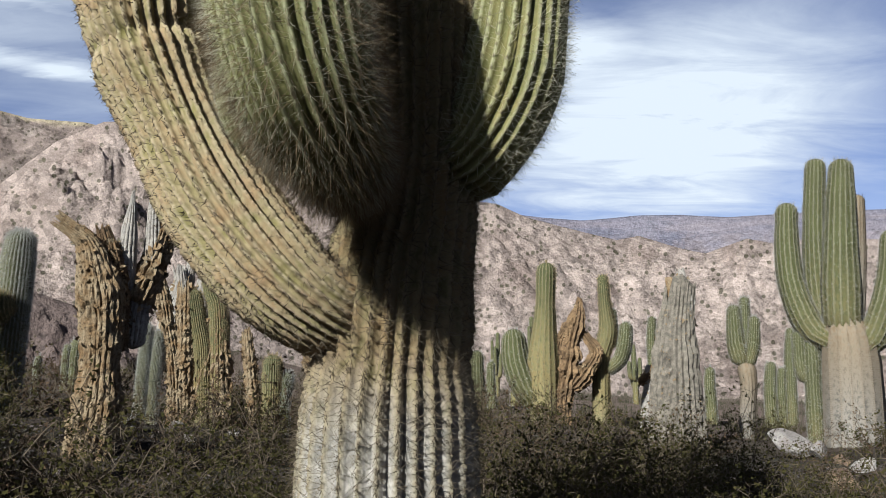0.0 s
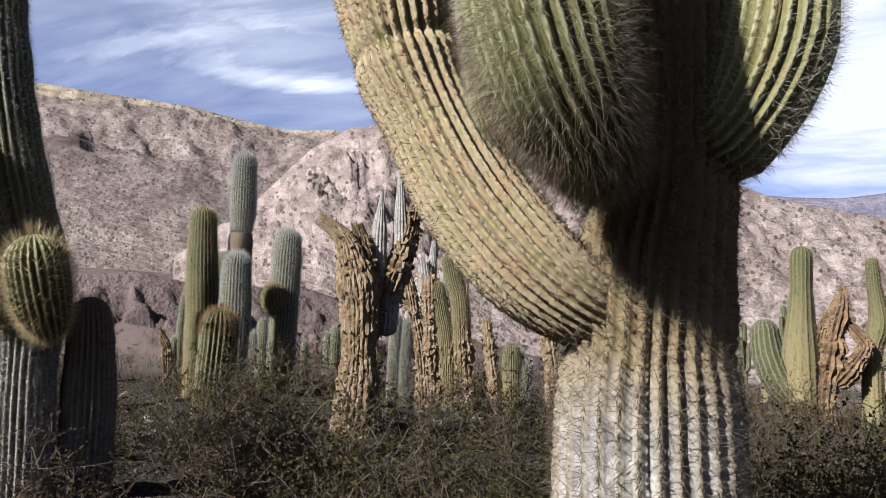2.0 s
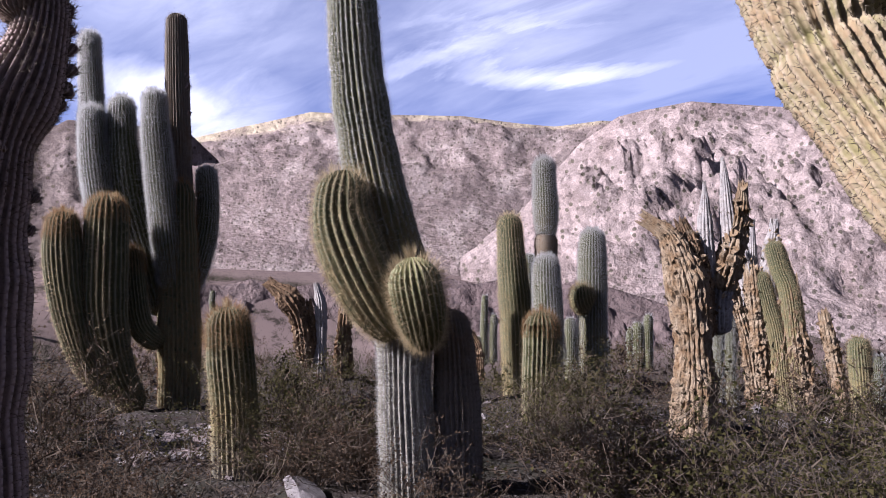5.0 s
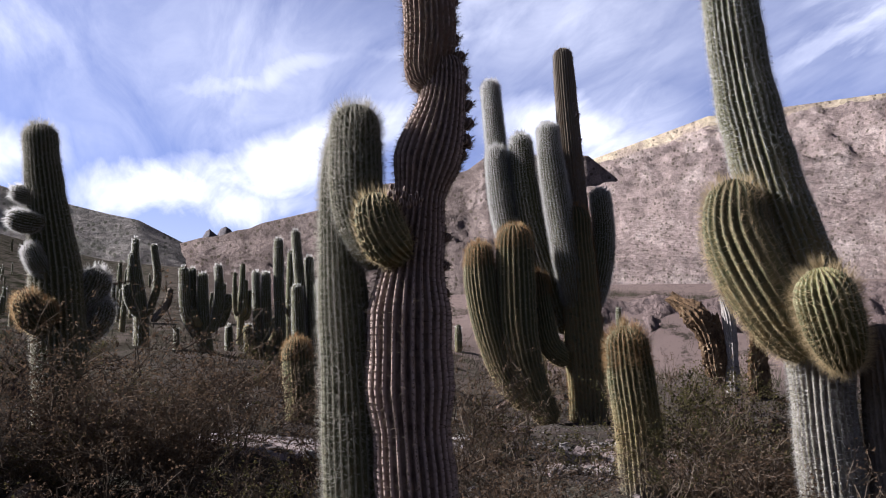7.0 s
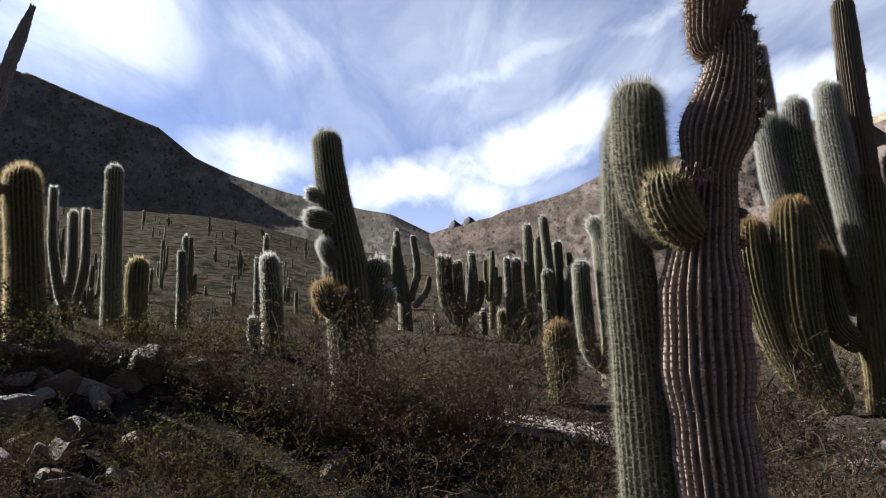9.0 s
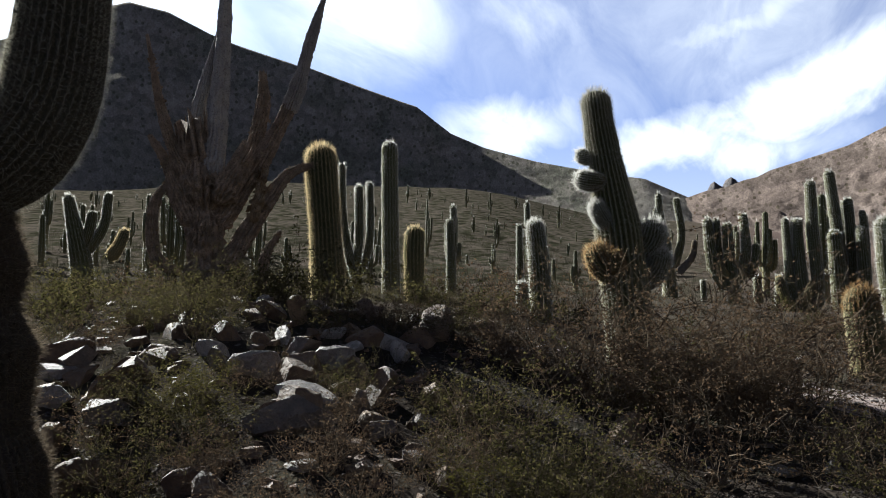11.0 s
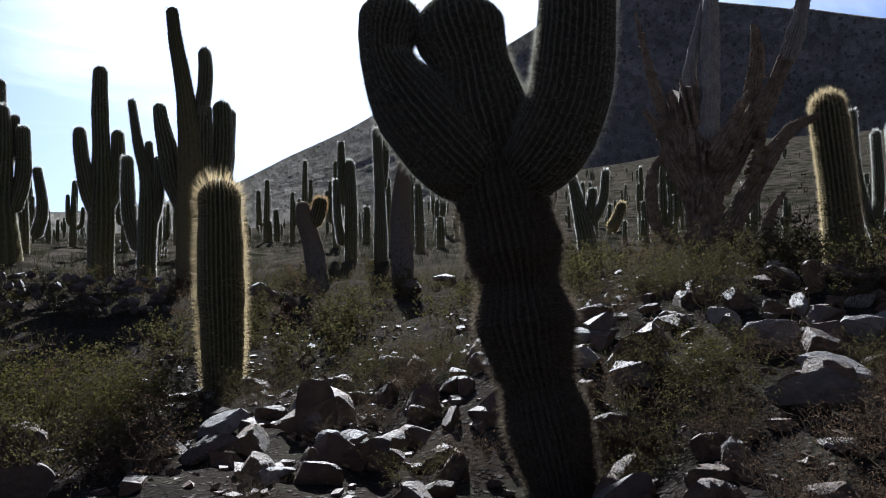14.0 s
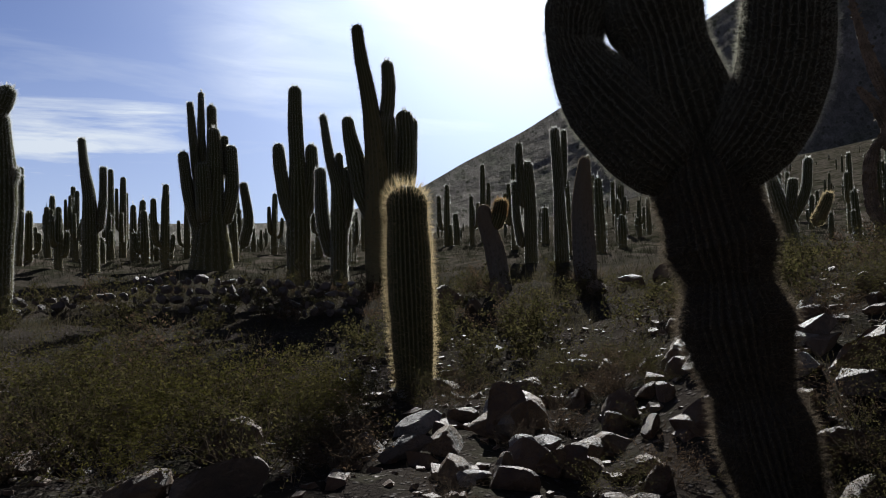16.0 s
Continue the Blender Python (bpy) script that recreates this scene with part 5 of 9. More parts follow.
cactus("cardon_cactus", (-3.75, 3.88, 0.52), 42.5, [
    ("trunk", [(0.000, 0.00, -0.186, 0.190), (-0.017, 0.00, 0.328, 0.179), (-0.031, 0.00, 0.750, 0.173), (-0.028, 0.00, 1.037, 0.182), (-0.046, 0.00, 1.365, 0.206), (-0.133, 0.00, 1.703, 0.209), (-0.241, 0.00, 2.166, 0.197), (-0.338, 0.00, 2.765, 0.182), (-0.388, 0.00, 3.464, 0.173), (-0.410, 0.00, 4.230, 0.169), (-0.411, 0.00, 5.111, 0.148)],
     dict(skin='hairy', spine='white', ribs=22, age=(1, 1, 0.9, 0.4, 0.2, 0.1, 0.05, 0.0, 0.0), length=0.045, count=8, depth=0.24, gap=0.025, scatter=0.3)),
    ("arm", [(-0.045, -0.10, 1.037, 0.107), (-0.194, -0.16, 1.232, 0.186), (-0.359, -0.20, 1.575, 0.217), (-0.432, -0.20, 1.834, 0.197), (-0.411, -0.20, 2.124, 0.154)],
     dict(skin='green', spine='straw', ribs=18, age=(0.6, 0.1), gap=0.03, count=12, length=0.06, tip=1.6, scatter=0.3)),
    ("arm", [(0.104, -0.25, 0.995, 0.086), (0.074, -0.52, 1.145, 0.150), (0.035, -0.62, 1.336, 0.162), (0.009, -0.64, 1.502, 0.136)],
     dict(skin='olive', spine='straw', ribs=20, age=(0.0, 0), gap=0.028, count=8, length=0.065, tip=1.4, scatter=0.1, width=0.002, spread=0.6)),
    ("arm", [(0.322, 0.10, -0.223, 0.159), (0.329, 0.10, 0.327, 0.157), (0.319, 0.10, 0.749, 0.152), (0.306, 0.10, 1.037, 0.131), (0.290, 0.10, 1.226, 0.103)],
     dict(skin='bark', spine='dark', ribs=20, age=(0.95, 0.5), length=0.035, count=6, depth=0.3)),
], "leaning cardon cactus with a fat arm and a round spiny bud", far=5.4, seed=54)
cactus("cardon_cactus", (-5.11, 3.51, 0.59), 55.1, [
    ("trunk", [(0.005, 0.00, -0.080, 0.176), (0.000, 0.00, 0.064, 0.171), (-0.023, 0.00, 0.462, 0.172), (-0.064, 0.00, 0.888, 0.170), (-0.089, 0.00, 1.214, 0.144)],
     dict(skin='green', spine='straw', ribs=20, age=(0.95, 0.6, 0.2, 0), gap=0.035, count=6, length=0.055, tip=1.3, crown='orange')),
], "short ribbed cardon cactus with an orange spiny crown", far=6.2, seed=55)
cactus("cardon_cactus", (-8.49, 5.10, 0.78), 58.9, [
    ("trunk", [(0.000, 0.00, -0.078, 0.227), (-0.016, 0.00, 0.800, 0.244), (-0.055, 0.00, 1.663, 0.217), (-0.078, 0.00, 2.249, 0.204), (-0.087, 0.00, 2.725, 0.184)],
     dict(skin='green', spine='orange', ribs=20, age=(0.7, 0.15), count=7)),
    ("arm", [(-0.057, 0.25, 1.987, 0.149), (-0.082, 0.25, 2.823, 0.158), (-0.122, 0.25, 3.599, 0.152), (-0.156, 0.25, 4.310, 0.146), (-0.182, 0.25, 4.977, 0.132)],
     dict(skin='bark', spine='dark', ribs=20, age=(0.8, 0.2), length=0.035, count=5, depth=0.3, gap=0.05)),
    ("dry_clump", [(-0.099, 0.20, 4.111, 0.042), (-0.068, 0.20, 4.148, 0.053), (-0.051, 0.20, 4.202, 0.032)],
     dict(skin='red', spine='dark', ribs=7, age=(1, 1), gap=0.02, count=8, length=0.035, depth=0.4, lumpy=0.25, width=0.003)),
    ("dry_clump", [(-0.075, 0.20, 3.959, 0.048), (-0.044, 0.20, 3.996, 0.060), (-0.027, 0.20, 4.058, 0.036)],
     dict(skin='red', spine='dark', ribs=7, age=(1, 1), gap=0.02, count=8, length=0.035, depth=0.4, lumpy=0.25, width=0.003)),
    ("dry_clump", [(-0.088, 0.20, 3.804, 0.036), (-0.057, 0.20, 3.840, 0.045), (-0.040, 0.20, 3.886, 0.027)],
     dict(skin='red', spine='dark', ribs=7, age=(1, 1), gap=0.02, count=8, length=0.035, depth=0.4, lumpy=0.25, width=0.003)),
    ("dry_clump", [(-0.058, 0.20, 3.607, 0.048), (-0.027, 0.20, 3.644, 0.060), (-0.010, 0.20, 3.705, 0.036)],
     dict(skin='red', spine='dark', ribs=7, age=(1, 1), gap=0.02, count=8, length=0.035, depth=0.4, lumpy=0.25, width=0.003)),
    ("dry_clump", [(-0.071, 0.20, 3.437, 0.036), (-0.040, 0.20, 3.474, 0.045), (-0.024, 0.20, 3.519, 0.027)],
     dict(skin='red', spine='dark', ribs=7, age=(1, 1), gap=0.02, count=8, length=0.035, depth=0.4, lumpy=0.25, width=0.003)),
    ("arm", [(-0.673, 0.10, 1.379, 0.131), (-0.885, 0.10, 2.040, 0.147), (-1.013, 0.10, 2.712, 0.163), (-1.080, 0.10, 3.242, 0.156), (-1.101, 0.10, 3.610, 0.135)],
     dict(skin='hairy', spine='white', ribs=22, age=(0.4, 0.0), gap=0.024, count=10, length=0.055, scatter=0.8)),
    ("arm", [(-0.959, 0.30, 2.294, 0.105), (-1.069, 0.30, 3.061, 0.129), (-1.134, 0.30, 3.843, 0.130), (-1.193, 0.30, 4.609, 0.116)],
     dict(skin='hairy', spine='white', ribs=22, age=(0.4, 0.0), gap=0.024, count=10, length=0.055, scatter=0.8)),
    ("arm", [(-0.273, 0.15, 1.091, 0.146), (-0.461, 0.15, 1.825, 0.199), (-0.652, 0.15, 2.497, 0.201), (-0.749, 0.15, 3.180, 0.180), (-0.778, 0.15, 3.775, 0.151)],
     dict(skin='green', spine='white', ribs=20, age=(0.35, 0.0), count=8, scatter=0.6)),
    ("arm", [(-0.125, -0.05, 1.370, 0.129), (-0.221, -0.08, 2.090, 0.166), (-0.313, -0.08, 2.826, 0.168), (-0.374, -0.08, 3.350, 0.154), (-0.400, -0.08, 3.819, 0.133)],
     dict(skin='hairy', spine='white', ribs=22, age=(0.4, 0.0), gap=0.024, count=10, length=0.055, scatter=0.8)),
    ("arm", [(-0.018, 0.20, 1.239, 0.132), (0.166, 0.20, 1.757, 0.156), (0.263, 0.20, 2.357, 0.142), (0.234, 0.20, 2.982, 0.128)],
     dict(skin='green', spine='white', ribs=20, age=(0.35, 0.0), count=8, scatter=0.6)),
    ("arm", [(-0.700, -0.30, 0.186, 0.124), (-1.004, -0.40, 0.596, 0.136), (-1.179, -0.45, 1.207, 0.185), (-1.258, -0.45, 1.757, 0.200), (-1.274, -0.45, 2.224, 0.173)],
     dict(skin='green', spine='straw', ribs=18, age=(0.4, 0.0), gap=0.035, count=5, length=0.055, tip=1.3, crown='orange')),
    ("arm", [(-0.425, -0.30, -0.017, 0.137), (-0.666, -0.35, 0.459, 0.192), (-0.813, -0.40, 1.072, 0.234), (-0.837, -0.40, 1.833, 0.236), (-0.838, -0.40, 2.439, 0.203)],
     dict(skin='green', spine='straw', ribs=18, age=(0.4, 0.0), gap=0.035, count=5, length=0.055, tip=1.3, crown='orange')),
    ("arm", [(-0.193, -0.10, 0.730, 0.113), (-0.439, -0.15, 0.940, 0.141), (-0.528, -0.15, 1.363, 0.135), (-0.575, -0.15, 1.863, 0.114)],
     dict(skin='green', spine='straw', ribs=18, age=(0.4, 0.0), gap=0.035, count=4, length=0.055, tip=1.3, crown='orange')),
], "large cluster of cardon cactus arms with orange spiny tips", far=9.9, seed=56)
cactus("cardon_cactus", (-3.98, 1.44, 0.50), 71.3, [
    ("trunk", [(0.004, 0.000, -0.300, 0.215), (0.000, 0.000, -0.003, 0.209), (-0.032, 0.000, 0.389, 0.201), (-0.061, 0.000, 0.789, 0.203), (-0.068, 0.000, 1.173, 0.206), (-0.056, 0.000, 1.481, 0.197), (-0.035, 0.000, 1.710, 0.165), (-0.007, 0.000, 1.914, 0.143), (0.027, 0.000, 2.093, 0.173), (0.074, 0.000, 2.246, 0.168), (0.113, 0.000, 2.416, 0.135), (0.129, 0.000, 2.570, 0.118), (0.125, 0.000, 2.709, 0.089)],
     dict(skin='red', spine='dark', ribs=20, age=(0.95, 0.9, 0.9, 0.85, 0.8, 0.75, 0.8, 0.8), length=0.045, count=6, depth=0.32, gap=0.04, lumpy=0.05, width=0.003)),
    ("segment", [(0.044, -0.027, 2.481, 0.076), (0.036, 0.000, 2.592, 0.121), (0.053, 0.000, 2.825, 0.142), (0.034, 0.000, 3.201, 0.138), (0.005, 0.000, 3.780, 0.128), (-0.012, 0.000, 4.178, 0.111)],
     dict(skin='red', spine='dark', ribs=20, age=(0.630, 0.450, 0.270, 0.180))),
    ("dry_clump", [(0.161, 0.000, 2.969, 0.023), (0.181, 0.000, 3.002, 0.028), (0.194, 0.000, 3.032, 0.017)],
     dict(skin='red', spine='dark', ribs=7, age=(1, 1), gap=0.02, count=8, length=0.035, depth=0.4, lumpy=0.25, width=0.003)),
    ("dry_clump", [(0.154, 0.000, 2.860, 0.020), (0.173, 0.000, 2.893, 0.024), (0.185, 0.000, 2.920, 0.014)],
     dict(skin='red', spine='dark', ribs=7, age=(1, 1), gap=0.02, count=8, length=0.035, depth=0.4, lumpy=0.25, width=0.003)),
    ("dry_clump", [(0.171, 0.000, 2.750, 0.024), (0.190, 0.000, 2.783, 0.031), (0.203, 0.000, 2.815, 0.019)],
     dict(skin='red', spine='dark', ribs=7, age=(1, 1), gap=0.02, count=8, length=0.035, depth=0.4, lumpy=0.25, width=0.003)),
    ("dry_clump", [(0.194, 0.000, 2.653, 0.027), (0.213, 0.000, 2.686, 0.033), (0.226, 0.000, 2.721, 0.021)],
     dict(skin='red', spine='dark', ribs=7, age=(1, 1), gap=0.02, count=8, length=0.035, depth=0.4, lumpy=0.25, width=0.003)),
    ("dry_clump", [(0.212, 0.000, 2.570, 0.024), (0.230, 0.000, 2.602, 0.031), (0.244, 0.000, 2.633, 0.018)],
     dict(skin='red', spine='dark', ribs=7, age=(1, 1), gap=0.02, count=8, length=0.035, depth=0.4, lumpy=0.25, width=0.003)),
    ("dry_clump", [(0.217, 0.000, 2.474, 0.022), (0.236, 0.000, 2.506, 0.027), (0.248, 0.000, 2.534, 0.016)],
     dict(skin='red', spine='dark', ribs=7, age=(1, 1), gap=0.02, count=8, length=0.035, depth=0.4, lumpy=0.25, width=0.003)),
    ("dry_clump", [(0.230, 0.000, 2.379, 0.027), (0.249, 0.000, 2.410, 0.033), (0.262, 0.000, 2.445, 0.020)],
     dict(skin='red', spine='dark', ribs=7, age=(1, 1), gap=0.02, count=8, length=0.035, depth=0.4, lumpy=0.25, width=0.003)),
    ("dry_clump", [(0.232, 0.000, 2.278, 0.029), (0.251, 0.000, 2.309, 0.036), (0.264, 0.000, 2.347, 0.022)],
     dict(skin='red', spine='dark', ribs=7, age=(1, 1), gap=0.02, count=8, length=0.035, depth=0.4, lumpy=0.25, width=0.003)),
    ("dry_clump", [(0.213, 0.000, 2.184, 0.032), (0.231, 0.000, 2.216, 0.040), (0.244, 0.000, 2.256, 0.023)],
     dict(skin='red', spine='dark', ribs=7, age=(1, 1), gap=0.02, count=8, length=0.035, depth=0.4, lumpy=0.25, width=0.003)),
    ("dry_clump", [(0.194, 0.000, 2.107, 0.029), (0.212, 0.000, 2.138, 0.036), (0.225, 0.000, 2.175, 0.022)],
     dict(skin='red', spine='dark', ribs=7, age=(1, 1), gap=0.02, count=8, length=0.035, depth=0.4, lumpy=0.25, width=0.003)),
    ("dry_clump", [(0.163, 0.000, 2.037, 0.024), (0.181, 0.000, 2.067, 0.030), (0.194, 0.000, 2.098, 0.018)],
     dict(skin='red', spine='dark', ribs=7, age=(1, 1), gap=0.02, count=8, length=0.035, depth=0.4, lumpy=0.25, width=0.003)),
    ("dry_clump", [(0.121, 0.000, 1.667, 0.014), (0.139, 0.000, 1.697, 0.018), (0.150, 0.000, 1.715, 0.011)],
     dict(skin='red', spine='dark', ribs=7, age=(1, 1), gap=0.02, count=8, length=0.035, depth=0.4, lumpy=0.25, width=0.003)),
    ("dry_clump", [(0.110, 0.000, 1.518, 0.014), (0.128, 0.000, 1.548, 0.018), (0.140, 0.000, 1.566, 0.011)],
     dict(skin='red', spine='dark', ribs=7, age=(1, 1), gap=0.02, count=8, length=0.035, depth=0.4, lumpy=0.25, width=0.003)),
    ("dry_clump", [(0.112, 0.000, 1.372, 0.012), (0.129, 0.000, 1.401, 0.014), (0.141, 0.000, 1.416, 0.009)],
     dict(skin='red', spine='dark', ribs=7, age=(1, 1), gap=0.02, count=8, length=0.035, depth=0.4, lumpy=0.25, width=0.003)),
    ("corky_knob", [(-0.140, -0.297, 1.886, 0.013), (-0.139, -0.324, 1.894, 0.013), (-0.139, -0.324, 1.907, 0.010)],
     dict(skin='red', spine='dark', ribs=6, age=(0.8, 0.8), gap=0.02, count=0, depth=0.3, lumpy=0.2)),
    ("corky_knob", [(-0.113, -0.297, 1.863, 0.016), (-0.112, -0.324, 1.871, 0.016), (-0.112, -0.324, 1.887, 0.012)],
     dict(skin='red', spine='dark', ribs=6, age=(0.8, 0.8), gap=0.02, count=0, depth=0.3, lumpy=0.2)),
    ("corky_knob", [(-0.080, -0.297, 1.843, 0.016), (-0.079, -0.324, 1.851, 0.016), (-0.079, -0.324, 1.868, 0.012)],
     dict(skin='red', spine='dark', ribs=6, age=(0.8, 0.8), gap=0.02, count=0, depth=0.3, lumpy=0.2)),
    ("corky_knob", [(-0.050, -0.297, 1.829, 0.016), (-0.049, -0.324, 1.837, 0.016), (-0.049, -0.324, 1.854, 0.012)],
     dict(skin='red', spine='dark', ribs=6, age=(0.8, 0.8), gap=0.02, count=0, depth=0.3, lumpy=0.2)),
    ("corky_knob", [(-0.020, -0.297, 1.843, 0.013), (-0.019, -0.324, 1.850, 0.013), (-0.019, -0.324, 1.865, 0.010)],
     dict(skin='red', spine='dark', ribs=6, age=(0.8, 0.8), gap=0.02, count=0, depth=0.3, lumpy=0.2)),
    ("corky_knob", [(-0.123, -0.297, 1.830, 0.013), (-0.122, -0.324, 1.838, 0.013), (-0.122, -0.324, 1.851, 0.010)],
     dict(skin='red', spine='dark', ribs=6, age=(0.8, 0.8), gap=0.02, count=0, depth=0.3, lumpy=0.2)),
    ("corky_knob", [(-0.091, -0.297, 1.810, 0.013), (-0.090, -0.324, 1.818, 0.013), (-0.090, -0.324, 1.832, 0.010)],
     dict(skin='red', spine='dark', ribs=6, age=(0.8, 0.8), gap=0.02, count=0, depth=0.3, lumpy=0.2)),
    ("corky_knob", [(-0.058, -0.297, 1.796, 0.013), (-0.058, -0.324, 1.804, 0.013), (-0.058, -0.324, 1.818, 0.010)],
     dict(skin='red', spine='dark', ribs=6, age=(0.8, 0.8), gap=0.02, count=0, depth=0.3, lumpy=0.2)),
    ("corky_knob", [(-0.028, -0.297, 1.806, 0.013), (-0.027, -0.324, 1.814, 0.013), (-0.027, -0.324, 1.829, 0.010)],
     dict(skin='red', spine='dark', ribs=6, age=(0.8, 0.8), gap=0.02, count=0, depth=0.3, lumpy=0.2)),
    ("corky_knob", [(-0.151, -0.297, 1.852, 0.011), (-0.149, -0.324, 1.859, 0.011), (-0.149, -0.324, 1.871, 0.007)],
     dict(skin='red', spine='dark', ribs=6, age=(0.8, 0.8), gap=0.02, count=0, depth=0.3, lumpy=0.2)),
    ("corky_knob", [(-0.000, -0.297, 1.823, 0.011), (-0.000, -0.324, 1.832, 0.011), (-0.000, -0.324, 1.842, 0.007)],
     dict(skin='red', spine='dark', ribs=6, age=(0.8, 0.8), gap=0.02, count=0, depth=0.3, lumpy=0.2)),
    ("corky_knob", [(-0.074, -0.297, 1.874, 0.011), (-0.074, -0.324, 1.882, 0.011), (-0.073, -0.324, 1.893, 0.007)],
     dict(skin='red', spine='dark', ribs=6, age=(0.8, 0.8), gap=0.02, count=0, depth=0.3, lumpy=0.2)),
    ("arm", [(-0.074, -0.090, 1.581, 0.068), (-0.157, -0.180, 1.633, 0.118), (-0.210, -0.216, 1.732, 0.122), (-0.235, -0.216, 1.885, 0.101)],
     dict(skin='green', spine='straw', ribs=18, age=(0.6, 0.1), gap=0.03, count=8, length=0.06, tip=1.6, scatter=0.3)),
], "old cardon cactus with a scarred segmented trunk and round bud", far=4.2, seed=57)
cactus("cardon_cactus", (-4.17, 1.15, 0.50), 76.3, [
    ("trunk", [(0.005, 0.000, -0.300, 0.152), (0.000, 0.000, 0.100, 0.149), (-0.023, 0.000, 0.521, 0.148), (-0.048, 0.000, 1.007, 0.139), (-0.080, 0.000, 1.424, 0.123), (-0.105, 0.000, 1.763, 0.102), (-0.106, 0.000, 2.054, 0.091), (-0.080, 0.000, 2.263, 0.081)],
     dict(skin='hairy', spine='hair', ribs=20, age=(0.3, 0), count=9, scatter=0.6, gap=0.022, length=0.055)),
    ("arm", [(0.135, -0.072, 1.551, 0.068), (0.059, -0.090, 1.643, 0.101), (-0.003, -0.108, 1.863, 0.128), (-0.018, -0.108, 2.119, 0.134), (-0.018, -0.108, 2.410, 0.119)],
     dict(skin='hairy', spine='hair', ribs=22, age=(0.4, 0.0), gap=0.022, count=9, length=0.055, scatter=0.8)),
], "thick hairy green cardon cactus with a drooped arm", far=4.3, seed=58)
cactus("cardon_cactus", (-10.83, 1.95, 0.75), 80.6, [
    ("trunk", [(0.000, 0.00, -0.211, 0.204), (-0.030, 0.00, 0.400, 0.205), (-0.071, 0.00, 0.837, 0.199), (-0.093, 0.00, 1.145, 0.170)],
     dict(skin='green', spine='straw', ribs=18, age=(0.4, 0.0), gap=0.035, count=6, length=0.055, tip=1.3, crown='orange')),
], "short cardon cactus with orange spines by a sandy path", far=11.0, seed=59)
cactus("cardon_cactus", (-13.35, 3.16, 0.82), 75.2, [
    ("trunk", [(0.100, 0.00, -0.250, 0.200), (0.130, 0.00, 0.700, 0.215), (0.060, 0.00, 1.700, 0.200), (0.000, 0.00, 2.450, 0.185), (-0.070, 0.00, 2.760, 0.165), (-0.230, 0.00, 3.000, 0.150)],
     dict(skin='green', spine='white', ribs=18, age=(0.5, 0.05), count=6, scatter=0.5, gap=0.05)),
    ("arm", [(0.040, -0.10, 0.300, 0.110), (-0.260, -0.18, 0.620, 0.150), (-0.360, -0.18, 1.350, 0.165), (-0.400, -0.18, 2.230, 0.150)],
     dict(skin='green', spine='white', ribs=16, age=(0.4, 0.0), count=6, scatter=0.5, gap=0.05)),
], "dark cardon cactus whose tip nods to one side", far=13.4, seed=95)
cactus("cardon_cactus", (-21.79, 3.01, 1.53), 82.6, [
    ("trunk", [(0.000, 0.00, -0.935, 0.175), (-0.259, 0.00, 0.677, 0.164), (-0.333, 0.00, 1.566, 0.143), (-0.361, 0.00, 2.585, 0.122)],
     dict(skin='green', spine='white', ribs=16, age=(0.35, 0.0), count=6, scatter=0.6, gap=0.0594)),
    ("arm", [(-0.023, 0.00, -0.497, 0.110), (0.091, 0.00, 0.682, 0.144), (0.006, 0.00, 2.331, 0.145), (-0.031, 0.00, 3.582, 0.124)],
     dict(skin='green', spine='white', ribs=16, age=(0.35, 0.0), count=6, scatter=0.6, gap=0.0594)),
    ("arm", [(-0.371, 0.00, -0.203, 0.087), (-0.554, 0.00, 0.967, 0.109), (-0.657, 0.00, 2.598, 0.099)],
     dict(skin='green', spine='white', ribs=16, age=(0.35, 0.0), count=6, scatter=0.6, gap=0.0594)),
    ("arm", [(-0.310, -0.20, -0.056, 0.097), (-0.660, -0.20, 0.377, 0.129), (-0.851, -0.20, 1.025, 0.118)],
     dict(skin='green', spine='straw', ribs=16, age=(0.6, 0.1), gap=0.0594, count=6, length=0.06, tip=1.6, scatter=0.3)),
    ("arm", [(-0.258, -0.30, 0.233, 0.087), (-0.146, -0.30, 0.597, 0.098), (-0.029, -0.30, 0.891, 0.087)],
     dict(skin='green', spine='straw', ribs=16, age=(0.6, 0.1), gap=0.0594, count=6, length=0.06, tip=1.6, scatter=0.3)),
], "branching cardon cactus with five arms", group="cardon cacti at the valley bottom", far=22.0, seed=60)
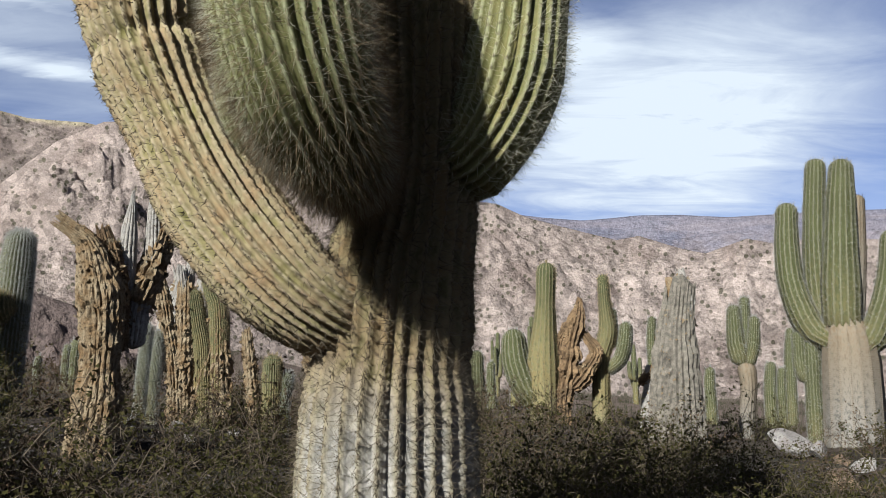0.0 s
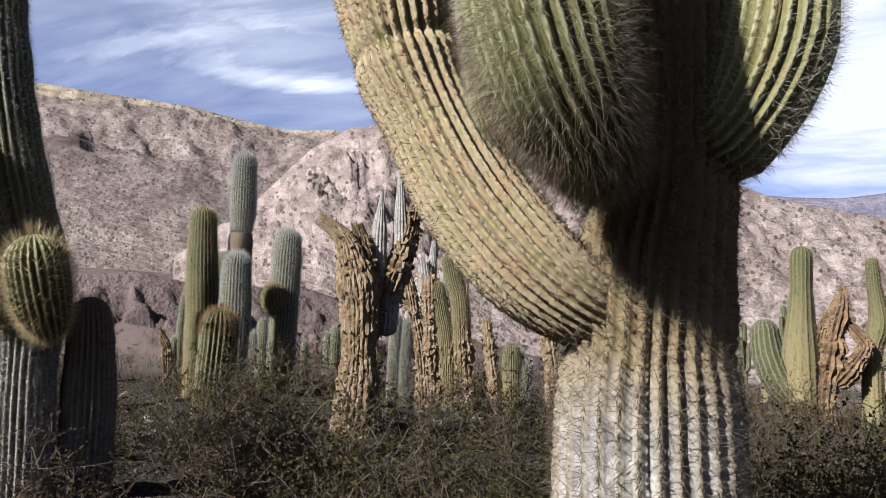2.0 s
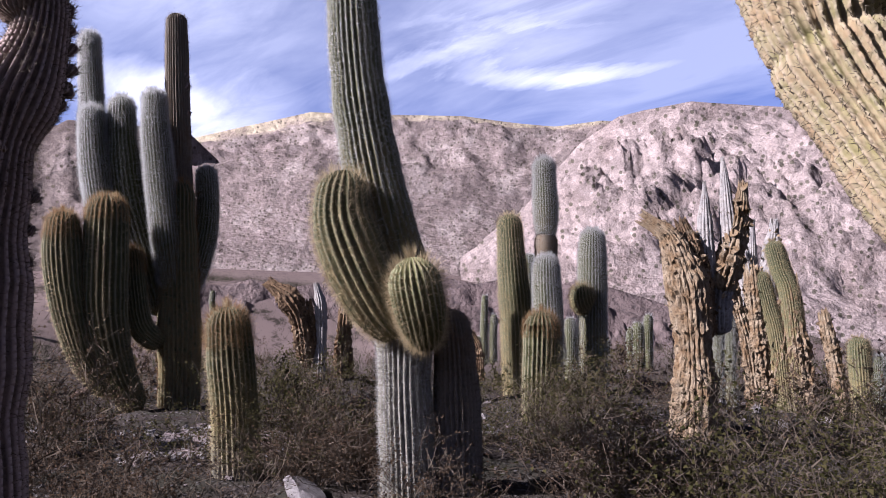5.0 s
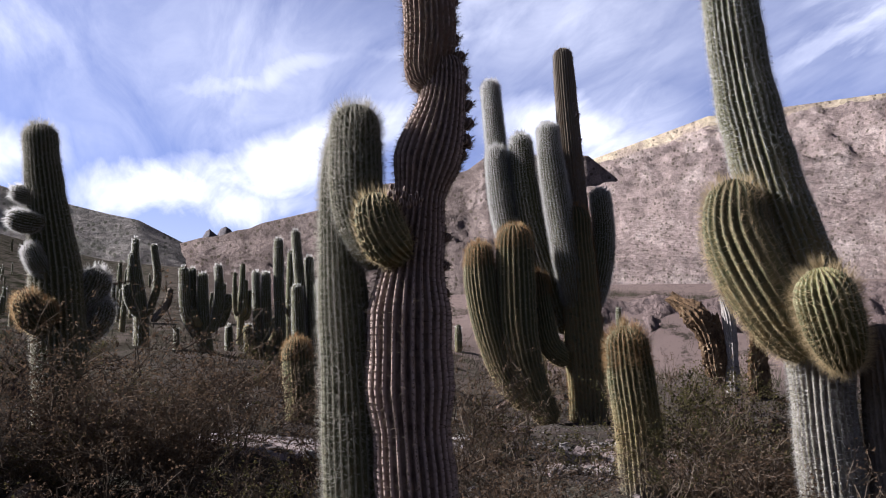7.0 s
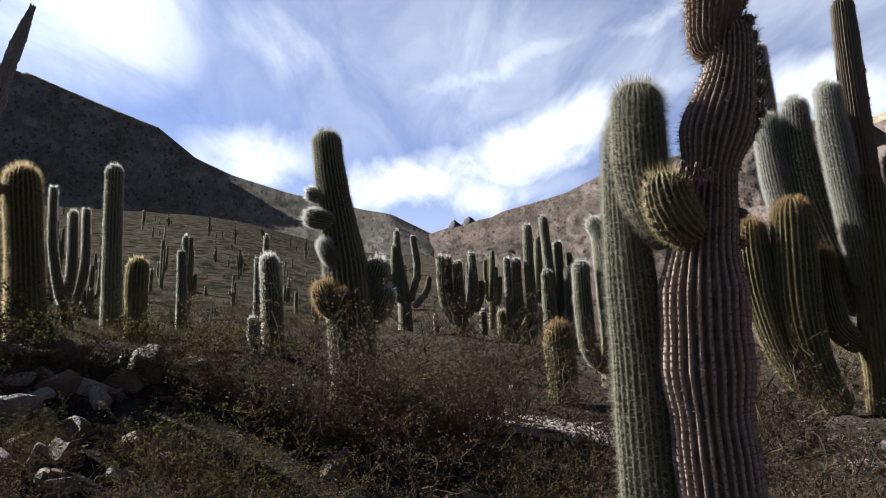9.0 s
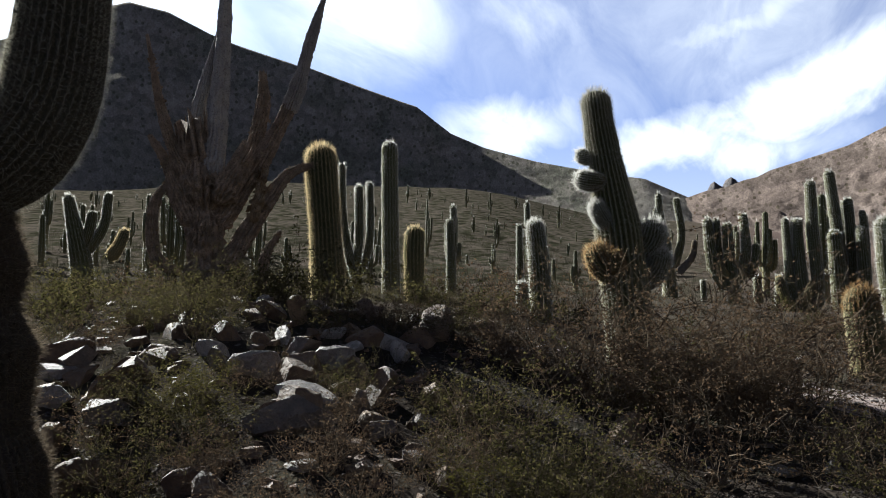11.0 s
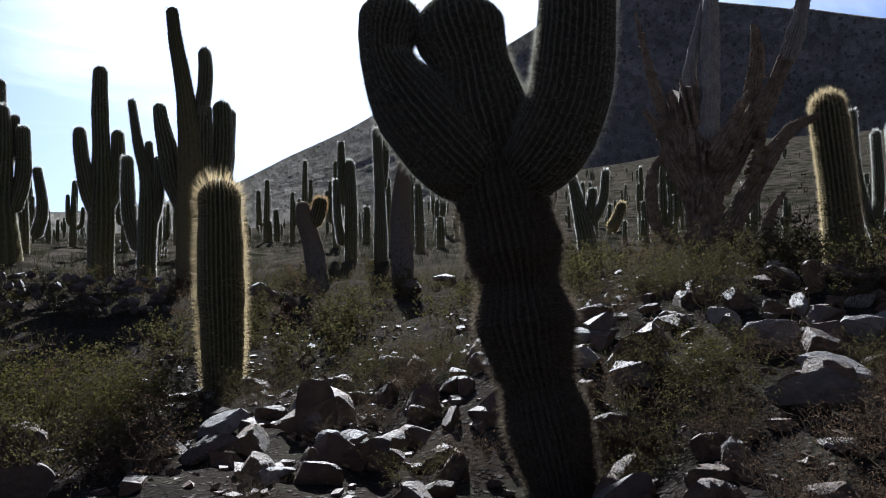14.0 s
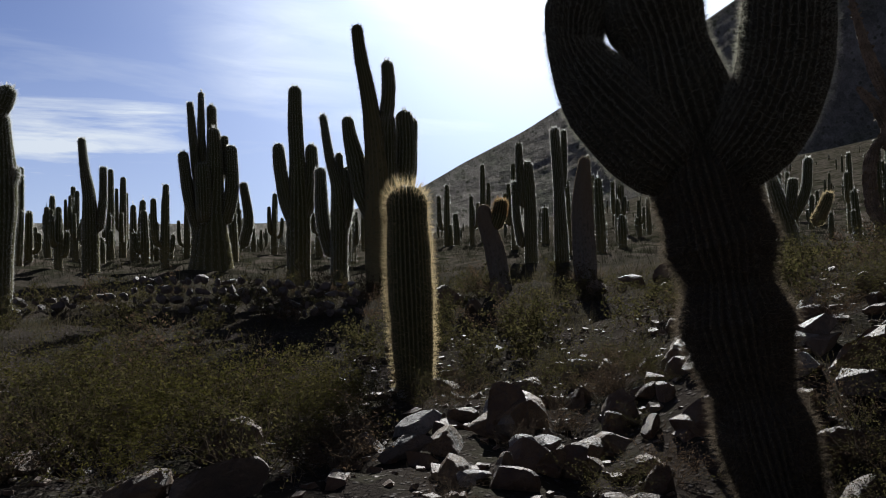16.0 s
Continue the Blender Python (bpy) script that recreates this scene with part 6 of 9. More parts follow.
cactus("cardon_cactus", (-22.68, 3.82, 1.58), 80.8, [
    ("trunk", [(0.000, 0.00, -0.728, 0.186), (-0.054, 0.00, 0.677, 0.210), (-0.148, 0.00, 2.292, 0.177)],
     dict(skin='green', spine='white', ribs=16, age=(0.35, 0.0), count=6, scatter=0.6, gap=0.0621)),
    ("arm", [(0.108, 0.30, 0.051, 0.118), (-0.029, 0.30, 1.972, 0.155), (-0.232, 0.30, 4.005, 0.132)],
     dict(skin='green', spine='white', ribs=16, age=(0.35, 0.0), count=6, scatter=0.6, gap=0.0621)),
    ("arm", [(0.257, 0.40, 0.051, 0.095), (0.285, 0.40, 1.665, 0.132), (0.213, 0.40, 3.207, 0.121)],
     dict(skin='green', spine='white', ribs=16, age=(0.35, 0.0), count=6, scatter=0.6, gap=0.0621)),
    ("arm", [(0.413, 0.00, -0.264, 0.117), (0.554, 0.00, 0.843, 0.154), (0.484, 0.00, 2.369, 0.131)],
     dict(skin='green', spine='white', ribs=16, age=(0.35, 0.0), count=6, scatter=0.6, gap=0.0621)),
    ("arm", [(0.612, 0.20, 1.013, 0.095), (0.613, 0.20, 1.987, 0.096), (0.544, 0.20, 2.836, 0.084)],
     dict(skin='green', spine='white', ribs=16, age=(0.35, 0.0), count=6, scatter=0.6, gap=0.0621)),
], "branching cardon cactus with upright arms", group="cardon cacti at the valley bottom", far=23.0, seed=61)
cactus("cardon_cactus", (-23.99, -0.65, 2.01), 92.2, [
    ("trunk", [(0.024, 0.00, -0.080, 0.229), (0.000, 0.00, 0.427, 0.222), (-0.078, 0.00, 1.426, 0.174), (-0.259, 0.00, 2.603, 0.112), (-0.290, 0.00, 3.250, 0.100)],
     dict(skin='green', spine='white', ribs=16, age=(0.35, 0.0), count=6, scatter=0.6, gap=0.0648)),
    ("arm", [(0.163, 0.00, 0.928, 0.112), (0.368, 0.00, 1.945, 0.113), (0.221, 0.00, 3.104, 0.101)],
     dict(skin='green', spine='white', ribs=16, age=(0.35, 0.0), count=6, scatter=0.6, gap=0.0648)),
    ("arm", [(-0.186, 0.00, 1.090, 0.111), (-0.350, 0.00, 1.923, 0.112), (-0.377, 0.00, 2.802, 0.087)],
     dict(skin='green', spine='white', ribs=16, age=(0.35, 0.0), count=6, scatter=0.6, gap=0.0648)),
    ("arm", [(0.264, 0.00, 0.762, 0.112), (0.667, 0.00, 1.273, 0.101), (0.757, 0.00, 1.786, 0.088)],
     dict(skin='bark', spine='dark', ribs=16, age=(0.95, 0.5), length=0.035, count=6, depth=0.3, gap=0.0648)),
    ("arm", [(-0.178, 0.00, 0.924, 0.098), (-0.417, 0.00, 1.419, 0.124), (-0.501, 0.00, 1.868, 0.099)],
     dict(skin='green', spine='white', ribs=16, age=(0.35, 0.0), count=6, scatter=0.6, gap=0.0648)),
], "cardon cactus with slender arms", group="cardon cacti at the valley bottom", far=24.0, seed=62)
cactus("cardon_cactus", (-22.97, 1.15, 1.85), 87.7, [
    ("trunk", [(0.010, 0.00, -0.080, 0.212), (0.000, 0.00, 0.066, 0.206), (-0.113, 0.00, 1.044, 0.170), (-0.192, 0.00, 2.332, 0.147)],
     dict(skin='green', spine='white', ribs=16, age=(0.35, 0.0), count=6, scatter=0.6, gap=0.0621)),
    ("arm", [(-0.245, 0.00, 0.391, 0.145), (-0.586, 0.00, 1.203, 0.169), (-0.714, 0.00, 2.484, 0.134)],
     dict(skin='green', spine='white', ribs=16, age=(0.35, 0.0), count=6, scatter=0.6, gap=0.0621)),
    ("arm", [(-0.350, 0.20, 1.054, 0.098), (-0.454, 0.20, 1.714, 0.123), (-0.468, 0.20, 2.482, 0.098)],
     dict(skin='green', spine='white', ribs=16, age=(0.35, 0.0), count=6, scatter=0.6, gap=0.0621)),
    ("arm", [(0.139, 0.00, 0.554, 0.134), (0.310, 0.00, 1.544, 0.135), (0.244, 0.00, 2.579, 0.111)],
     dict(skin='green', spine='white', ribs=16, age=(0.35, 0.0), count=6, scatter=0.6, gap=0.0621)),
    ("arm", [(0.370, 0.00, 0.719, 0.098), (0.544, 0.00, 1.215, 0.110), (0.560, 0.00, 1.715, 0.098)],
     dict(skin='green', spine='white', ribs=16, age=(0.35, 0.0), count=6, scatter=0.6, gap=0.0621)),
    ("arm", [(-0.178, -0.20, 0.708, 0.096), (-0.343, -0.20, 0.998, 0.096), (-0.382, -0.20, 1.224, 0.096)],
     dict(skin='green', spine='straw', ribs=16, age=(0.6, 0.1), gap=0.0621, count=6, length=0.06, tip=1.6, scatter=0.3)),
], "branching cardon cactus with short arms", group="cardon cacti at the valley bottom", far=23.0, seed=63)
cactus("cardon_cactus", (-24.00, 0.35, 1.97), 89.8, [
    ("trunk", [(0.000, 0.00, -0.199, 0.087), (-0.017, 0.00, 0.220, 0.087), (-0.035, 0.00, 0.640, 0.070)],
     dict(skin='green', spine='white', ribs=16, age=(0.35, 0.0), count=6, scatter=0.6, gap=0.0648)),
], "slender green cardon cactus column", group="cardon cacti at the valley bottom", far=24.0, seed=64)
cactus("cardon_cactus", (-23.93, 1.85, 1.86), 86.1, [
    ("trunk", [(0.000, 0.00, -0.098, 0.127), (-0.015, 0.00, 0.371, 0.127), (-0.030, 0.00, 0.844, 0.102)],
     dict(skin='green', spine='white', ribs=16, age=(0.35, 0.0), count=6, scatter=0.6, gap=0.0648)),
], "slender green cardon cactus column", group="cardon cacti at the valley bottom", far=24.0, seed=65)
cactus("cardon_cactus", (-23.88, 2.43, 1.76), 84.7, [
    ("trunk", [(0.001, 0.00, -0.080, 0.132), (0.000, 0.00, -0.006, 0.128), (-0.014, 0.00, 0.484, 0.129), (-0.028, 0.00, 0.977, 0.103)],
     dict(skin='green', spine='white', ribs=16, age=(0.35, 0.0), count=6, scatter=0.6, gap=0.0648)),
], "slender green cardon cactus column", group="cardon cacti at the valley bottom", far=24.0, seed=66)
cactus("cardon_cactus", (-23.85, 2.67, 1.72), 84.1, [
    ("trunk", [(0.010, 0.00, -0.080, 0.106), (0.000, 0.00, 0.549, 0.103), (-0.028, 0.00, 1.593, 0.104), (-0.056, 0.00, 2.651, 0.084)],
     dict(skin='green', spine='white', ribs=16, age=(0.35, 0.0), count=6, scatter=0.6, gap=0.0648)),
], "slender green cardon cactus column", group="cardon cacti at the valley bottom", far=24.0, seed=67)
cactus("cardon_cactus", (-23.82, 2.93, 1.68), 83.5, [
    ("trunk", [(0.007, 0.00, -0.080, 0.172), (0.000, 0.00, 0.414, 0.168), (-0.028, 0.00, 1.546, 0.169), (-0.057, 0.00, 2.695, 0.136)],
     dict(skin='green', spine='white', ribs=16, age=(0.35, 0.0), count=6, scatter=0.6, gap=0.0648)),
], "slender green cardon cactus column", group="cardon cacti at the valley bottom", far=24.0, seed=68)
cactus("cardon_cactus", (-23.63, 4.19, 1.58), 80.4, [
    ("trunk", [(0.008, 0.00, -0.080, 0.161), (0.000, 0.00, 0.685, 0.157), (-0.022, 0.00, 1.966, 0.158), (-0.044, 0.00, 3.267, 0.127)],
     dict(skin='green', spine='white', ribs=16, age=(0.35, 0.0), count=6, scatter=0.6, gap=0.0648)),
], "slender green cardon cactus column", group="cardon cacti at the valley bottom", far=24.0, seed=69)
cactus("cardon_cactus", (-23.55, 4.62, 1.54), 79.3, [
    ("trunk", [(0.007, 0.00, -0.080, 0.121), (0.000, 0.00, 0.716, 0.118), (-0.015, 0.00, 1.777, 0.118), (-0.030, 0.00, 2.854, 0.095)],
     dict(skin='green', spine='white', ribs=16, age=(0.35, 0.0), count=6, scatter=0.6, gap=0.0648)),
], "slender green cardon cactus column", group="cardon cacti at the valley bottom", far=24.0, seed=70)
cactus("cardon_cactus", (-9.17, -0.84, 0.85), 93.7, [
    ("trunk", [(0.027, 0.00, -0.080, 0.274), (0.000, 0.00, 0.401, 0.266), (-0.063, 0.00, 1.067, 0.269), (-0.133, 0.00, 1.675, 0.243), (-0.224, 0.00, 2.223, 0.204), (-0.323, 0.00, 2.779, 0.178), (-0.389, 0.00, 3.300, 0.166)],
     dict(skin='green', spine='hair', ribs=20, age=(0.4, 0), count=7, scatter=0.6, gap=0.03, length=0.06)),
    ("arm", [(-0.294, 0.00, 2.431, 0.068), (-0.465, 0.00, 2.502, 0.096), (-0.616, 0.00, 2.531, 0.075)],
     dict(skin='green', spine='white', ribs=20, age=(0.35, 0.0), count=8, scatter=0.6)),
    ("arm", [(-0.221, -0.10, 2.171, 0.081), (-0.421, -0.15, 2.184, 0.121), (-0.610, -0.15, 2.232, 0.101)],
     dict(skin='green', spine='white', ribs=20, age=(0.35, 0.0), count=8, scatter=0.6)),
    ("arm", [(-0.164, -0.10, 1.596, 0.080), (-0.297, -0.15, 1.758, 0.113), (-0.386, -0.15, 1.960, 0.087)],
     dict(skin='hairy', spine='white', ribs=22, age=(0.4, 0.0), gap=0.024, count=10, length=0.055, scatter=0.8)),
    ("arm", [(-0.115, -0.10, 1.062, 0.093), (-0.278, -0.20, 1.187, 0.158), (-0.393, -0.20, 1.451, 0.132)],
     dict(skin='green', spine='straw', ribs=18, age=(0.4, 0.0), gap=0.035, count=9, length=0.055, tip=1.3, crown='orange')),
    ("arm", [(-0.080, -0.30, 1.117, 0.065), (-0.145, -0.34, 1.211, 0.097), (-0.178, -0.34, 1.361, 0.078)],
     dict(skin='green', spine='straw', ribs=18, age=(0.4, 0.0), gap=0.035, count=9, length=0.055, tip=1.3, crown='orange')),
    ("arm", [(0.017, 0.10, 1.277, 0.095), (0.219, 0.10, 1.482, 0.163), (0.286, 0.10, 1.756, 0.136)],
     dict(skin='green', spine='white', ribs=20, age=(0.35, 0.0), count=8, scatter=0.6)),
    ("arm", [(0.052, 0.10, 0.937, 0.095), (0.287, 0.10, 1.143, 0.149), (0.374, 0.10, 1.415, 0.122)],
     dict(skin='green', spine='white', ribs=20, age=(0.35, 0.0), count=8, scatter=0.6)),
], "leaning cardon cactus with round buds and orange tufts", far=9.2, seed=71)
cactus("cardon_cactus", (-9.44, -4.83, 1.60), 116.7, [
    ("trunk", [(0.010, 0.00, -0.080, 0.229), (0.000, 0.00, 0.156, 0.222), (-0.051, 0.00, 0.897, 0.208), (-0.114, 0.00, 1.571, 0.202), (-0.167, 0.00, 2.160, 0.188)],
     dict(skin='green', spine='straw', ribs=18, age=(0.4, 0.0), gap=0.026, count=9, length=0.065, tip=1.6, scatter=0.6)),
], "single cardon cactus column with golden spines", group="cardon cacti above the stone bank", far=10.6, seed=72)
cactus("cardon_cactus", (-15.54, -6.39, 1.82), 112.0, [
    ("trunk", [(0.012, 0.00, -0.080, 0.201), (0.000, 0.00, 0.500, 0.195), (-0.045, 0.00, 1.853, 0.185), (-0.087, 0.00, 3.479, 0.174)],
     dict(skin='hairy', spine='white', ribs=16, age=(0.4, 0.0), gap=0.045360000000000004, count=6, length=0.055, scatter=0.8)),
], "slim cardon cactus column with white spines", group="cardon cacti above the stone bank", far=16.8, seed=73)
cactus("cardon_cactus", (-13.10, -4.94, 1.68), 110.1, [
    ("trunk", [(0.009, 0.00, -0.080, 0.178), (0.000, 0.00, 0.407, 0.173), (-0.016, 0.00, 0.918, 0.184), (0.000, 0.00, 1.392, 0.154)],
     dict(skin='green', spine='straw', ribs=16, age=(0.6, 0.1), gap=0.0378, count=6, length=0.06, tip=1.6, scatter=0.3)),
], "short cardon cactus with a golden crown", group="cardon cacti above the stone bank", far=14.0, seed=74)
cactus("cardon_cactus", (-12.69, -5.92, 1.76), 114.7, [
    ("trunk", [(0.067, 0.00, -0.080, 0.093), (0.000, 0.00, 0.304, 0.090), (-0.144, 0.00, 0.801, 0.080), (-0.267, 0.00, 1.501, 0.070), (-0.304, 0.00, 2.445, 0.061)],
     dict(skin='green', spine='white', ribs=16, age=(0.35, 0.0), count=6, scatter=0.6, gap=0.0378)),
    ("arm", [(-0.007, 0.00, 0.504, 0.070), (0.038, 0.00, 1.110, 0.080), (0.013, 0.00, 2.056, 0.071)],
     dict(skin='green', spine='white', ribs=16, age=(0.35, 0.0), count=6, scatter=0.6, gap=0.0378)),
    ("arm", [(0.138, 0.00, 0.509, 0.060), (0.233, 0.00, 1.118, 0.071), (0.207, 0.00, 2.119, 0.061)],
     dict(skin='green', spine='white', ribs=16, age=(0.35, 0.0), count=6, scatter=0.6, gap=0.0378)),
], "thin dark cardon cactus with three stems", group="cardon cacti above the stone bank", far=14.0, seed=75)
cactus("cardon_cactus", (-12.75, -2.53, 1.41), 100.3, [
    ("trunk", [(0.013, 0.00, -0.080, 0.188), (0.000, 0.00, 0.286, 0.182), (-0.039, 0.00, 0.959, 0.174), (-0.118, 0.00, 1.677, 0.145)],
     dict(skin='green', spine='white', ribs=16, age=(0.35, 0.0), count=6, scatter=0.6, gap=0.0351)),
    ("arm", [(-0.233, -0.20, 0.091, 0.085), (-0.303, -0.20, 0.325, 0.104), (-0.318, -0.20, 0.627, 0.085)],
     dict(skin='hairy', spine='white', ribs=16, age=(0.4, 0.0), gap=0.0351, count=6, length=0.055, scatter=0.8)),
], "cardon cactus column beside a small pale one", group="cardon cacti above the stone bank", far=13.0, seed=76)
cactus("cardon_cactus", (-17.14, -5.50, 1.90), 107.3, [
    ("trunk", [(0.009, 0.00, -0.080, 0.123), (0.000, 0.00, 0.521, 0.120), (-0.017, 0.00, 1.189, 0.107), (-0.048, 0.00, 1.835, 0.094)],
     dict(skin='hairy', spine='white', ribs=16, age=(0.4, 0.0), gap=0.048600000000000004, count=6, length=0.055, scatter=0.8)),
    ("arm", [(0.015, 0.10, 1.470, 0.067), (0.033, 0.10, 1.809, 0.067), (0.024, 0.10, 2.177, 0.068)],
     dict(skin='hairy', spine='white', ribs=16, age=(0.4, 0.0), gap=0.048600000000000004, count=6, length=0.055, scatter=0.8)),
], "slim cardon cactus with a white outline of spines", group="cardon cacti above the stone bank", far=18.0, seed=77)
cactus("cardon_cactus", (-19.52, -4.34, 1.96), 102.0, [
    ("trunk", [(0.004, 0.00, -0.080, 0.108), (0.000, 0.00, 0.303, 0.105), (-0.016, 0.00, 1.203, 0.090), (-0.028, 0.00, 1.898, 0.075)],
     dict(skin='green', spine='white', ribs=16, age=(0.35, 0.0), count=6, scatter=0.6, gap=0.054000000000000006)),
    ("arm", [(0.144, 0.00, 1.508, 0.060), (0.182, 0.00, 1.963, 0.075), (0.173, 0.00, 2.481, 0.060)],
     dict(skin='green', spine='white', ribs=16, age=(0.35, 0.0), count=6, scatter=0.6, gap=0.054000000000000006)),
], "slim dark green cardon cactus", group="cardon cacti above the stone bank", far=20.0, seed=78)
# seen against the sun; its shaded side is painted through the dark skin
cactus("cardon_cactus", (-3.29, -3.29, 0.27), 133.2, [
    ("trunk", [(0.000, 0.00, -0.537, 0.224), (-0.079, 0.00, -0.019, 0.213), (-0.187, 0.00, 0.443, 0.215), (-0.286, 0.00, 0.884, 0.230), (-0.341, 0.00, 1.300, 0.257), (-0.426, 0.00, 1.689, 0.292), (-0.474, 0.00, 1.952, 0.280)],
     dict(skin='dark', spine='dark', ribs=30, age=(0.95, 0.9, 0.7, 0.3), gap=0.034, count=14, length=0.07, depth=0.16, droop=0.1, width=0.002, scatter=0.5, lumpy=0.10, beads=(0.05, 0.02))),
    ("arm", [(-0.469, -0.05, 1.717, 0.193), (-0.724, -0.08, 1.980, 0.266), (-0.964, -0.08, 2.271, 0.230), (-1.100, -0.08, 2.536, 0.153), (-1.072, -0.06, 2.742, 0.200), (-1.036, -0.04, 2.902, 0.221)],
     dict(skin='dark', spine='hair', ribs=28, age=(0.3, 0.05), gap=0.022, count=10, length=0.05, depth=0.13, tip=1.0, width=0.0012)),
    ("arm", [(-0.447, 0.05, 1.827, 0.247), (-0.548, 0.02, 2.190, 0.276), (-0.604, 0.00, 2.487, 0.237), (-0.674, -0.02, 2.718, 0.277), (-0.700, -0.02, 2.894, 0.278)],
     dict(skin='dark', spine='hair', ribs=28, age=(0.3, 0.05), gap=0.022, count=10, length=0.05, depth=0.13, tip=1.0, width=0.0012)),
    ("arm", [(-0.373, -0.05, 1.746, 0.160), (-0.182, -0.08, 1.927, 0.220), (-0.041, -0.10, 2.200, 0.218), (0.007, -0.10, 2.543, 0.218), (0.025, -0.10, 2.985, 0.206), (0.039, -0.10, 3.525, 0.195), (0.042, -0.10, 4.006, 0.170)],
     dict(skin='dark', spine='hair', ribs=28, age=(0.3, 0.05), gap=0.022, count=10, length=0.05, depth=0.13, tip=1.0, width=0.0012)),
], "backlit cardon cactus with three thick arms, shade painted into its dark skin", far=4.7, seed=79)
cactus("cardon_cactus", (-2.89, -8.10, 0.55), 160.8, [
    ("trunk", [(0.000, 0.00, -0.286, 0.204), (-0.011, 0.00, 0.252, 0.229), (-0.035, 0.00, 0.974, 0.247), (-0.047, 0.00, 1.517, 0.242), (-0.063, 0.00, 2.002, 0.218)],
     dict(skin='green', spine='straw', ribs=24, age=(0.3, 0), gap=0.036, count=6, length=0.09, tip=1.9, scatter=0.1, spread=0.5)),
], "single barrel-like cardon column with glowing golden spines", far=8.6, seed=80)
cactus("cardon_cactus", (-5.05, -16.75, 1.26), 163.5, [
    ("trunk", [(0.000, 0.00, -0.432, 0.273), (0.031, 0.00, 1.062, 0.324), (0.041, 0.00, 2.315, 0.325), (-0.019, 0.00, 3.444, 0.251), (-0.163, 0.00, 4.570, 0.188), (-0.328, 0.00, 5.441, 0.150), (-0.420, 0.00, 6.216, 0.138)],
     dict(skin='green', spine='dark', ribs=16, age=(0.7, 0.15), gap=0.04725, count=6)),
    ("arm", [(0.057, 0.00, 3.070, 0.176), (0.227, 0.00, 3.966, 0.176), (0.304, 0.00, 4.736, 0.164), (0.273, 0.00, 5.384, 0.139)],
     dict(skin='green', spine='white', ribs=16, age=(0.35, 0.0), count=6, scatter=0.6, gap=0.04725)),
    ("arm", [(0.250, 0.00, 1.819, 0.201), (0.273, 0.00, 3.082, 0.201), (0.262, 0.00, 4.147, 0.177)],
     dict(skin='green', spine='white', ribs=16, age=(0.35, 0.0), count=6, scatter=0.6, gap=0.04725)),
    ("arm", [(0.317, 0.20, 1.585, 0.178), (0.614, 0.20, 2.490, 0.230), (0.692, 0.20, 3.396, 0.218), (0.659, 0.20, 4.260, 0.193)],
     dict(skin='green', spine='white', ribs=16, age=(0.35, 0.0), count=6, scatter=0.6, gap=0.04725)),
    ("arm", [(0.379, 0.40, 1.860, 0.154), (0.745, 0.40, 2.652, 0.169), (0.826, 0.40, 3.439, 0.143), (0.857, 0.40, 4.124, 0.130)],
     dict(skin='green', spine='white', ribs=16, age=(0.35, 0.0), count=6, scatter=0.6, gap=0.04725)),
    ("arm", [(-0.047, 0.30, 1.583, 0.178), (-0.357, 0.30, 2.336, 0.215), (-0.485, 0.30, 3.092, 0.215), (-0.611, 0.30, 3.656, 0.164), (-0.677, 0.30, 4.134, 0.139)],
     dict(skin='green', spine='white', ribs=16, age=(0.35, 0.0), count=6, scatter=0.6, gap=0.04725)),
], "very tall branching cardon cactus on the skyline", group="tall cardon cacti along the skyline", far=17.5, seed=81)
cactus("cardon_cactus", (-4.32, -17.47, 1.26), 166.4, [
    ("trunk", [(-0.006, 0.00, -0.080, 0.208), (0.000, 0.00, 0.746, 0.202), (0.012, 0.00, 1.694, 0.202), (-0.022, 0.00, 2.454, 0.152), (-0.197, 0.00, 3.205, 0.114), (-0.352, 0.00, 4.222, 0.088)],
     dict(skin='green', spine='white', ribs=16, age=(0.35, 0.0), count=6, scatter=0.6, gap=0.048600000000000004)),
    ("arm", [(0.008, 0.00, 1.947, 0.114), (0.060, 0.00, 2.585, 0.101), (0.015, 0.00, 3.308, 0.089)],
     dict(skin='green', spine='white', ribs=16, age=(0.35, 0.0), count=6, scatter=0.6, gap=0.048600000000000004)),
    ("arm", [(0.076, 0.00, 1.316, 0.126), (0.221, 0.00, 2.083, 0.140), (0.210, 0.00, 2.976, 0.114)],
     dict(skin='green', spine='white', ribs=16, age=(0.35, 0.0), count=6, scatter=0.6, gap=0.048600000000000004)),
    ("arm", [(-0.156, 0.20, 0.814, 0.153), (-0.369, 0.20, 1.699, 0.165), (-0.422, 0.20, 2.995, 0.127)],
     dict(skin='green', spine='white', ribs=16, age=(0.35, 0.0), count=6, scatter=0.6, gap=0.048600000000000004)),
], "branching cardon cactus with thin uneven arms", group="tall cardon cacti along the skyline", far=18.0, seed=82)
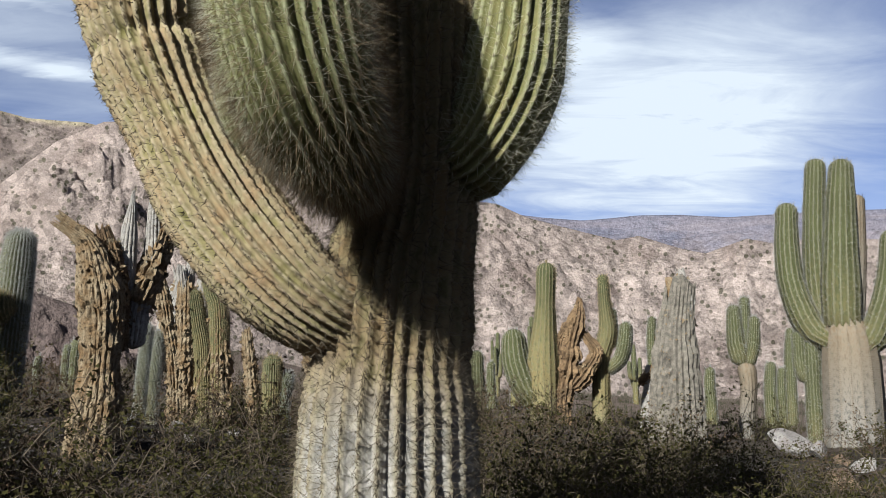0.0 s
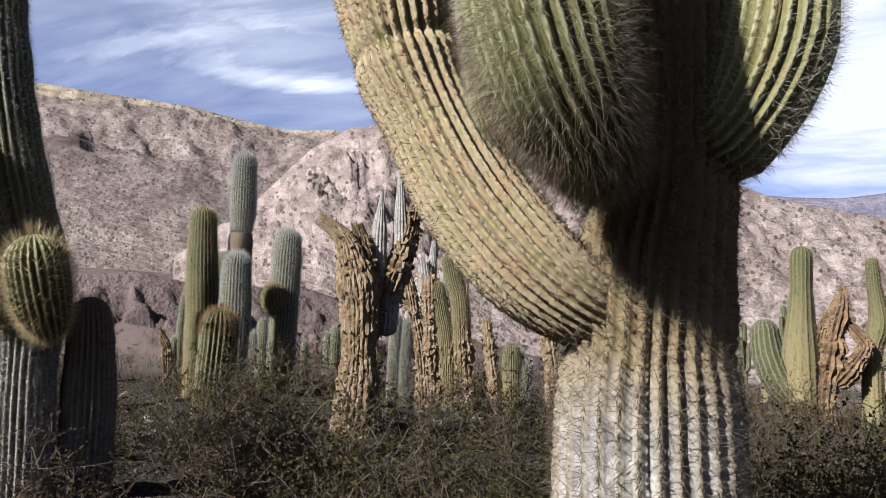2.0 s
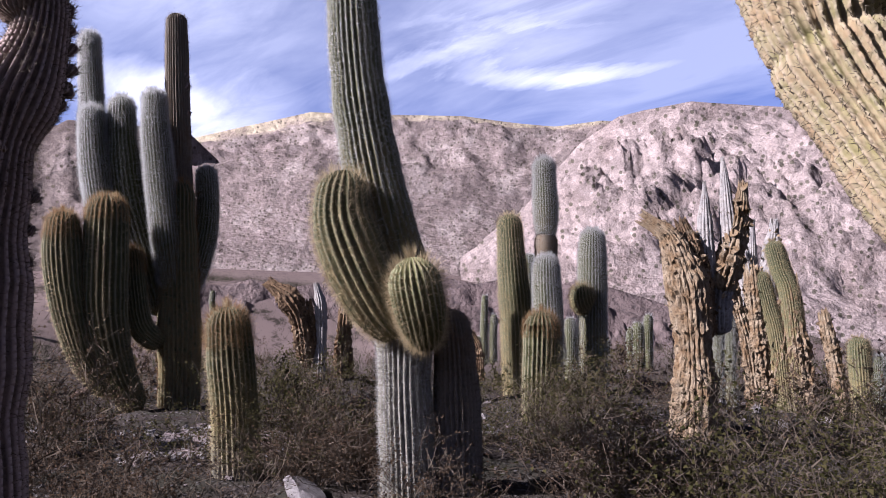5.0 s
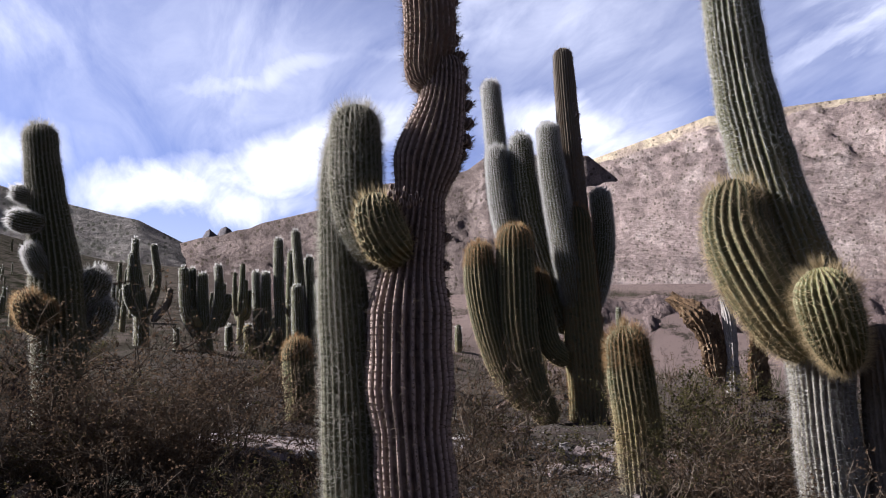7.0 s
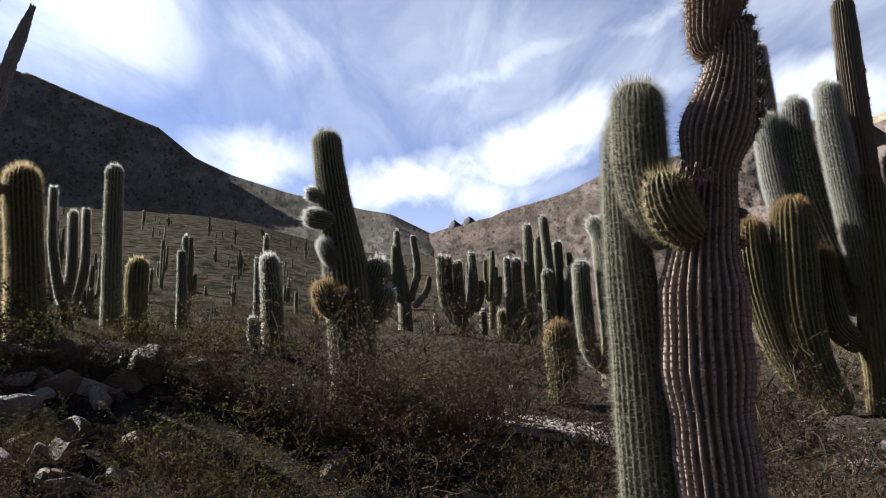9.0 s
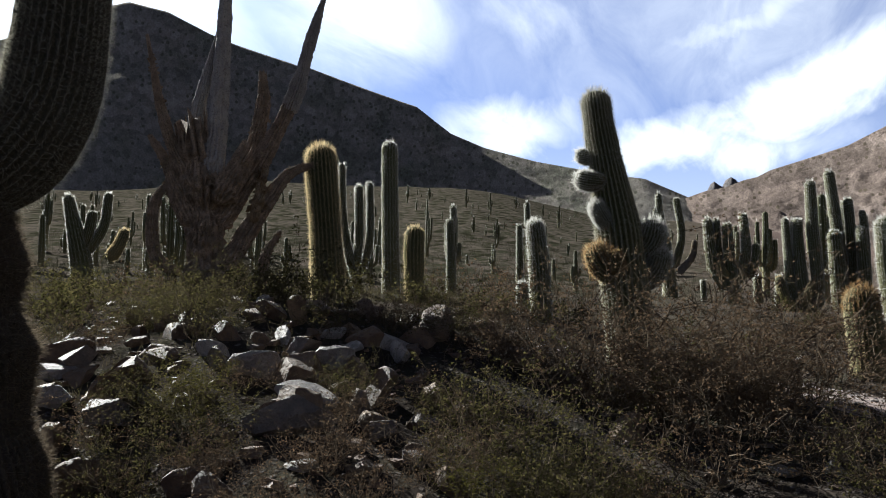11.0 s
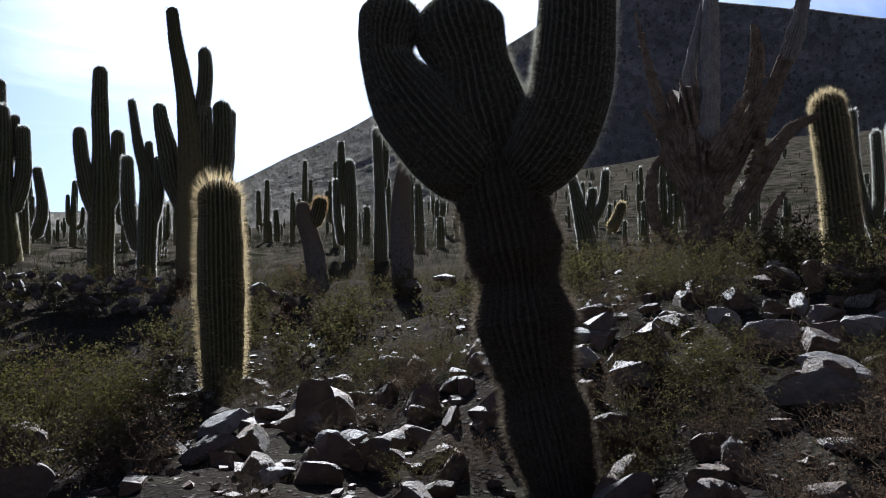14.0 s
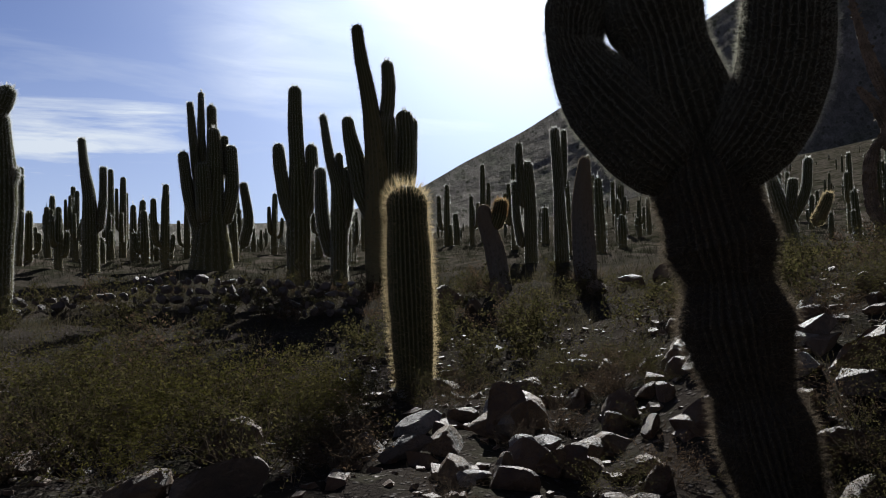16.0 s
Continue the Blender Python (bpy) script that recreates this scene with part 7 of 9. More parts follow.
cactus("cardon_cactus", (-3.86, -20.13, 1.55), 169.5, [
    ("trunk", [(-0.001, 0.00, -0.080, 0.319), (0.000, 0.00, 0.310, 0.310), (0.005, 0.00, 1.723, 0.311), (-0.015, 0.00, 3.142, 0.212), (-0.058, 0.00, 4.280, 0.198), (-0.059, 0.00, 5.253, 0.170)],
     dict(skin='green', spine='white', ribs=16, age=(0.35, 0.0), count=6, scatter=0.6, gap=0.05535)),
    ("arm", [(-0.068, 0.00, 1.437, 0.169), (-0.297, 0.00, 2.134, 0.211), (-0.450, 0.00, 2.971, 0.182), (-0.513, 0.00, 3.699, 0.154)],
     dict(skin='green', spine='white', ribs=16, age=(0.35, 0.0), count=6, scatter=0.6, gap=0.05535)),
    ("arm", [(0.098, 0.00, 1.585, 0.170), (0.324, 0.00, 2.307, 0.214), (0.366, 0.00, 3.025, 0.186), (0.357, 0.00, 3.685, 0.157)],
     dict(skin='green', spine='white', ribs=16, age=(0.35, 0.0), count=6, scatter=0.6, gap=0.05535)),
], "cardon cactus with two arms like a candlestick", group="tall cardon cacti along the skyline", far=20.5, seed=83)
cactus("cardon_cactus", (-1.99, -24.92, 1.91), 175.9, [
    ("trunk", [(-0.000, 0.00, -0.080, 0.701), (0.000, 0.00, 0.031, 0.681), (0.004, 0.00, 0.928, 0.574), (0.007, 0.00, 1.828, 0.395), (0.099, 0.00, 3.277, 0.271), (0.070, 0.00, 4.622, 0.199)],
     dict(skin='green', spine='white', ribs=16, age=(0.35, 0.0), count=6, scatter=0.6, gap=0.0675)),
    ("arm", [(-0.337, 0.00, 1.107, 0.214), (-0.672, 0.00, 2.358, 0.196), (-0.870, 0.00, 3.824, 0.161)],
     dict(skin='green', spine='white', ribs=16, age=(0.35, 0.0), count=6, scatter=0.6, gap=0.0675)),
    ("arm", [(-0.337, 0.30, 2.216, 0.181), (-0.505, 0.30, 3.670, 0.145), (-0.654, 0.30, 5.493, 0.109)],
     dict(skin='green', spine='white', ribs=16, age=(0.35, 0.0), count=6, scatter=0.6, gap=0.0675)),
    ("arm", [(-0.163, 0.40, 2.779, 0.164), (-0.297, 0.40, 4.245, 0.128), (-0.309, 0.40, 5.851, 0.092)],
     dict(skin='green', spine='white', ribs=16, age=(0.35, 0.0), count=6, scatter=0.6, gap=0.0675)),
    ("arm", [(0.066, 0.50, 3.351, 0.166), (0.035, 0.50, 4.463, 0.166), (0.004, 0.50, 5.466, 0.148)],
     dict(skin='green', spine='white', ribs=16, age=(0.35, 0.0), count=6, scatter=0.6, gap=0.0675)),
    ("arm", [(0.350, 0.00, 1.469, 0.235), (0.616, 0.00, 2.562, 0.218), (0.606, 0.00, 4.078, 0.182)],
     dict(skin='green', spine='white', ribs=16, age=(0.35, 0.0), count=6, scatter=0.6, gap=0.0675)),
    ("arm", [(-0.214, -0.30, 1.443, 0.212), (-0.244, -0.30, 2.509, 0.248), (-0.274, -0.30, 3.435, 0.195)],
     dict(skin='green', spine='white', ribs=16, age=(0.35, 0.0), count=6, scatter=0.6, gap=0.0675)),
    ("arm", [(0.184, 0.20, 2.760, 0.146), (0.380, 0.20, 3.499, 0.146), (0.402, 0.20, 4.420, 0.128)],
     dict(skin='green', spine='white', ribs=16, age=(0.35, 0.0), count=6, scatter=0.6, gap=0.0675)),
    ("arm", [(0.956, 0.00, 0.745, 0.182), (1.137, 0.00, 1.656, 0.164), (0.968, 0.00, 2.898, 0.128)],
     dict(skin='green', spine='white', ribs=16, age=(0.35, 0.0), count=6, scatter=0.6, gap=0.0675)),
], "dense cardon cactus with many upright arms", group="tall cardon cacti along the skyline", far=25.0, seed=84)
cactus("cardon_cactus", (1.57, -25.95, 1.95), -176.0, [
    ("trunk", [(0.020, 0.00, -0.080, 0.255), (0.000, 0.00, 1.107, 0.248), (-0.035, 0.00, 2.350, 0.195), (-0.165, 0.00, 3.234, 0.142), (-0.264, 0.00, 4.244, 0.106)],
     dict(skin='green', spine='white', ribs=16, age=(0.35, 0.0), count=6, scatter=0.6, gap=0.0702)),
    ("arm", [(0.240, 0.00, 1.288, 0.160), (0.351, 0.00, 2.183, 0.125), (0.365, 0.00, 3.368, 0.107)],
     dict(skin='green', spine='white', ribs=16, age=(0.35, 0.0), count=6, scatter=0.6, gap=0.0702)),
], "two-armed cardon cactus on the skyline", group="tall cardon cacti along the skyline", far=26.0, seed=85)
cactus("cardon_cactus", (2.29, -15.84, 1.08), -170.7, [
    ("trunk", [(-0.006, 0.00, -0.080, 0.169), (0.000, 0.00, 0.741, 0.164), (0.017, 0.00, 2.183, 0.206), (-0.017, 0.00, 3.219, 0.145), (-0.038, 0.00, 3.634, 0.114)],
     dict(skin='green', spine='white', ribs=16, age=(0.35, 0.0), count=6, scatter=0.6, gap=0.0432)),
    ("arm", [(-0.195, 0.00, 3.410, 0.144), (-0.021, 0.00, 3.792, 0.166), (0.092, 0.00, 4.151, 0.146)],
     dict(skin='green', spine='white', ribs=16, age=(0.35, 0.0), count=6, scatter=0.6, gap=0.0432)),
    ("arm", [(0.034, 0.00, 2.184, 0.144), (0.103, 0.00, 2.499, 0.166), (0.120, 0.00, 2.708, 0.145)],
     dict(skin='green', spine='white', ribs=16, age=(0.35, 0.0), count=6, scatter=0.6, gap=0.0432)),
], "cardon cactus with swollen arms", group="tall cardon cacti along the skyline", far=16.0, seed=86)
cactus("cardon_cactus", (-6.58, -13.48, 1.32), 154.0, [
    ("trunk", [(0.019, 0.00, -0.080, 0.204), (0.000, 0.00, 0.107, 0.198), (-0.113, 0.00, 0.790, 0.198), (-0.280, 0.00, 1.341, 0.154), (-0.314, 0.00, 1.672, 0.110)],
     dict(skin='bark', spine='dark', ribs=16, age=(0.95, 0.5), length=0.035, count=6, depth=0.3, gap=0.0405)),
    ("arm", [(-0.137, 0.00, 1.121, 0.110), (-0.029, 0.00, 1.399, 0.144), (0.046, 0.00, 1.766, 0.111)],
     dict(skin='green', spine='straw', ribs=16, age=(0.4, 0.0), gap=0.0405, count=6, length=0.055, tip=1.3, crown='orange')),
], "leaning cardon cactus stump with a golden tuft", far=15.0, seed=87)
cactus("cardon_cactus", (-10.43, -19.37, 1.92), 151.7, [
    ("trunk", [(0.001, 0.00, -0.080, 0.186), (0.000, 0.00, 0.500, 0.181), (-0.005, 0.00, 1.818, 0.181), (-0.043, 0.00, 3.009, 0.132)],
     dict(skin='green', spine='white', ribs=16, age=(0.35, 0.0), count=6, scatter=0.6, gap=0.0594)),
    ("arm", [(-0.168, 0.00, 1.651, 0.115), (-0.271, 0.00, 2.641, 0.115), (-0.291, 0.00, 3.568, 0.099)],
     dict(skin='green', spine='white', ribs=16, age=(0.35, 0.0), count=6, scatter=0.6, gap=0.0594)),
    ("arm", [(-0.245, 0.00, 0.498, 0.131), (-0.379, 0.00, 1.320, 0.115), (-0.434, 0.00, 2.457, 0.099)],
     dict(skin='green', spine='white', ribs=16, age=(0.35, 0.0), count=6, scatter=0.6, gap=0.0594)),
], "cardon cactus with three slim stems", group="tall cardon cacti along the skyline", far=22.0, seed=88)
cactus("cardon_cactus", (-10.68, -18.08, 1.87), 149.3, [
    ("trunk", [(0.008, 0.00, -0.080, 0.194), (0.000, 0.00, 0.507, 0.189), (-0.036, 0.00, 2.084, 0.142), (-0.119, 0.00, 3.812, 0.126)],
     dict(skin='green', spine='white', ribs=16, age=(0.35, 0.0), count=6, scatter=0.6, gap=0.0567)),
    ("arm", [(0.059, 0.20, 2.109, 0.095), (0.121, 0.20, 2.749, 0.096), (0.135, 0.20, 3.776, 0.080)],
     dict(skin='green', spine='white', ribs=16, age=(0.35, 0.0), count=6, scatter=0.6, gap=0.0567)),
], "slim twin cardon cactus", group="tall cardon cacti along the skyline", far=21.0, seed=89)
cactus("cardon_cactus", (-8.27, -13.11, 1.44), 147.6, [
    ("trunk", [(0.010, 0.00, -0.080, 0.237), (0.000, 0.00, 0.356, 0.230), (-0.036, 0.00, 1.279, 0.208), (-0.003, 0.00, 1.975, 0.162), (0.043, 0.00, 2.498, 0.093)],
     dict(skin='bark', spine='dark', ribs=16, age=(0.95, 0.5), length=0.035, count=6, depth=0.3, gap=0.041850000000000005)),
], "dying cardon cactus with a split tip", group="tall cardon cacti along the skyline", far=15.5, seed=90)
cactus("cardon_cactus", (-15.11, -14.59, 2.18), 133.6, [
    ("trunk", [(0.089, 0.00, -0.080, 0.264), (0.000, 0.00, 0.553, 0.257), (-0.170, 0.00, 1.280, 0.186), (-0.365, 0.00, 2.133, 0.115)],
     dict(skin='green', spine='white', ribs=16, age=(0.35, 0.0), count=6, scatter=0.6, gap=0.0567)),
    ("arm", [(0.074, 0.00, 0.835, 0.128), (0.184, 0.00, 1.400, 0.128), (0.223, 0.00, 1.770, 0.114)],
     dict(skin='green', spine='white', ribs=16, age=(0.35, 0.0), count=6, scatter=0.6, gap=0.0567)),
    ("arm", [(0.134, 0.00, 0.689, 0.128), (0.478, 0.00, 1.381, 0.127), (0.572, 0.00, 2.255, 0.099)],
     dict(skin='green', spine='white', ribs=16, age=(0.35, 0.0), count=6, scatter=0.6, gap=0.0567)),
    ("arm", [(0.637, 0.00, 0.523, 0.169), (0.837, 0.00, 0.864, 0.154), (1.016, 0.00, 1.345, 0.112)],
     dict(skin='green', spine='straw', ribs=16, age=(0.6, 0.1), gap=0.0567, count=6, length=0.06, tip=1.6, scatter=0.3)),
], "dark branching cardon cactus", group="tall cardon cacti along the skyline", far=21.0, seed=91)
dead_cactus("dead_cactus", (-2.92, 6.58, 0.69), 24.1, [
    ("trunk", [(0.000, 0.00, -0.141, 0.192), (0.053, 0.00, 0.355, 0.173), (0.065, 0.00, 0.810, 0.154), (0.046, 0.00, 1.221, 0.176), (-0.025, 0.00, 1.534, 0.156), (-0.098, 0.00, 1.745, 0.105), (-0.255, 0.00, 1.878, 0.063)],
     dict(mat='flake', flakes=420, flake=0.035, lumpy=0.07, depth=0.10, ribs=22)),
    ("arm", [(0.170, 0.10, 0.810, 0.115), (0.132, 0.10, 1.333, 0.137), (0.070, 0.10, 1.705, 0.106), (0.044, 0.10, 1.802, 0.074)],
     dict(mat='wood', flakes=520, flake=0.04, lumpy=0.08, depth=0.13, ribs=20)),
    ("wood_spike", [(0.217, 0.15, 1.337, 0.085), (0.221, 0.15, 1.765, 0.075), (0.233, 0.15, 2.037, 0.043), (0.240, 0.15, 2.228, 0.016)],
     dict(mat='grey', lumpy=0.05, depth=0.12, flakes=0, ribs=14)),
    ("wood_spike", [(0.444, 0.20, 1.447, 0.086), (0.428, 0.20, 1.881, 0.070), (0.421, 0.20, 2.266, 0.043), (0.412, 0.20, 2.455, 0.016)],
     dict(mat='grey', lumpy=0.05, depth=0.12, flakes=0, ribs=14)),
    ("arm", [(0.333, 0.15, 1.230, 0.106), (0.446, 0.20, 1.609, 0.107), (0.531, 0.20, 1.935, 0.086), (0.572, 0.20, 2.182, 0.043)],
     dict(mat='flake', flakes=60, flake=0.08, lumpy=0.14, ribs=14)),
    ("arm", [(0.305, 0.20, 0.863, 0.116), (0.335, 0.20, 1.234, 0.107), (0.434, 0.20, 1.501, 0.086)],
     dict(mat='grey', lumpy=0.08, depth=0.2, flakes=20, flake=0.06, ribs=14)),
], "rotten dead cardon cactus with blackened bark and bleached spikes", far=7.2, seed=301)
dead_cactus("dead_cactus", (-3.27, 9.87, 0.69), 18.2, [
    ("trunk", [(0.004, 0.00, -0.080, 0.138), (0.000, 0.00, 0.093, 0.134), (-0.025, 0.00, 0.833, 0.128), (-0.076, 0.00, 1.436, 0.121), (-0.123, 0.00, 1.818, 0.076)],
     dict(mat='grey', lumpy=0.08, depth=0.1, flakes=60, flake=0.05, ribs=14)),
    ("arm", [(0.087, 0.00, 0.832, 0.075), (0.201, 0.00, 1.737, 0.106), (0.263, 0.00, 2.197, 0.061)],
     dict(mat='grey', lumpy=0.08, depth=0.1, flakes=60, flake=0.05, ribs=14)),
    ("wood_spike", [(0.043, -0.10, 0.464, 0.037), (0.157, -0.10, 0.647, 0.045), (0.269, -0.10, 0.743, 0.037)],
     dict(mat='flake', flakes=60, flake=0.08, lumpy=0.14, ribs=14)),
], "bleached dead cardon cactus with splitting bark", far=10.4, seed=302)
dead_cactus("dead_cactus", (-3.68, 9.83, 0.69), 20.5, [
    ("trunk", [(-0.073, 0.00, -0.080, 0.110), (0.000, 0.00, 0.528, 0.106), (0.121, 0.00, 1.133, 0.115), (0.242, 0.00, 1.592, 0.108), (0.284, 0.00, 1.824, 0.062)],
     dict(mat='grey', lumpy=0.08, depth=0.1, flakes=60, flake=0.05, ribs=14)),
    ("arm", [(0.350, 0.00, 1.132, 0.076), (0.383, 0.00, 1.745, 0.069), (0.422, 0.00, 2.290, 0.031)],
     dict(mat='grey', lumpy=0.05, depth=0.12, flakes=0, ribs=14)),
], "pale splintered dead cactus stem", far=10.5, seed=303)
dead_cactus("dead_cactus", (2.67, 17.80, -0.05), -8.8, [
    ("trunk", [(0.000, 0.00, -0.150, 0.233), (0.102, 0.00, 0.807, 0.261), (0.206, 0.00, 1.323, 0.315), (0.314, 0.00, 1.973, 0.263), (0.459, 0.00, 2.497, 0.185), (0.507, 0.00, 2.827, 0.079)],
     dict(mat='wood', flakes=260, flake=0.045, lumpy=0.1, ribs=14, gap=0.048600000000000004, count=6)),
    ("arm", [(0.256, 0.00, 0.807, 0.209), (0.589, 0.00, 1.194, 0.235), (0.859, 0.00, 1.645, 0.157), (0.676, 0.00, 1.971, 0.105)],
     dict(mat='wood', flakes=260, flake=0.045, lumpy=0.1, ribs=14, gap=0.048600000000000004, count=6)),
    ("arm", [(0.131, 0.00, 0.935, 0.157), (0.021, 0.00, 1.713, 0.132), (0.165, 0.00, 2.236, 0.079)],
     dict(mat='wood', flakes=60, flake=0.05, ribs=14, gap=0.048600000000000004, count=6)),
], "collapsed brown dead cardon cactus", far=18.0, seed=304)
dead_cactus("dead_cactus", (3.70, 12.46, 0.05), -17.2, [
    ("trunk", [(-0.008, 0.00, -0.080, 0.427), (0.000, 0.00, 0.470, 0.415), (0.020, 0.00, 1.271, 0.364), (0.045, 0.00, 1.814, 0.311), (0.110, 0.00, 2.270, 0.239)],
     dict(mat='spiny', flakes=420, flake=0.03, lumpy=0.04, depth=0.08, ribs=24, gap=0.0351, count=6)),
    ("arm", [(0.041, 0.00, 1.723, 0.256), (0.106, 0.00, 2.178, 0.239), (0.077, 0.00, 2.501, 0.148)],
     dict(mat='flake', flakes=60, flake=0.08, lumpy=0.14, ribs=14, gap=0.0351, count=6)),
    ("arm", [(0.141, 0.00, 1.995, 0.165), (0.224, 0.00, 2.451, 0.147), (0.177, 0.00, 2.748, 0.074)],
     dict(mat='grey', lumpy=0.08, depth=0.1, flakes=60, flake=0.05, ribs=14, gap=0.0351, count=6)),
], "mossy grey dead cardon trunk with shredded top", far=13.0, seed=305)
dead_cactus("dead_cactus", (8.54, 16.97, -0.25), -27.4, [
    ("trunk", [(0.026, 0.00, -0.080, 0.255), (0.000, 0.00, 0.541, 0.248), (-0.043, 0.00, 1.028, 0.249), (0.116, 0.00, 1.398, 0.174)],
     dict(mat='grey', lumpy=0.08, depth=0.1, flakes=60, flake=0.05, ribs=14, gap=0.051300000000000005, count=6)),
    ("arm", [(-0.140, 0.00, 0.904, 0.100), (-0.235, 0.00, 1.148, 0.088), (-0.278, 0.00, 1.334, 0.050)],
     dict(mat='wood', flakes=60, flake=0.05, ribs=14, gap=0.051300000000000005, count=6)),
], "fallen grey dead cactus pieces", far=19.0, seed=306)
dead_cactus("dead_cactus", (5.09, 19.34, -0.29), -15.1, [
    ("trunk", [(-0.018, 0.00, -0.080, 0.175), (0.000, 0.00, 0.285, 0.170), (0.056, 0.00, 0.981, 0.142), (0.088, 0.00, 1.402, 0.114)],
     dict(mat='grey', lumpy=0.08, depth=0.1, flakes=60, flake=0.05, ribs=14, gap=0.054000000000000006, count=6)),
    ("arm", [(-0.172, 0.00, 1.120, 0.143), (0.184, 0.00, 1.403, 0.171), (0.292, 0.00, 1.684, 0.086)],
     dict(mat='wood', flakes=60, flake=0.05, ribs=14, gap=0.054000000000000006, count=6)),
], "small grey dead cactus stump", far=20.0, seed=307)
dead_cactus("dead_cactus", (-11.36, 9.79, 0.84), 48.9, [
    ("trunk", [(-0.001, 0.00, -0.080, 0.123), (0.000, 0.00, -0.022, 0.119), (0.026, 0.00, 0.754, 0.120), (0.017, 0.00, 1.408, 0.110), (-0.052, 0.00, 1.738, 0.066)],
     dict(mat='grey', lumpy=0.05, depth=0.12, flakes=0, ribs=14, gap=0.0405, count=6)),
    ("arm", [(-0.274, 0.00, 0.321, 0.131), (-0.369, 0.00, 1.081, 0.198), (-0.582, 0.00, 1.523, 0.243), (-0.855, 0.00, 1.747, 0.133)],
     dict(mat='wood', flakes=260, flake=0.045, lumpy=0.1, ribs=14, gap=0.0405, count=6)),
    ("arm", [(-0.275, 0.00, 0.213, 0.098), (-0.104, 0.00, 0.754, 0.098), (-0.200, 0.00, 1.409, 0.066)],
     dict(mat='wood', flakes=60, flake=0.05, ribs=14, gap=0.0405, count=6)),
], "dead cardon cactus with a hanging dark crown", far=15.0, seed=308)
dead_cactus("dead_cactus", (-11.42, 10.48, 0.80), 47.0, [
    ("trunk", [(0.001, 0.00, -0.080, 0.207), (0.000, 0.00, 0.024, 0.201), (-0.006, 0.00, 0.688, 0.180), (0.026, 0.00, 1.135, 0.113)],
     dict(mat='wood', flakes=60, flake=0.05, ribs=14, gap=0.041850000000000005, count=6)),
], "dark dead cactus stump", far=15.5, seed=309)
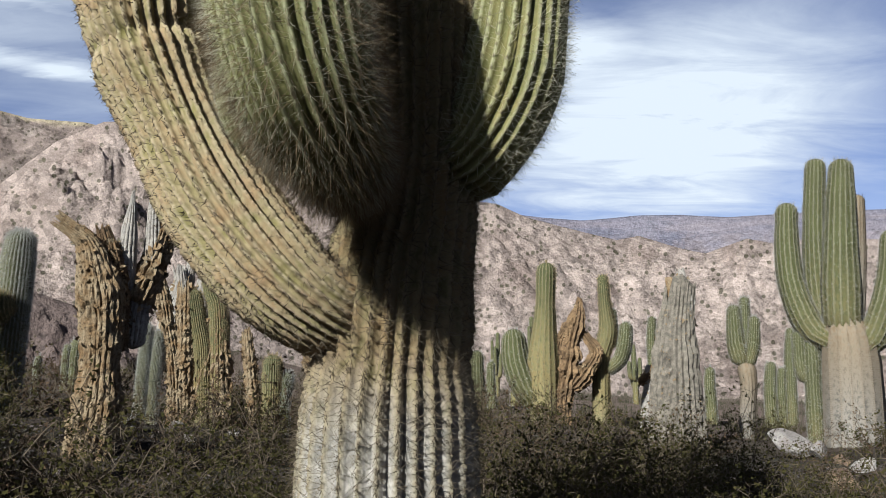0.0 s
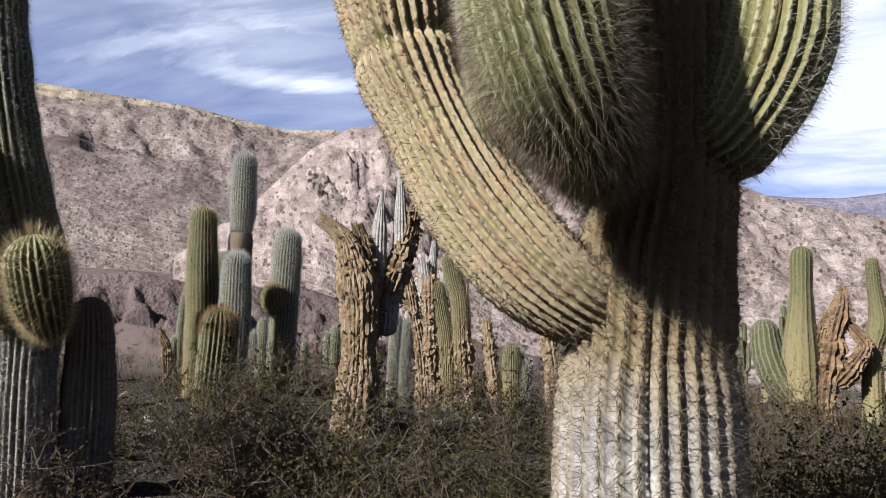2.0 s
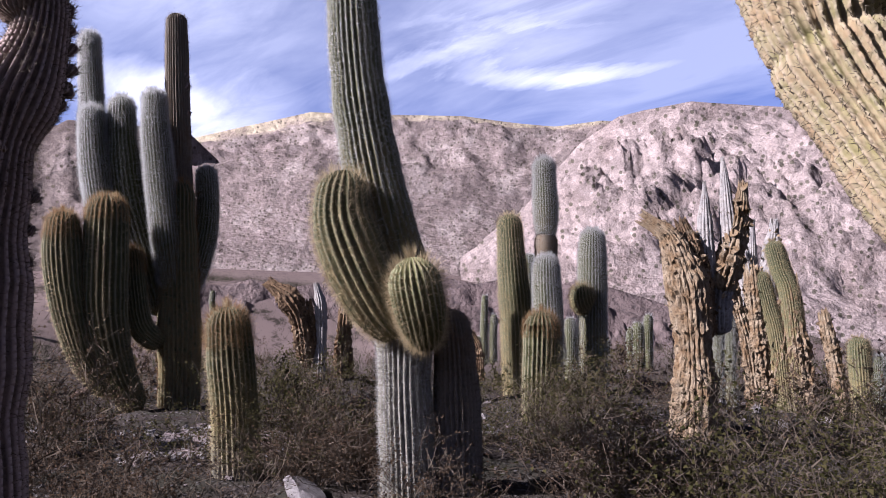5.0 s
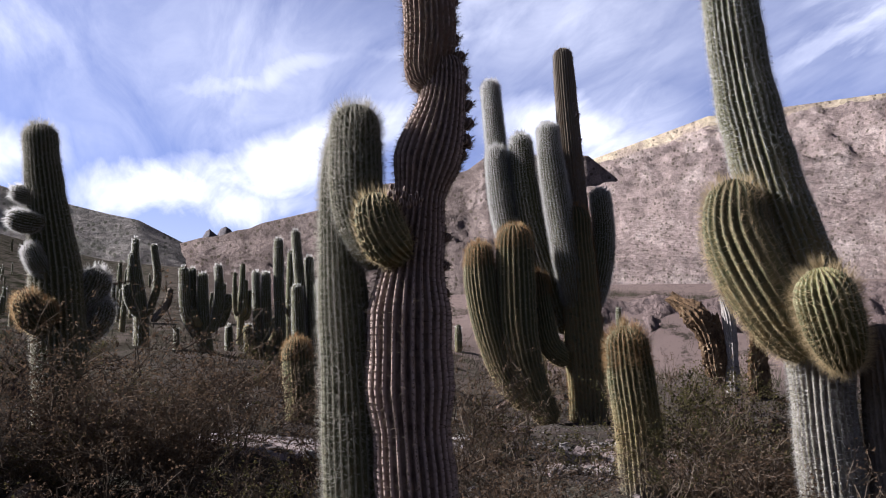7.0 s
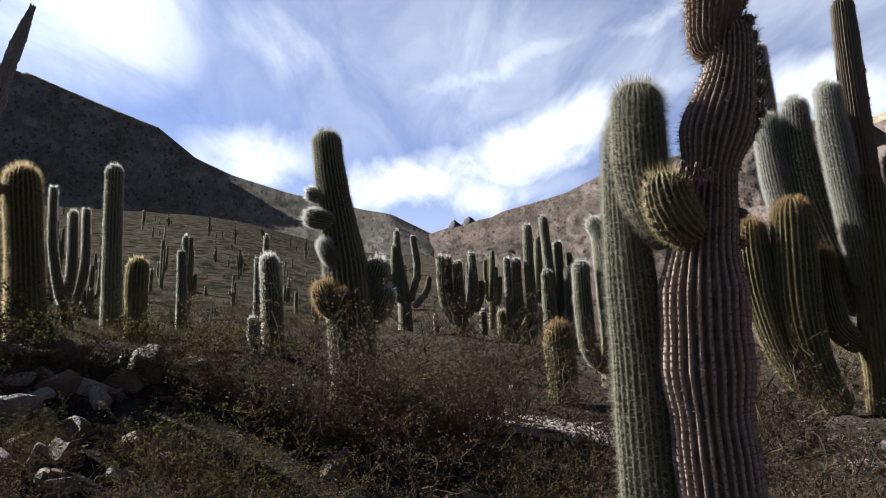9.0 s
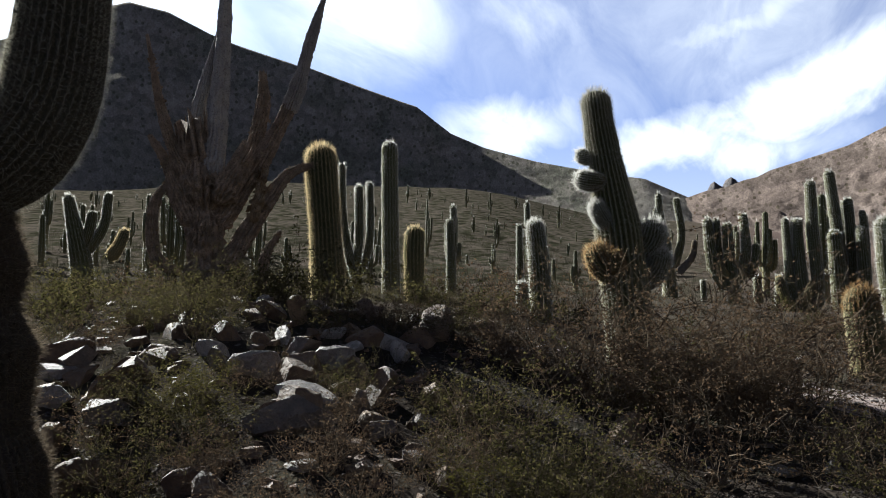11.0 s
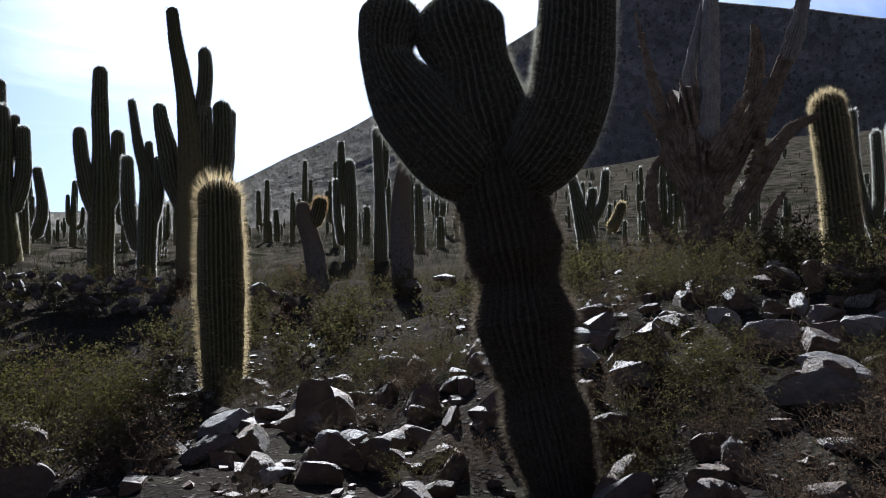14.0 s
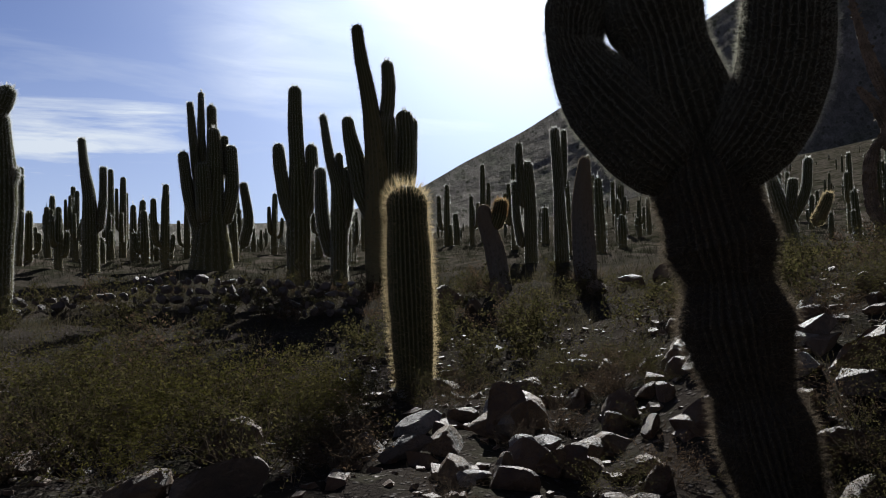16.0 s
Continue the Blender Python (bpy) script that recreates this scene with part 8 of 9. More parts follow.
dead_cactus("dead_cactus", (-8.45, -6.06, 1.63), 126.2, [
    ("trunk", [(0.000, 0.00, -0.314, 0.219), (-0.016, 0.00, 0.294, 0.242), (-0.048, 0.00, 0.908, 0.266), (-0.096, 0.00, 1.452, 0.289), (-0.175, 0.00, 1.922, 0.223)],
     dict(mat='moss', flakes=160, flake=0.035, lumpy=0.14, depth=0.2, ribs=14)),
    ("wood_spike", [(-0.004, -0.10, 1.513, 0.153), (0.056, -0.10, 2.291, 0.139), (0.086, -0.10, 3.237, 0.101), (0.100, -0.10, 4.199, 0.078), (0.131, -0.10, 5.177, 0.063)],
     dict(mat='grey', lumpy=0.05, depth=0.12, flakes=0, ribs=14)),
    ("wood_spike", [(-0.237, 0.00, 2.080, 0.109), (-0.169, 0.00, 2.555, 0.086), (-0.054, 0.00, 3.113, 0.055), (0.024, 0.00, 3.514, 0.024)],
     dict(mat='grey', lumpy=0.05, depth=0.12, flakes=0, ribs=14)),
    ("arm", [(0.090, 0.00, 0.908, 0.156), (0.396, 0.00, 1.451, 0.147), (0.704, 0.00, 1.996, 0.126), (0.937, 0.00, 2.505, 0.090), (1.047, 0.00, 2.780, 0.074)],
     dict(mat='moss', flakes=80, flake=0.035, lumpy=0.09, depth=0.2, ribs=14)),
    ("wood_spike", [(0.953, 0.00, 2.505, 0.108), (1.094, 0.00, 2.938, 0.101), (1.221, 0.00, 3.495, 0.086), (1.382, 0.00, 4.120, 0.039)],
     dict(mat='grey', lumpy=0.08, depth=0.3, flakes=0, flake=0.06, ribs=18)),
    ("arm", [(0.361, 0.10, 1.545, 0.106), (0.541, 0.10, 2.097, 0.101), (0.636, 0.10, 2.614, 0.090), (0.621, 0.10, 2.975, 0.059)],
     dict(mat='moss', flakes=90, flake=0.035, lumpy=0.09, depth=0.2, ribs=14)),
    ("arm", [(0.166, 0.00, 0.295, 0.156), (0.548, 0.00, 0.986, 0.125), (0.817, 0.00, 1.449, 0.089), (1.047, 0.00, 1.721, 0.073), (1.390, 0.00, 1.851, 0.047)],
     dict(mat='moss', flakes=90, flake=0.035, lumpy=0.09, depth=0.2, ribs=14)),
    ("arm", [(0.542, -0.10, 0.975, 0.072), (0.619, -0.10, 1.357, 0.078), (0.658, -0.10, 1.650, 0.062)],
     dict(mat='flake', flakes=60, flake=0.08, lumpy=0.14, ribs=14)),
    ("arm", [(-0.219, 0.00, 1.452, 0.126), (-0.470, 0.00, 1.924, 0.090), (-0.653, 0.00, 2.480, 0.058), (-0.841, 0.00, 3.325, 0.022)],
     dict(mat='moss', flakes=90, flake=0.035, lumpy=0.09, depth=0.2, ribs=14)),
    ("arm", [(-0.179, 0.00, 0.908, 0.146), (-0.412, 0.00, 1.374, 0.116), (-0.570, 0.00, 1.767, 0.069), (-0.728, 0.00, 2.004, 0.032)],
     dict(mat='moss', flakes=90, flake=0.035, lumpy=0.09, depth=0.2, ribs=14)),
    ("arm", [(0.087, -0.20, 1.191, 0.154), (0.276, -0.20, 1.572, 0.144), (0.389, -0.20, 1.801, 0.103)],
     dict(mat='moss', flakes=120, flake=0.035, lumpy=0.09, depth=0.2, ribs=14)),
    ("arm", [(-0.330, 0.00, 0.292, 0.073), (-0.623, 0.00, 0.521, 0.078), (-0.681, 0.00, 1.063, 0.079), (-0.567, 0.00, 1.390, 0.058), (-0.359, 0.00, 1.437, 0.048)],
     dict(mat='moss', flakes=90, flake=0.035, lumpy=0.09, depth=0.2, ribs=14)),
    ("arm", [(0.697, 0.00, 0.297, 0.062), (0.737, 0.00, 0.602, 0.073), (0.889, 0.00, 0.871, 0.031)],
     dict(mat='moss', flakes=90, flake=0.035, lumpy=0.09, depth=0.2, ribs=14)),
], "large dead cardon cactus skeleton with bleached wood spikes", far=10.4, seed=310)
dead_cactus("dead_cactus", (-9.70, 12.73, 0.73), 36.6, [
    ("trunk", [(0.013, 0.00, -0.080, 0.091), (0.000, 0.00, 0.209, 0.088), (-0.032, 0.00, 0.644, 0.099), (-0.125, 0.00, 0.863, 0.066)],
     dict(mat='wood', flakes=60, flake=0.05, ribs=14, gap=0.0432, count=6)),
], "dry dead cactus stub", far=16.0, seed=311)

# ---- rocks ----


def rock_mesh(name, seed, mat, flat=0.7, cuts=9, sub=3):
    """A broken boulder: a ball cut by random planes, with worn edges and relief."""
    rnd = np.random.RandomState(seed)
    bm = bmesh.new()
    bmesh.ops.create_icosphere(bm, subdivisions=sub, radius=1.0)
    co = np.array([v.co for v in bm.verts])
    for _ in range(cuts):
        n = rnd.normal(0, 1, 3)
        n /= np.linalg.norm(n)
        over = np.clip(co @ n - rnd.uniform(0.30, 0.66), 0, None)
        co = co - over[:, None] * n[None] * 0.99
    co *= np.array([rnd.uniform(0.85, 1.25), rnd.uniform(0.75, 1.05), flat])
    for v, c in zip(bm.verts, co):
        p = Vector(c)
        k = 0.03 * noise.noise(p * 3.1 + Vector((seed, 0, 0))) + 0.03 * noise.noise(p * 8.0 + Vector((0, seed, 0)))
        v.co = p * (1 + k)
    me = bpy.data.meshes.new(name)
    bm.to_mesh(me)
    bm.free()
    me.materials.append(mat)
    me.polygons.foreach_set("use_smooth", [False] * len(me.polygons))
    return me


ROCKS = [rock_mesh("rock", 100 + i, ROCK, random.Random(i).uniform(0.6, 1.0), 11 + i % 6) for i in range(10)]
PALE_ROCKS = [rock_mesh("rock", 150 + i, PALE_ROCK, 0.65, 10) for i in range(4)]

STONES = [rock_mesh("stone", 220 + i, BLOCK_ROCK, 0.75, 9, 2) for i in range(5)]
BLOCKS = [rock_mesh("rock", 180 + i, BLOCK_ROCK, random.Random(90 + i).uniform(0.8, 1.0), 12 + i % 3, 4) for i in range(5)]


def rock(x, y, size, label, lift=0.0, group="", seed=0, pale=False, squash=1.0):
    """A boulder of that half width, sunk a little into the ground."""
    rnd = random.Random(seed)
    ob = new("rock", (PALE_ROCKS if pale else ROCKS)[seed % (4 if pale else 10)])
    z = float(ground(x, y)) + size * (0.18 + lift)
    ob.matrix_basis = pose(x, y, z, rnd.uniform(-25, 25), rnd.uniform(-25, 25), rnd.uniform(0, 360)) @ Matrix.Diagonal((size * 1.25, size * 1.25 * rnd.uniform(0.8, 1.1), size * 1.25 * squash, 1))
    return tagged(ob, label, "rock", group)


# x, y, half width, lift, pale
for i, (x, y, size, lift, pale) in enumerate([
    (-4.43, -3.89, 0.25, 0.05, 0),
    (-4.62, -2.60, 0.23, 0.02, 0),
    (-5.98, -3.34, 0.16, 0.02, 0),
    (-2.95, -2.25, 0.22, 0.02, 0),
    (-2.62, -2.62, 0.17, 0.02, 0),
    (-3.30, -1.90, 0.20, 0.02, 0),
    (-3.45, -2.40, 0.15, 0.02, 0),
    (-2.35, -2.95, 0.16, 0.0, 0),
    (-4.76, -2.09, 0.15, 0.06, 0),
    (-5.83, -2.88, 0.19, -0.02, 1),
    (-5.35, -2.36, 0.20, 0.01, 0),
    (-4.58, -1.74, 0.11, -0.04, 0),
    (-4.02, -1.90, 0.13, -0.00, 0),
    (-3.21, -2.87, 0.18, -0.01, 0),
    (-4.84, -4.78, 0.20, 0.03, 0),
    (-5.28, -4.21, 0.16, 0.04, 0),
    (-5.80, -3.92, 0.16, 0.01, 0),
    (-5.38, -3.74, 0.13, -0.03, 1),
    (-5.83, -3.59, 0.11, 0.02, 0),
    (-6.58, -3.16, 0.16, 0.06, 0),
    (-4.24, -4.18, 0.15, 0.01, 1),
    (-5.94, -4.41, 0.16, 0.05, 0),
    (-6.50, -3.94, 0.27, 0.04, 0),
    (-3.90, -2.13, 0.08, -0.13, 1),
]):
    rock(x, y, size, "pale weathered boulder lying on the ground" if pale else "grey-pink angular boulder lying on the ground", lift, "boulders", 0 + i * 7, bool(pale))
for i, (x, y, size, lift, pale) in enumerate([
    (-2.67, -5.49, 0.29, 0.02, 0),
    (-3.41, -6.51, 0.15, 0.01, 0),
    (-3.47, -5.68, 0.14, 0.01, 0),
    (-2.59, -4.86, 0.14, -0.01, 1),
    (-2.92, -4.61, 0.16, 0.03, 0),
    (-4.34, -6.54, 0.15, 0.00, 0),
    (-3.73, -4.89, 0.14, 0.01, 0),
    (-7.34, -2.63, 0.26, 0.03, 0),
    (-7.65, -2.16, 0.22, 0.04, 0),
    (-3.66, -3.41, 0.10, -0.07, 0),
    (-5.36, -12.93, 0.37, 0.16, 0),
    (-3.79, -5.77, 0.10, 0.02, 0),
    (-5.33, -2.65, 0.11, -0.01, 0),
    (-5.81, -2.43, 0.09, 0.08, 0),
    (-5.26, -3.38, 0.09, 0.03, 0),
    (-5.39, -3.16, 0.11, -0.02, 0),
    (-5.87, -4.91, 0.14, 0.05, 0),
    (-4.66, -3.53, 0.08, 0.05, 0),
    (-4.72, -2.31, 0.08, -0.08, 0),
    (-5.62, -1.95, 0.10, 0.10, 0),
    (-4.07, -2.72, 0.07, -0.01, 0),
    (-6.31, -3.36, 0.12, -0.03, 0),
]):
    rock(x, y, size, "pale weathered boulder lying on the ground" if pale else "grey-pink angular boulder lying on the ground", lift, "boulders", 57 + i * 7, bool(pale))
for i, (x, y, size, lift, pale) in enumerate([
    (-2.14, -5.98, 0.18, 0.04, 1),
    (-2.66, -5.44, 0.27, 0.04, 0),
    (-3.44, -6.67, 0.17, 0.02, 0),
    (-3.07, -4.69, 0.19, -0.01, 0),
    (-2.19, -4.49, 0.14, 0.00, 0),
    (-0.70, -6.11, 0.39, 0.02, 0),
    (-1.68, -5.81, 0.20, 0.01, 0),
    (-3.54, -5.75, 0.15, 0.04, 0),
    (-4.03, -5.04, 0.18, 0.03, 0),
    (-2.65, -4.82, 0.14, 0.06, 1),
    (-1.97, -4.49, 0.10, 0.04, 1),
    (-3.80, -6.35, 0.13, 0.05, 0),
    (-3.83, -5.86, 0.12, 0.06, 0),
    (-0.15, -5.05, 0.26, 0.00, 0),
    (0.34, -6.15, 0.15, 0.03, 0),
    (0.56, -5.63, 0.21, 0.05, 0),
    (-5.24, -4.95, 0.21, 0.04, 0),
    (-4.46, -3.87, 0.23, 0.00, 0),
    (-2.31, -5.70, 0.13, -0.02, 0),
    (-3.34, -5.87, 0.11, 0.02, 0),
    (-4.32, -5.88, 0.13, 0.04, 0),
    (-1.33, -5.75, 0.10, 0.08, 0),
]):
    rock(x, y, size, "pale weathered boulder lying on the ground" if pale else "grey-pink angular boulder lying on the ground", lift, "boulders", 123 + i * 7, bool(pale))
for i, (x, y, size, lift, pale) in enumerate([
    (-5.32, -12.95, 0.27, 0.22, 0),
    (-5.25, -11.78, 0.21, 0.02, 0),
    (-5.04, -13.06, 0.23, 0.50, 0),
    (-6.08, -12.61, 0.27, 0.11, 0),
    (-7.11, -10.88, 0.22, 0.50, 0),
    (-8.15, -11.39, 0.30, 0.30, 0),
    (-8.53, -11.10, 0.26, 0.42, 0),
    (-7.90, -11.38, 0.20, 0.02, 0),
    (-2.14, -4.30, 0.16, 0.06, 0),
    (-1.91, -4.40, 0.10, 0.09, 1),
    (-3.17, -2.45, 0.07, -0.08, 0),
    (-3.16, -2.85, 0.17, 0.05, 0),
]):
    rock(x, y, size, "pale weathered boulder lying on the ground" if pale else "grey-pink angular boulder lying on the ground", lift, "boulders", 189 + i * 7, bool(pale))
for i, (x, y, size, lift, pale) in enumerate([
    (-4.65, 6.01, 0.19, 0.02, 1),
    (-4.05, 7.13, 0.13, 0.03, 1),
    (-3.53, 6.79, 0.11, 0.04, 0),
    (-3.27, 6.64, 0.08, 0.08, 0),
    (-3.20, 8.20, 0.12, 0.50, 1),
    (-3.00, 8.75, 0.12, 0.01, 1),
    (-2.53, 7.96, 0.11, 0.03, 1),
    (-2.74, 10.03, 0.11, 0.50, 1),
    (5.07, 11.54, 0.26, 0.50, 1),
    (5.41, 11.38, 0.21, 0.50, 1),
    (4.16, 8.43, 0.30, 0.02, 0),
    (5.35, 10.07, 0.21, 0.02, 1),
    (-3.45, 6.77, 0.12, 0.02, 0),
    (-3.19, 6.68, 0.07, -0.05, 1),
    (-3.12, 9.34, 0.12, 0.03, 1),
    (-2.39, 8.89, 0.10, 0.03, 1),
    (-2.43, 10.16, 0.15, 0.50, 1),
    (3.29, 12.53, 0.13, 0.50, 1),
]):
    rock(x, y, size, "pale weathered boulder lying on the ground" if pale else "grey-pink angular boulder lying on the ground", lift, "boulders", 225 + i * 7, bool(pale))
for i, (x, y, size, lift, pale) in enumerate([
    (-5.99, 4.76, 0.12, 0.06, 1),
    (-6.31, 3.77, 0.11, 0.01, 1),
    (-5.50, 7.13, 0.10, 0.04, 1),
    (-5.44, 4.08, 0.11, 0.05, 0),
    (-4.83, 4.04, 0.17, 0.00, 0),
    (-5.86, 3.34, 0.08, 0.09, 0),
    (-4.30, 3.43, 0.13, -0.00, 1),
    (-5.71, 2.41, 0.08, 0.09, 1),
    (-3.84, 6.57, 0.10, 0.04, 0),
    (-6.02, -0.66, 0.18, 0.07, 0),
    (-5.75, 0.35, 0.08, 0.04, 1),
    (-5.92, 0.68, 0.10, 0.03, 1),
    (-5.53, 0.61, 0.06, 0.02, 0),
    (-5.36, -0.05, 0.09, 0.12, 0),
    (-7.78, -2.26, 0.16, 0.04, 0),
    (-7.10, -1.70, 0.26, 0.02, 0),
    (-7.86, -0.82, 0.17, 0.04, 0),
]):
    rock(x, y, size, "pale weathered boulder lying on the ground" if pale else "grey-pink angular boulder lying on the ground", lift, "boulders", 279 + i * 7, bool(pale))


def spot(rnd, lo, hi, near, far):
    """A random place between two bearings and two distances."""
    b, d = radians(rnd.uniform(lo, hi)), math.sqrt(rnd.uniform(near * near, far * far))
    return -d * math.sin(b), d * math.cos(b)


rnd = random.Random(5)
for i in range(34):
    x, y = spot(rnd, 110, 138, 4.6, 8.0) if i < 22 else spot(rnd, 138, 165, 4.4, 7.5)
    rock(x, y, rnd.uniform(0.12, 0.22), "broken grey-pink boulder half sunk in the bank", 0.05, "boulders", rnd.randrange(1000), rnd.random() < 0.12)
for i in range(150):
    x, y = spot(rnd, 108, 166, 3.9, 8.6) if i < 100 else spot(rnd, -30, 185, 4.2, 13)
    rock(x, y, rnd.uniform(0.05, 0.17), "small broken grey stone on the ground", 0.1, "small stones", rnd.randrange(1000), rnd.random() < 0.15)


def rubble(name, count, lo, hi, near, far, size, seed, mat, label):
    """Loose grit and shards strewn over a stretch of ground, in one mesh."""
    r = np.random.RandomState(seed)
    b = np.radians(r.uniform(lo, hi, count))
    d = np.sqrt(r.uniform(near ** 2, far ** 2, count))
    x, y = -d * np.sin(b), d * np.cos(b)
    c = np.stack([x, y, ground(x, y) + 0.01], 1)
    cube = np.array([(-1, -1, -1), (1, -1, -1), (1, 1, -1), (-1, 1, -1), (-1, -1, 1), (1, -1, 1), (1, 1, 1), (-1, 1, 1)], float)
    s = size * np.exp(r.normal(0, 0.5, (count, 1, 1))) * np.array([1, 0.8, 0.45])
    v = cube[None] * s * r.uniform(0.45, 1.1, (count, 8, 3))
    a, e = r.uniform(0, 6.28, count), r.normal(0, 0.35, count)
    ca, sa, ce, se = np.cos(a)[:, None], np.sin(a)[:, None], np.cos(e)[:, None], np.sin(e)[:, None]
    vx, vy, vz = v[..., 0], v[..., 1] * ce - v[..., 2] * se, v[..., 1] * se + v[..., 2] * ce
    v = np.stack([vx * ca - vy * sa, vx * sa + vy * ca, vz], -1) + c[:, None]
    q = np.array([(0, 3, 2, 1), (4, 5, 6, 7), (0, 1, 5, 4), (1, 2, 6, 5), (2, 3, 7, 6), (3, 0, 4, 7)])
    f = (q[None] + 8 * np.arange(count)[:, None, None]).reshape(-1, 4)
    return tagged(new(name, make_mesh(name, v.reshape(-1, 3), f, mat, False)), label, "gravel", kind="stuff")


# the largest blocks of the bank: x, y, half width
for i, (x, y, size) in enumerate([
    (-4.23, -2.39, 0.20), (-4.60, -2.02, 0.15), (-4.14, -3.62, 0.21), (-3.00, -2.73, 0.15), (-5.78, -3.19, 0.15), (-4.97, -2.31, 0.16), (-4.72, -4.47, 0.19),
    (-4.44, -1.73, 0.11), (-5.14, -3.53, 0.12), (-0.54, -4.93, 0.28), (-1.88, -5.36, 0.15), (-2.62, -5.27, 0.16), (-2.37, -3.57, 0.12)]):
    ob = rock(x, y, size, "large brownish weathered block of the stone bank", 0.0 if size > 0.25 else 0.34, "boulders", 401 + i * 3, squash=0.55 if size > 0.25 else 0.85)
    ob.data = BLOCKS[i % 5]

rubble("rubble", 1900, 105, 190, 3.0, 11.0, 0.028, 1, ROCK, "dark broken stone shards and grit on the soil")
rubble("gravel", 1800, -40, 105, 3.0, 12.0, 0.018, 2, BLOCK_ROCK, "pale grit scattered on the soil")

rubble("path_gravel", 1500, 67, 89, 8.3, 9.6, 0.022, 4, PALE_ROCK, "pale pinkish gravel of a narrow path")
rubble("path_gravel", 500, 50, 63, 6.8, 8.0, 0.025, 6, PALE_ROCK, "pale gravel between the shrubs")

PATH_SOIL = rough_material("pink_gravel_soil", (0.146, 0.116, 0.105), (0.184, 0.151, 0.140), (0.071, 0.053, 0.048), 2.2, 0.03)
BARE = [(67.0, 89.5, 8.2, 9.7, "path", "narrow path of pale pinkish gravel"), (50.0, 63.0, 6.9, 7.9, "bare_soil", "bare pale gravelly soil between shrubs")]
for lo, hi, near, far, name, label in BARE:
    n, m = 60, 14
    g = np.radians(np.linspace(lo, hi, n))[:, None] + np.zeros((1, m))
    f = np.linspace(0, 1, m)[None]
    k = np.arange(n)[:, None]
    inner = near + 0.16 * np.sin(k * 0.45) + 0.09 * np.sin(k * 1.7 + 1)
    outer = far + 0.15 * np.sin(k * 0.31 + 2) + 0.10 * np.sin(k * 1.3)
    ends = np.clip(np.minimum(k, n - 1 - k) / 5.0, 0, 1)
    d = inner + (outer - inner) * (0.5 + (f - 0.5) * (0.3 + 0.7 * ends))
    x, y = -d * np.sin(g), d * np.cos(g)
    edge = np.minimum(np.minimum(f, 1 - f) * 8, ends)
    z = ground(x, y) - 0.035 + 0.06 * np.clip(edge, 0, 1)
    i, j = np.meshgrid(np.arange(n - 1), np.arange(m - 1), indexing="ij")
    q = np.stack([i * m + j, i * m + j + 1, (i + 1) * m + j + 1, (i + 1) * m + j], -1).reshape(-1, 4)
    tagged(new(name, make_mesh(name, np.stack([x, y, z], -1).reshape(-1, 3), q, PATH_SOIL)), label, "path", kind="structure")


def on_path(x, y, spare=0.0):
    """Whether a place lies on bare ground."""
    b, d = np.degrees(np.arctan2(-x, y)), np.hypot(x, y)
    hit = np.zeros(np.shape(b), bool)
    for lo, hi, near, far, _, _ in BARE:
        hit |= (b > lo) & (b < hi) & (d > near - spare) & (d < far + spare)
    return hit


def stone_wall(path, rows, label, seed):
    """A low dry-stone wall: every stone a piece of its own."""
    r = random.Random(seed)
    a, b = Vector(path[0]), Vector(path[1])
    ob = thing("stone_wall", (a.x, a.y, float(ground(a.x, a.y))), label, "wall")
    base = Vector(ob.matrix_basis.translation)
    length, n = (b - a).length, 0
    for k in range(rows):
        s = 0.0
        while s < length:
            w = r.uniform(0.11, 0.24)
            p = a.lerp(b, min(1, s / length))
            z = float(ground(p.x, p.y)) + 0.08 + k * 0.17 + r.uniform(-0.03, 0.03)
            st = new("stone", STONES[r.randrange(5)])
            st.parent = ob
            st.matrix_basis = pose(p.x - base.x + r.uniform(-0.06, 0.06), p.y - base.y + r.uniform(-0.06, 0.06), z - base.z, r.uniform(-20, 20), r.uniform(-20, 20), r.uniform(0, 360)) @ Matrix.Diagonal((w * 0.72, w * 0.72, 0.13, 1))
            s += w * 1.15
            n += 1


stone_wall(((0.05, -15.00), (-3.77, -13.48)), 4, "low tumbled dry-stone wall of grey field stones", 3)
stone_wall(((1.99, -15.37), (0.14, -15.00)), 2, "collapsed end of a dry-stone wall", 4)

# ---- shrubs and grass ----


def twig_tree(rnd, height, spread, stems, depth, thick):
    """Branching twigs as lists of (from, to, radius) and leaf places."""
    segs, leaves = [], []

    def grow(p, d, length, r, level):
        n = 4
        for k in range(n):
            q = p + d * (length / n)
            segs.append((p, q, r * (1 - 0.12 * k)))
            p = q
            d = (d + Vector((rnd.gauss(0, 0.30), rnd.gauss(0, 0.30), rnd.gauss(0.02, 0.22)))).normalized()
            if level <= 1:
                for _ in range(2 if level == 0 else 1):
                    leaves.append((p + Vector((rnd.gauss(0, 0.012), rnd.gauss(0, 0.012), rnd.gauss(0, 0.012))), d))
            if level > 0 and rnd.random() < 0.72:
                side = Vector((rnd.gauss(0, 1), rnd.gauss(0, 1), rnd.gauss(0.30, 0.5))).normalized()
                grow(p, (d * 0.5 + side * 0.8).normalized(), length * rnd.uniform(0.38, 0.62), r * 0.66, level - 1)

    for _ in range(stems):
        a, o = rnd.uniform(0, 6.283), rnd.uniform(0.1, 1.0) * spread
        d = Vector((math.cos(a) * o, math.sin(a) * o, rnd.uniform(0.5, 1.1))).normalized()
        grow(Vector((math.cos(a) * 0.08, math.sin(a) * 0.08, -0.03)), d, height * rnd.uniform(0.5, 0.95), thick, depth)
    return segs, leaves


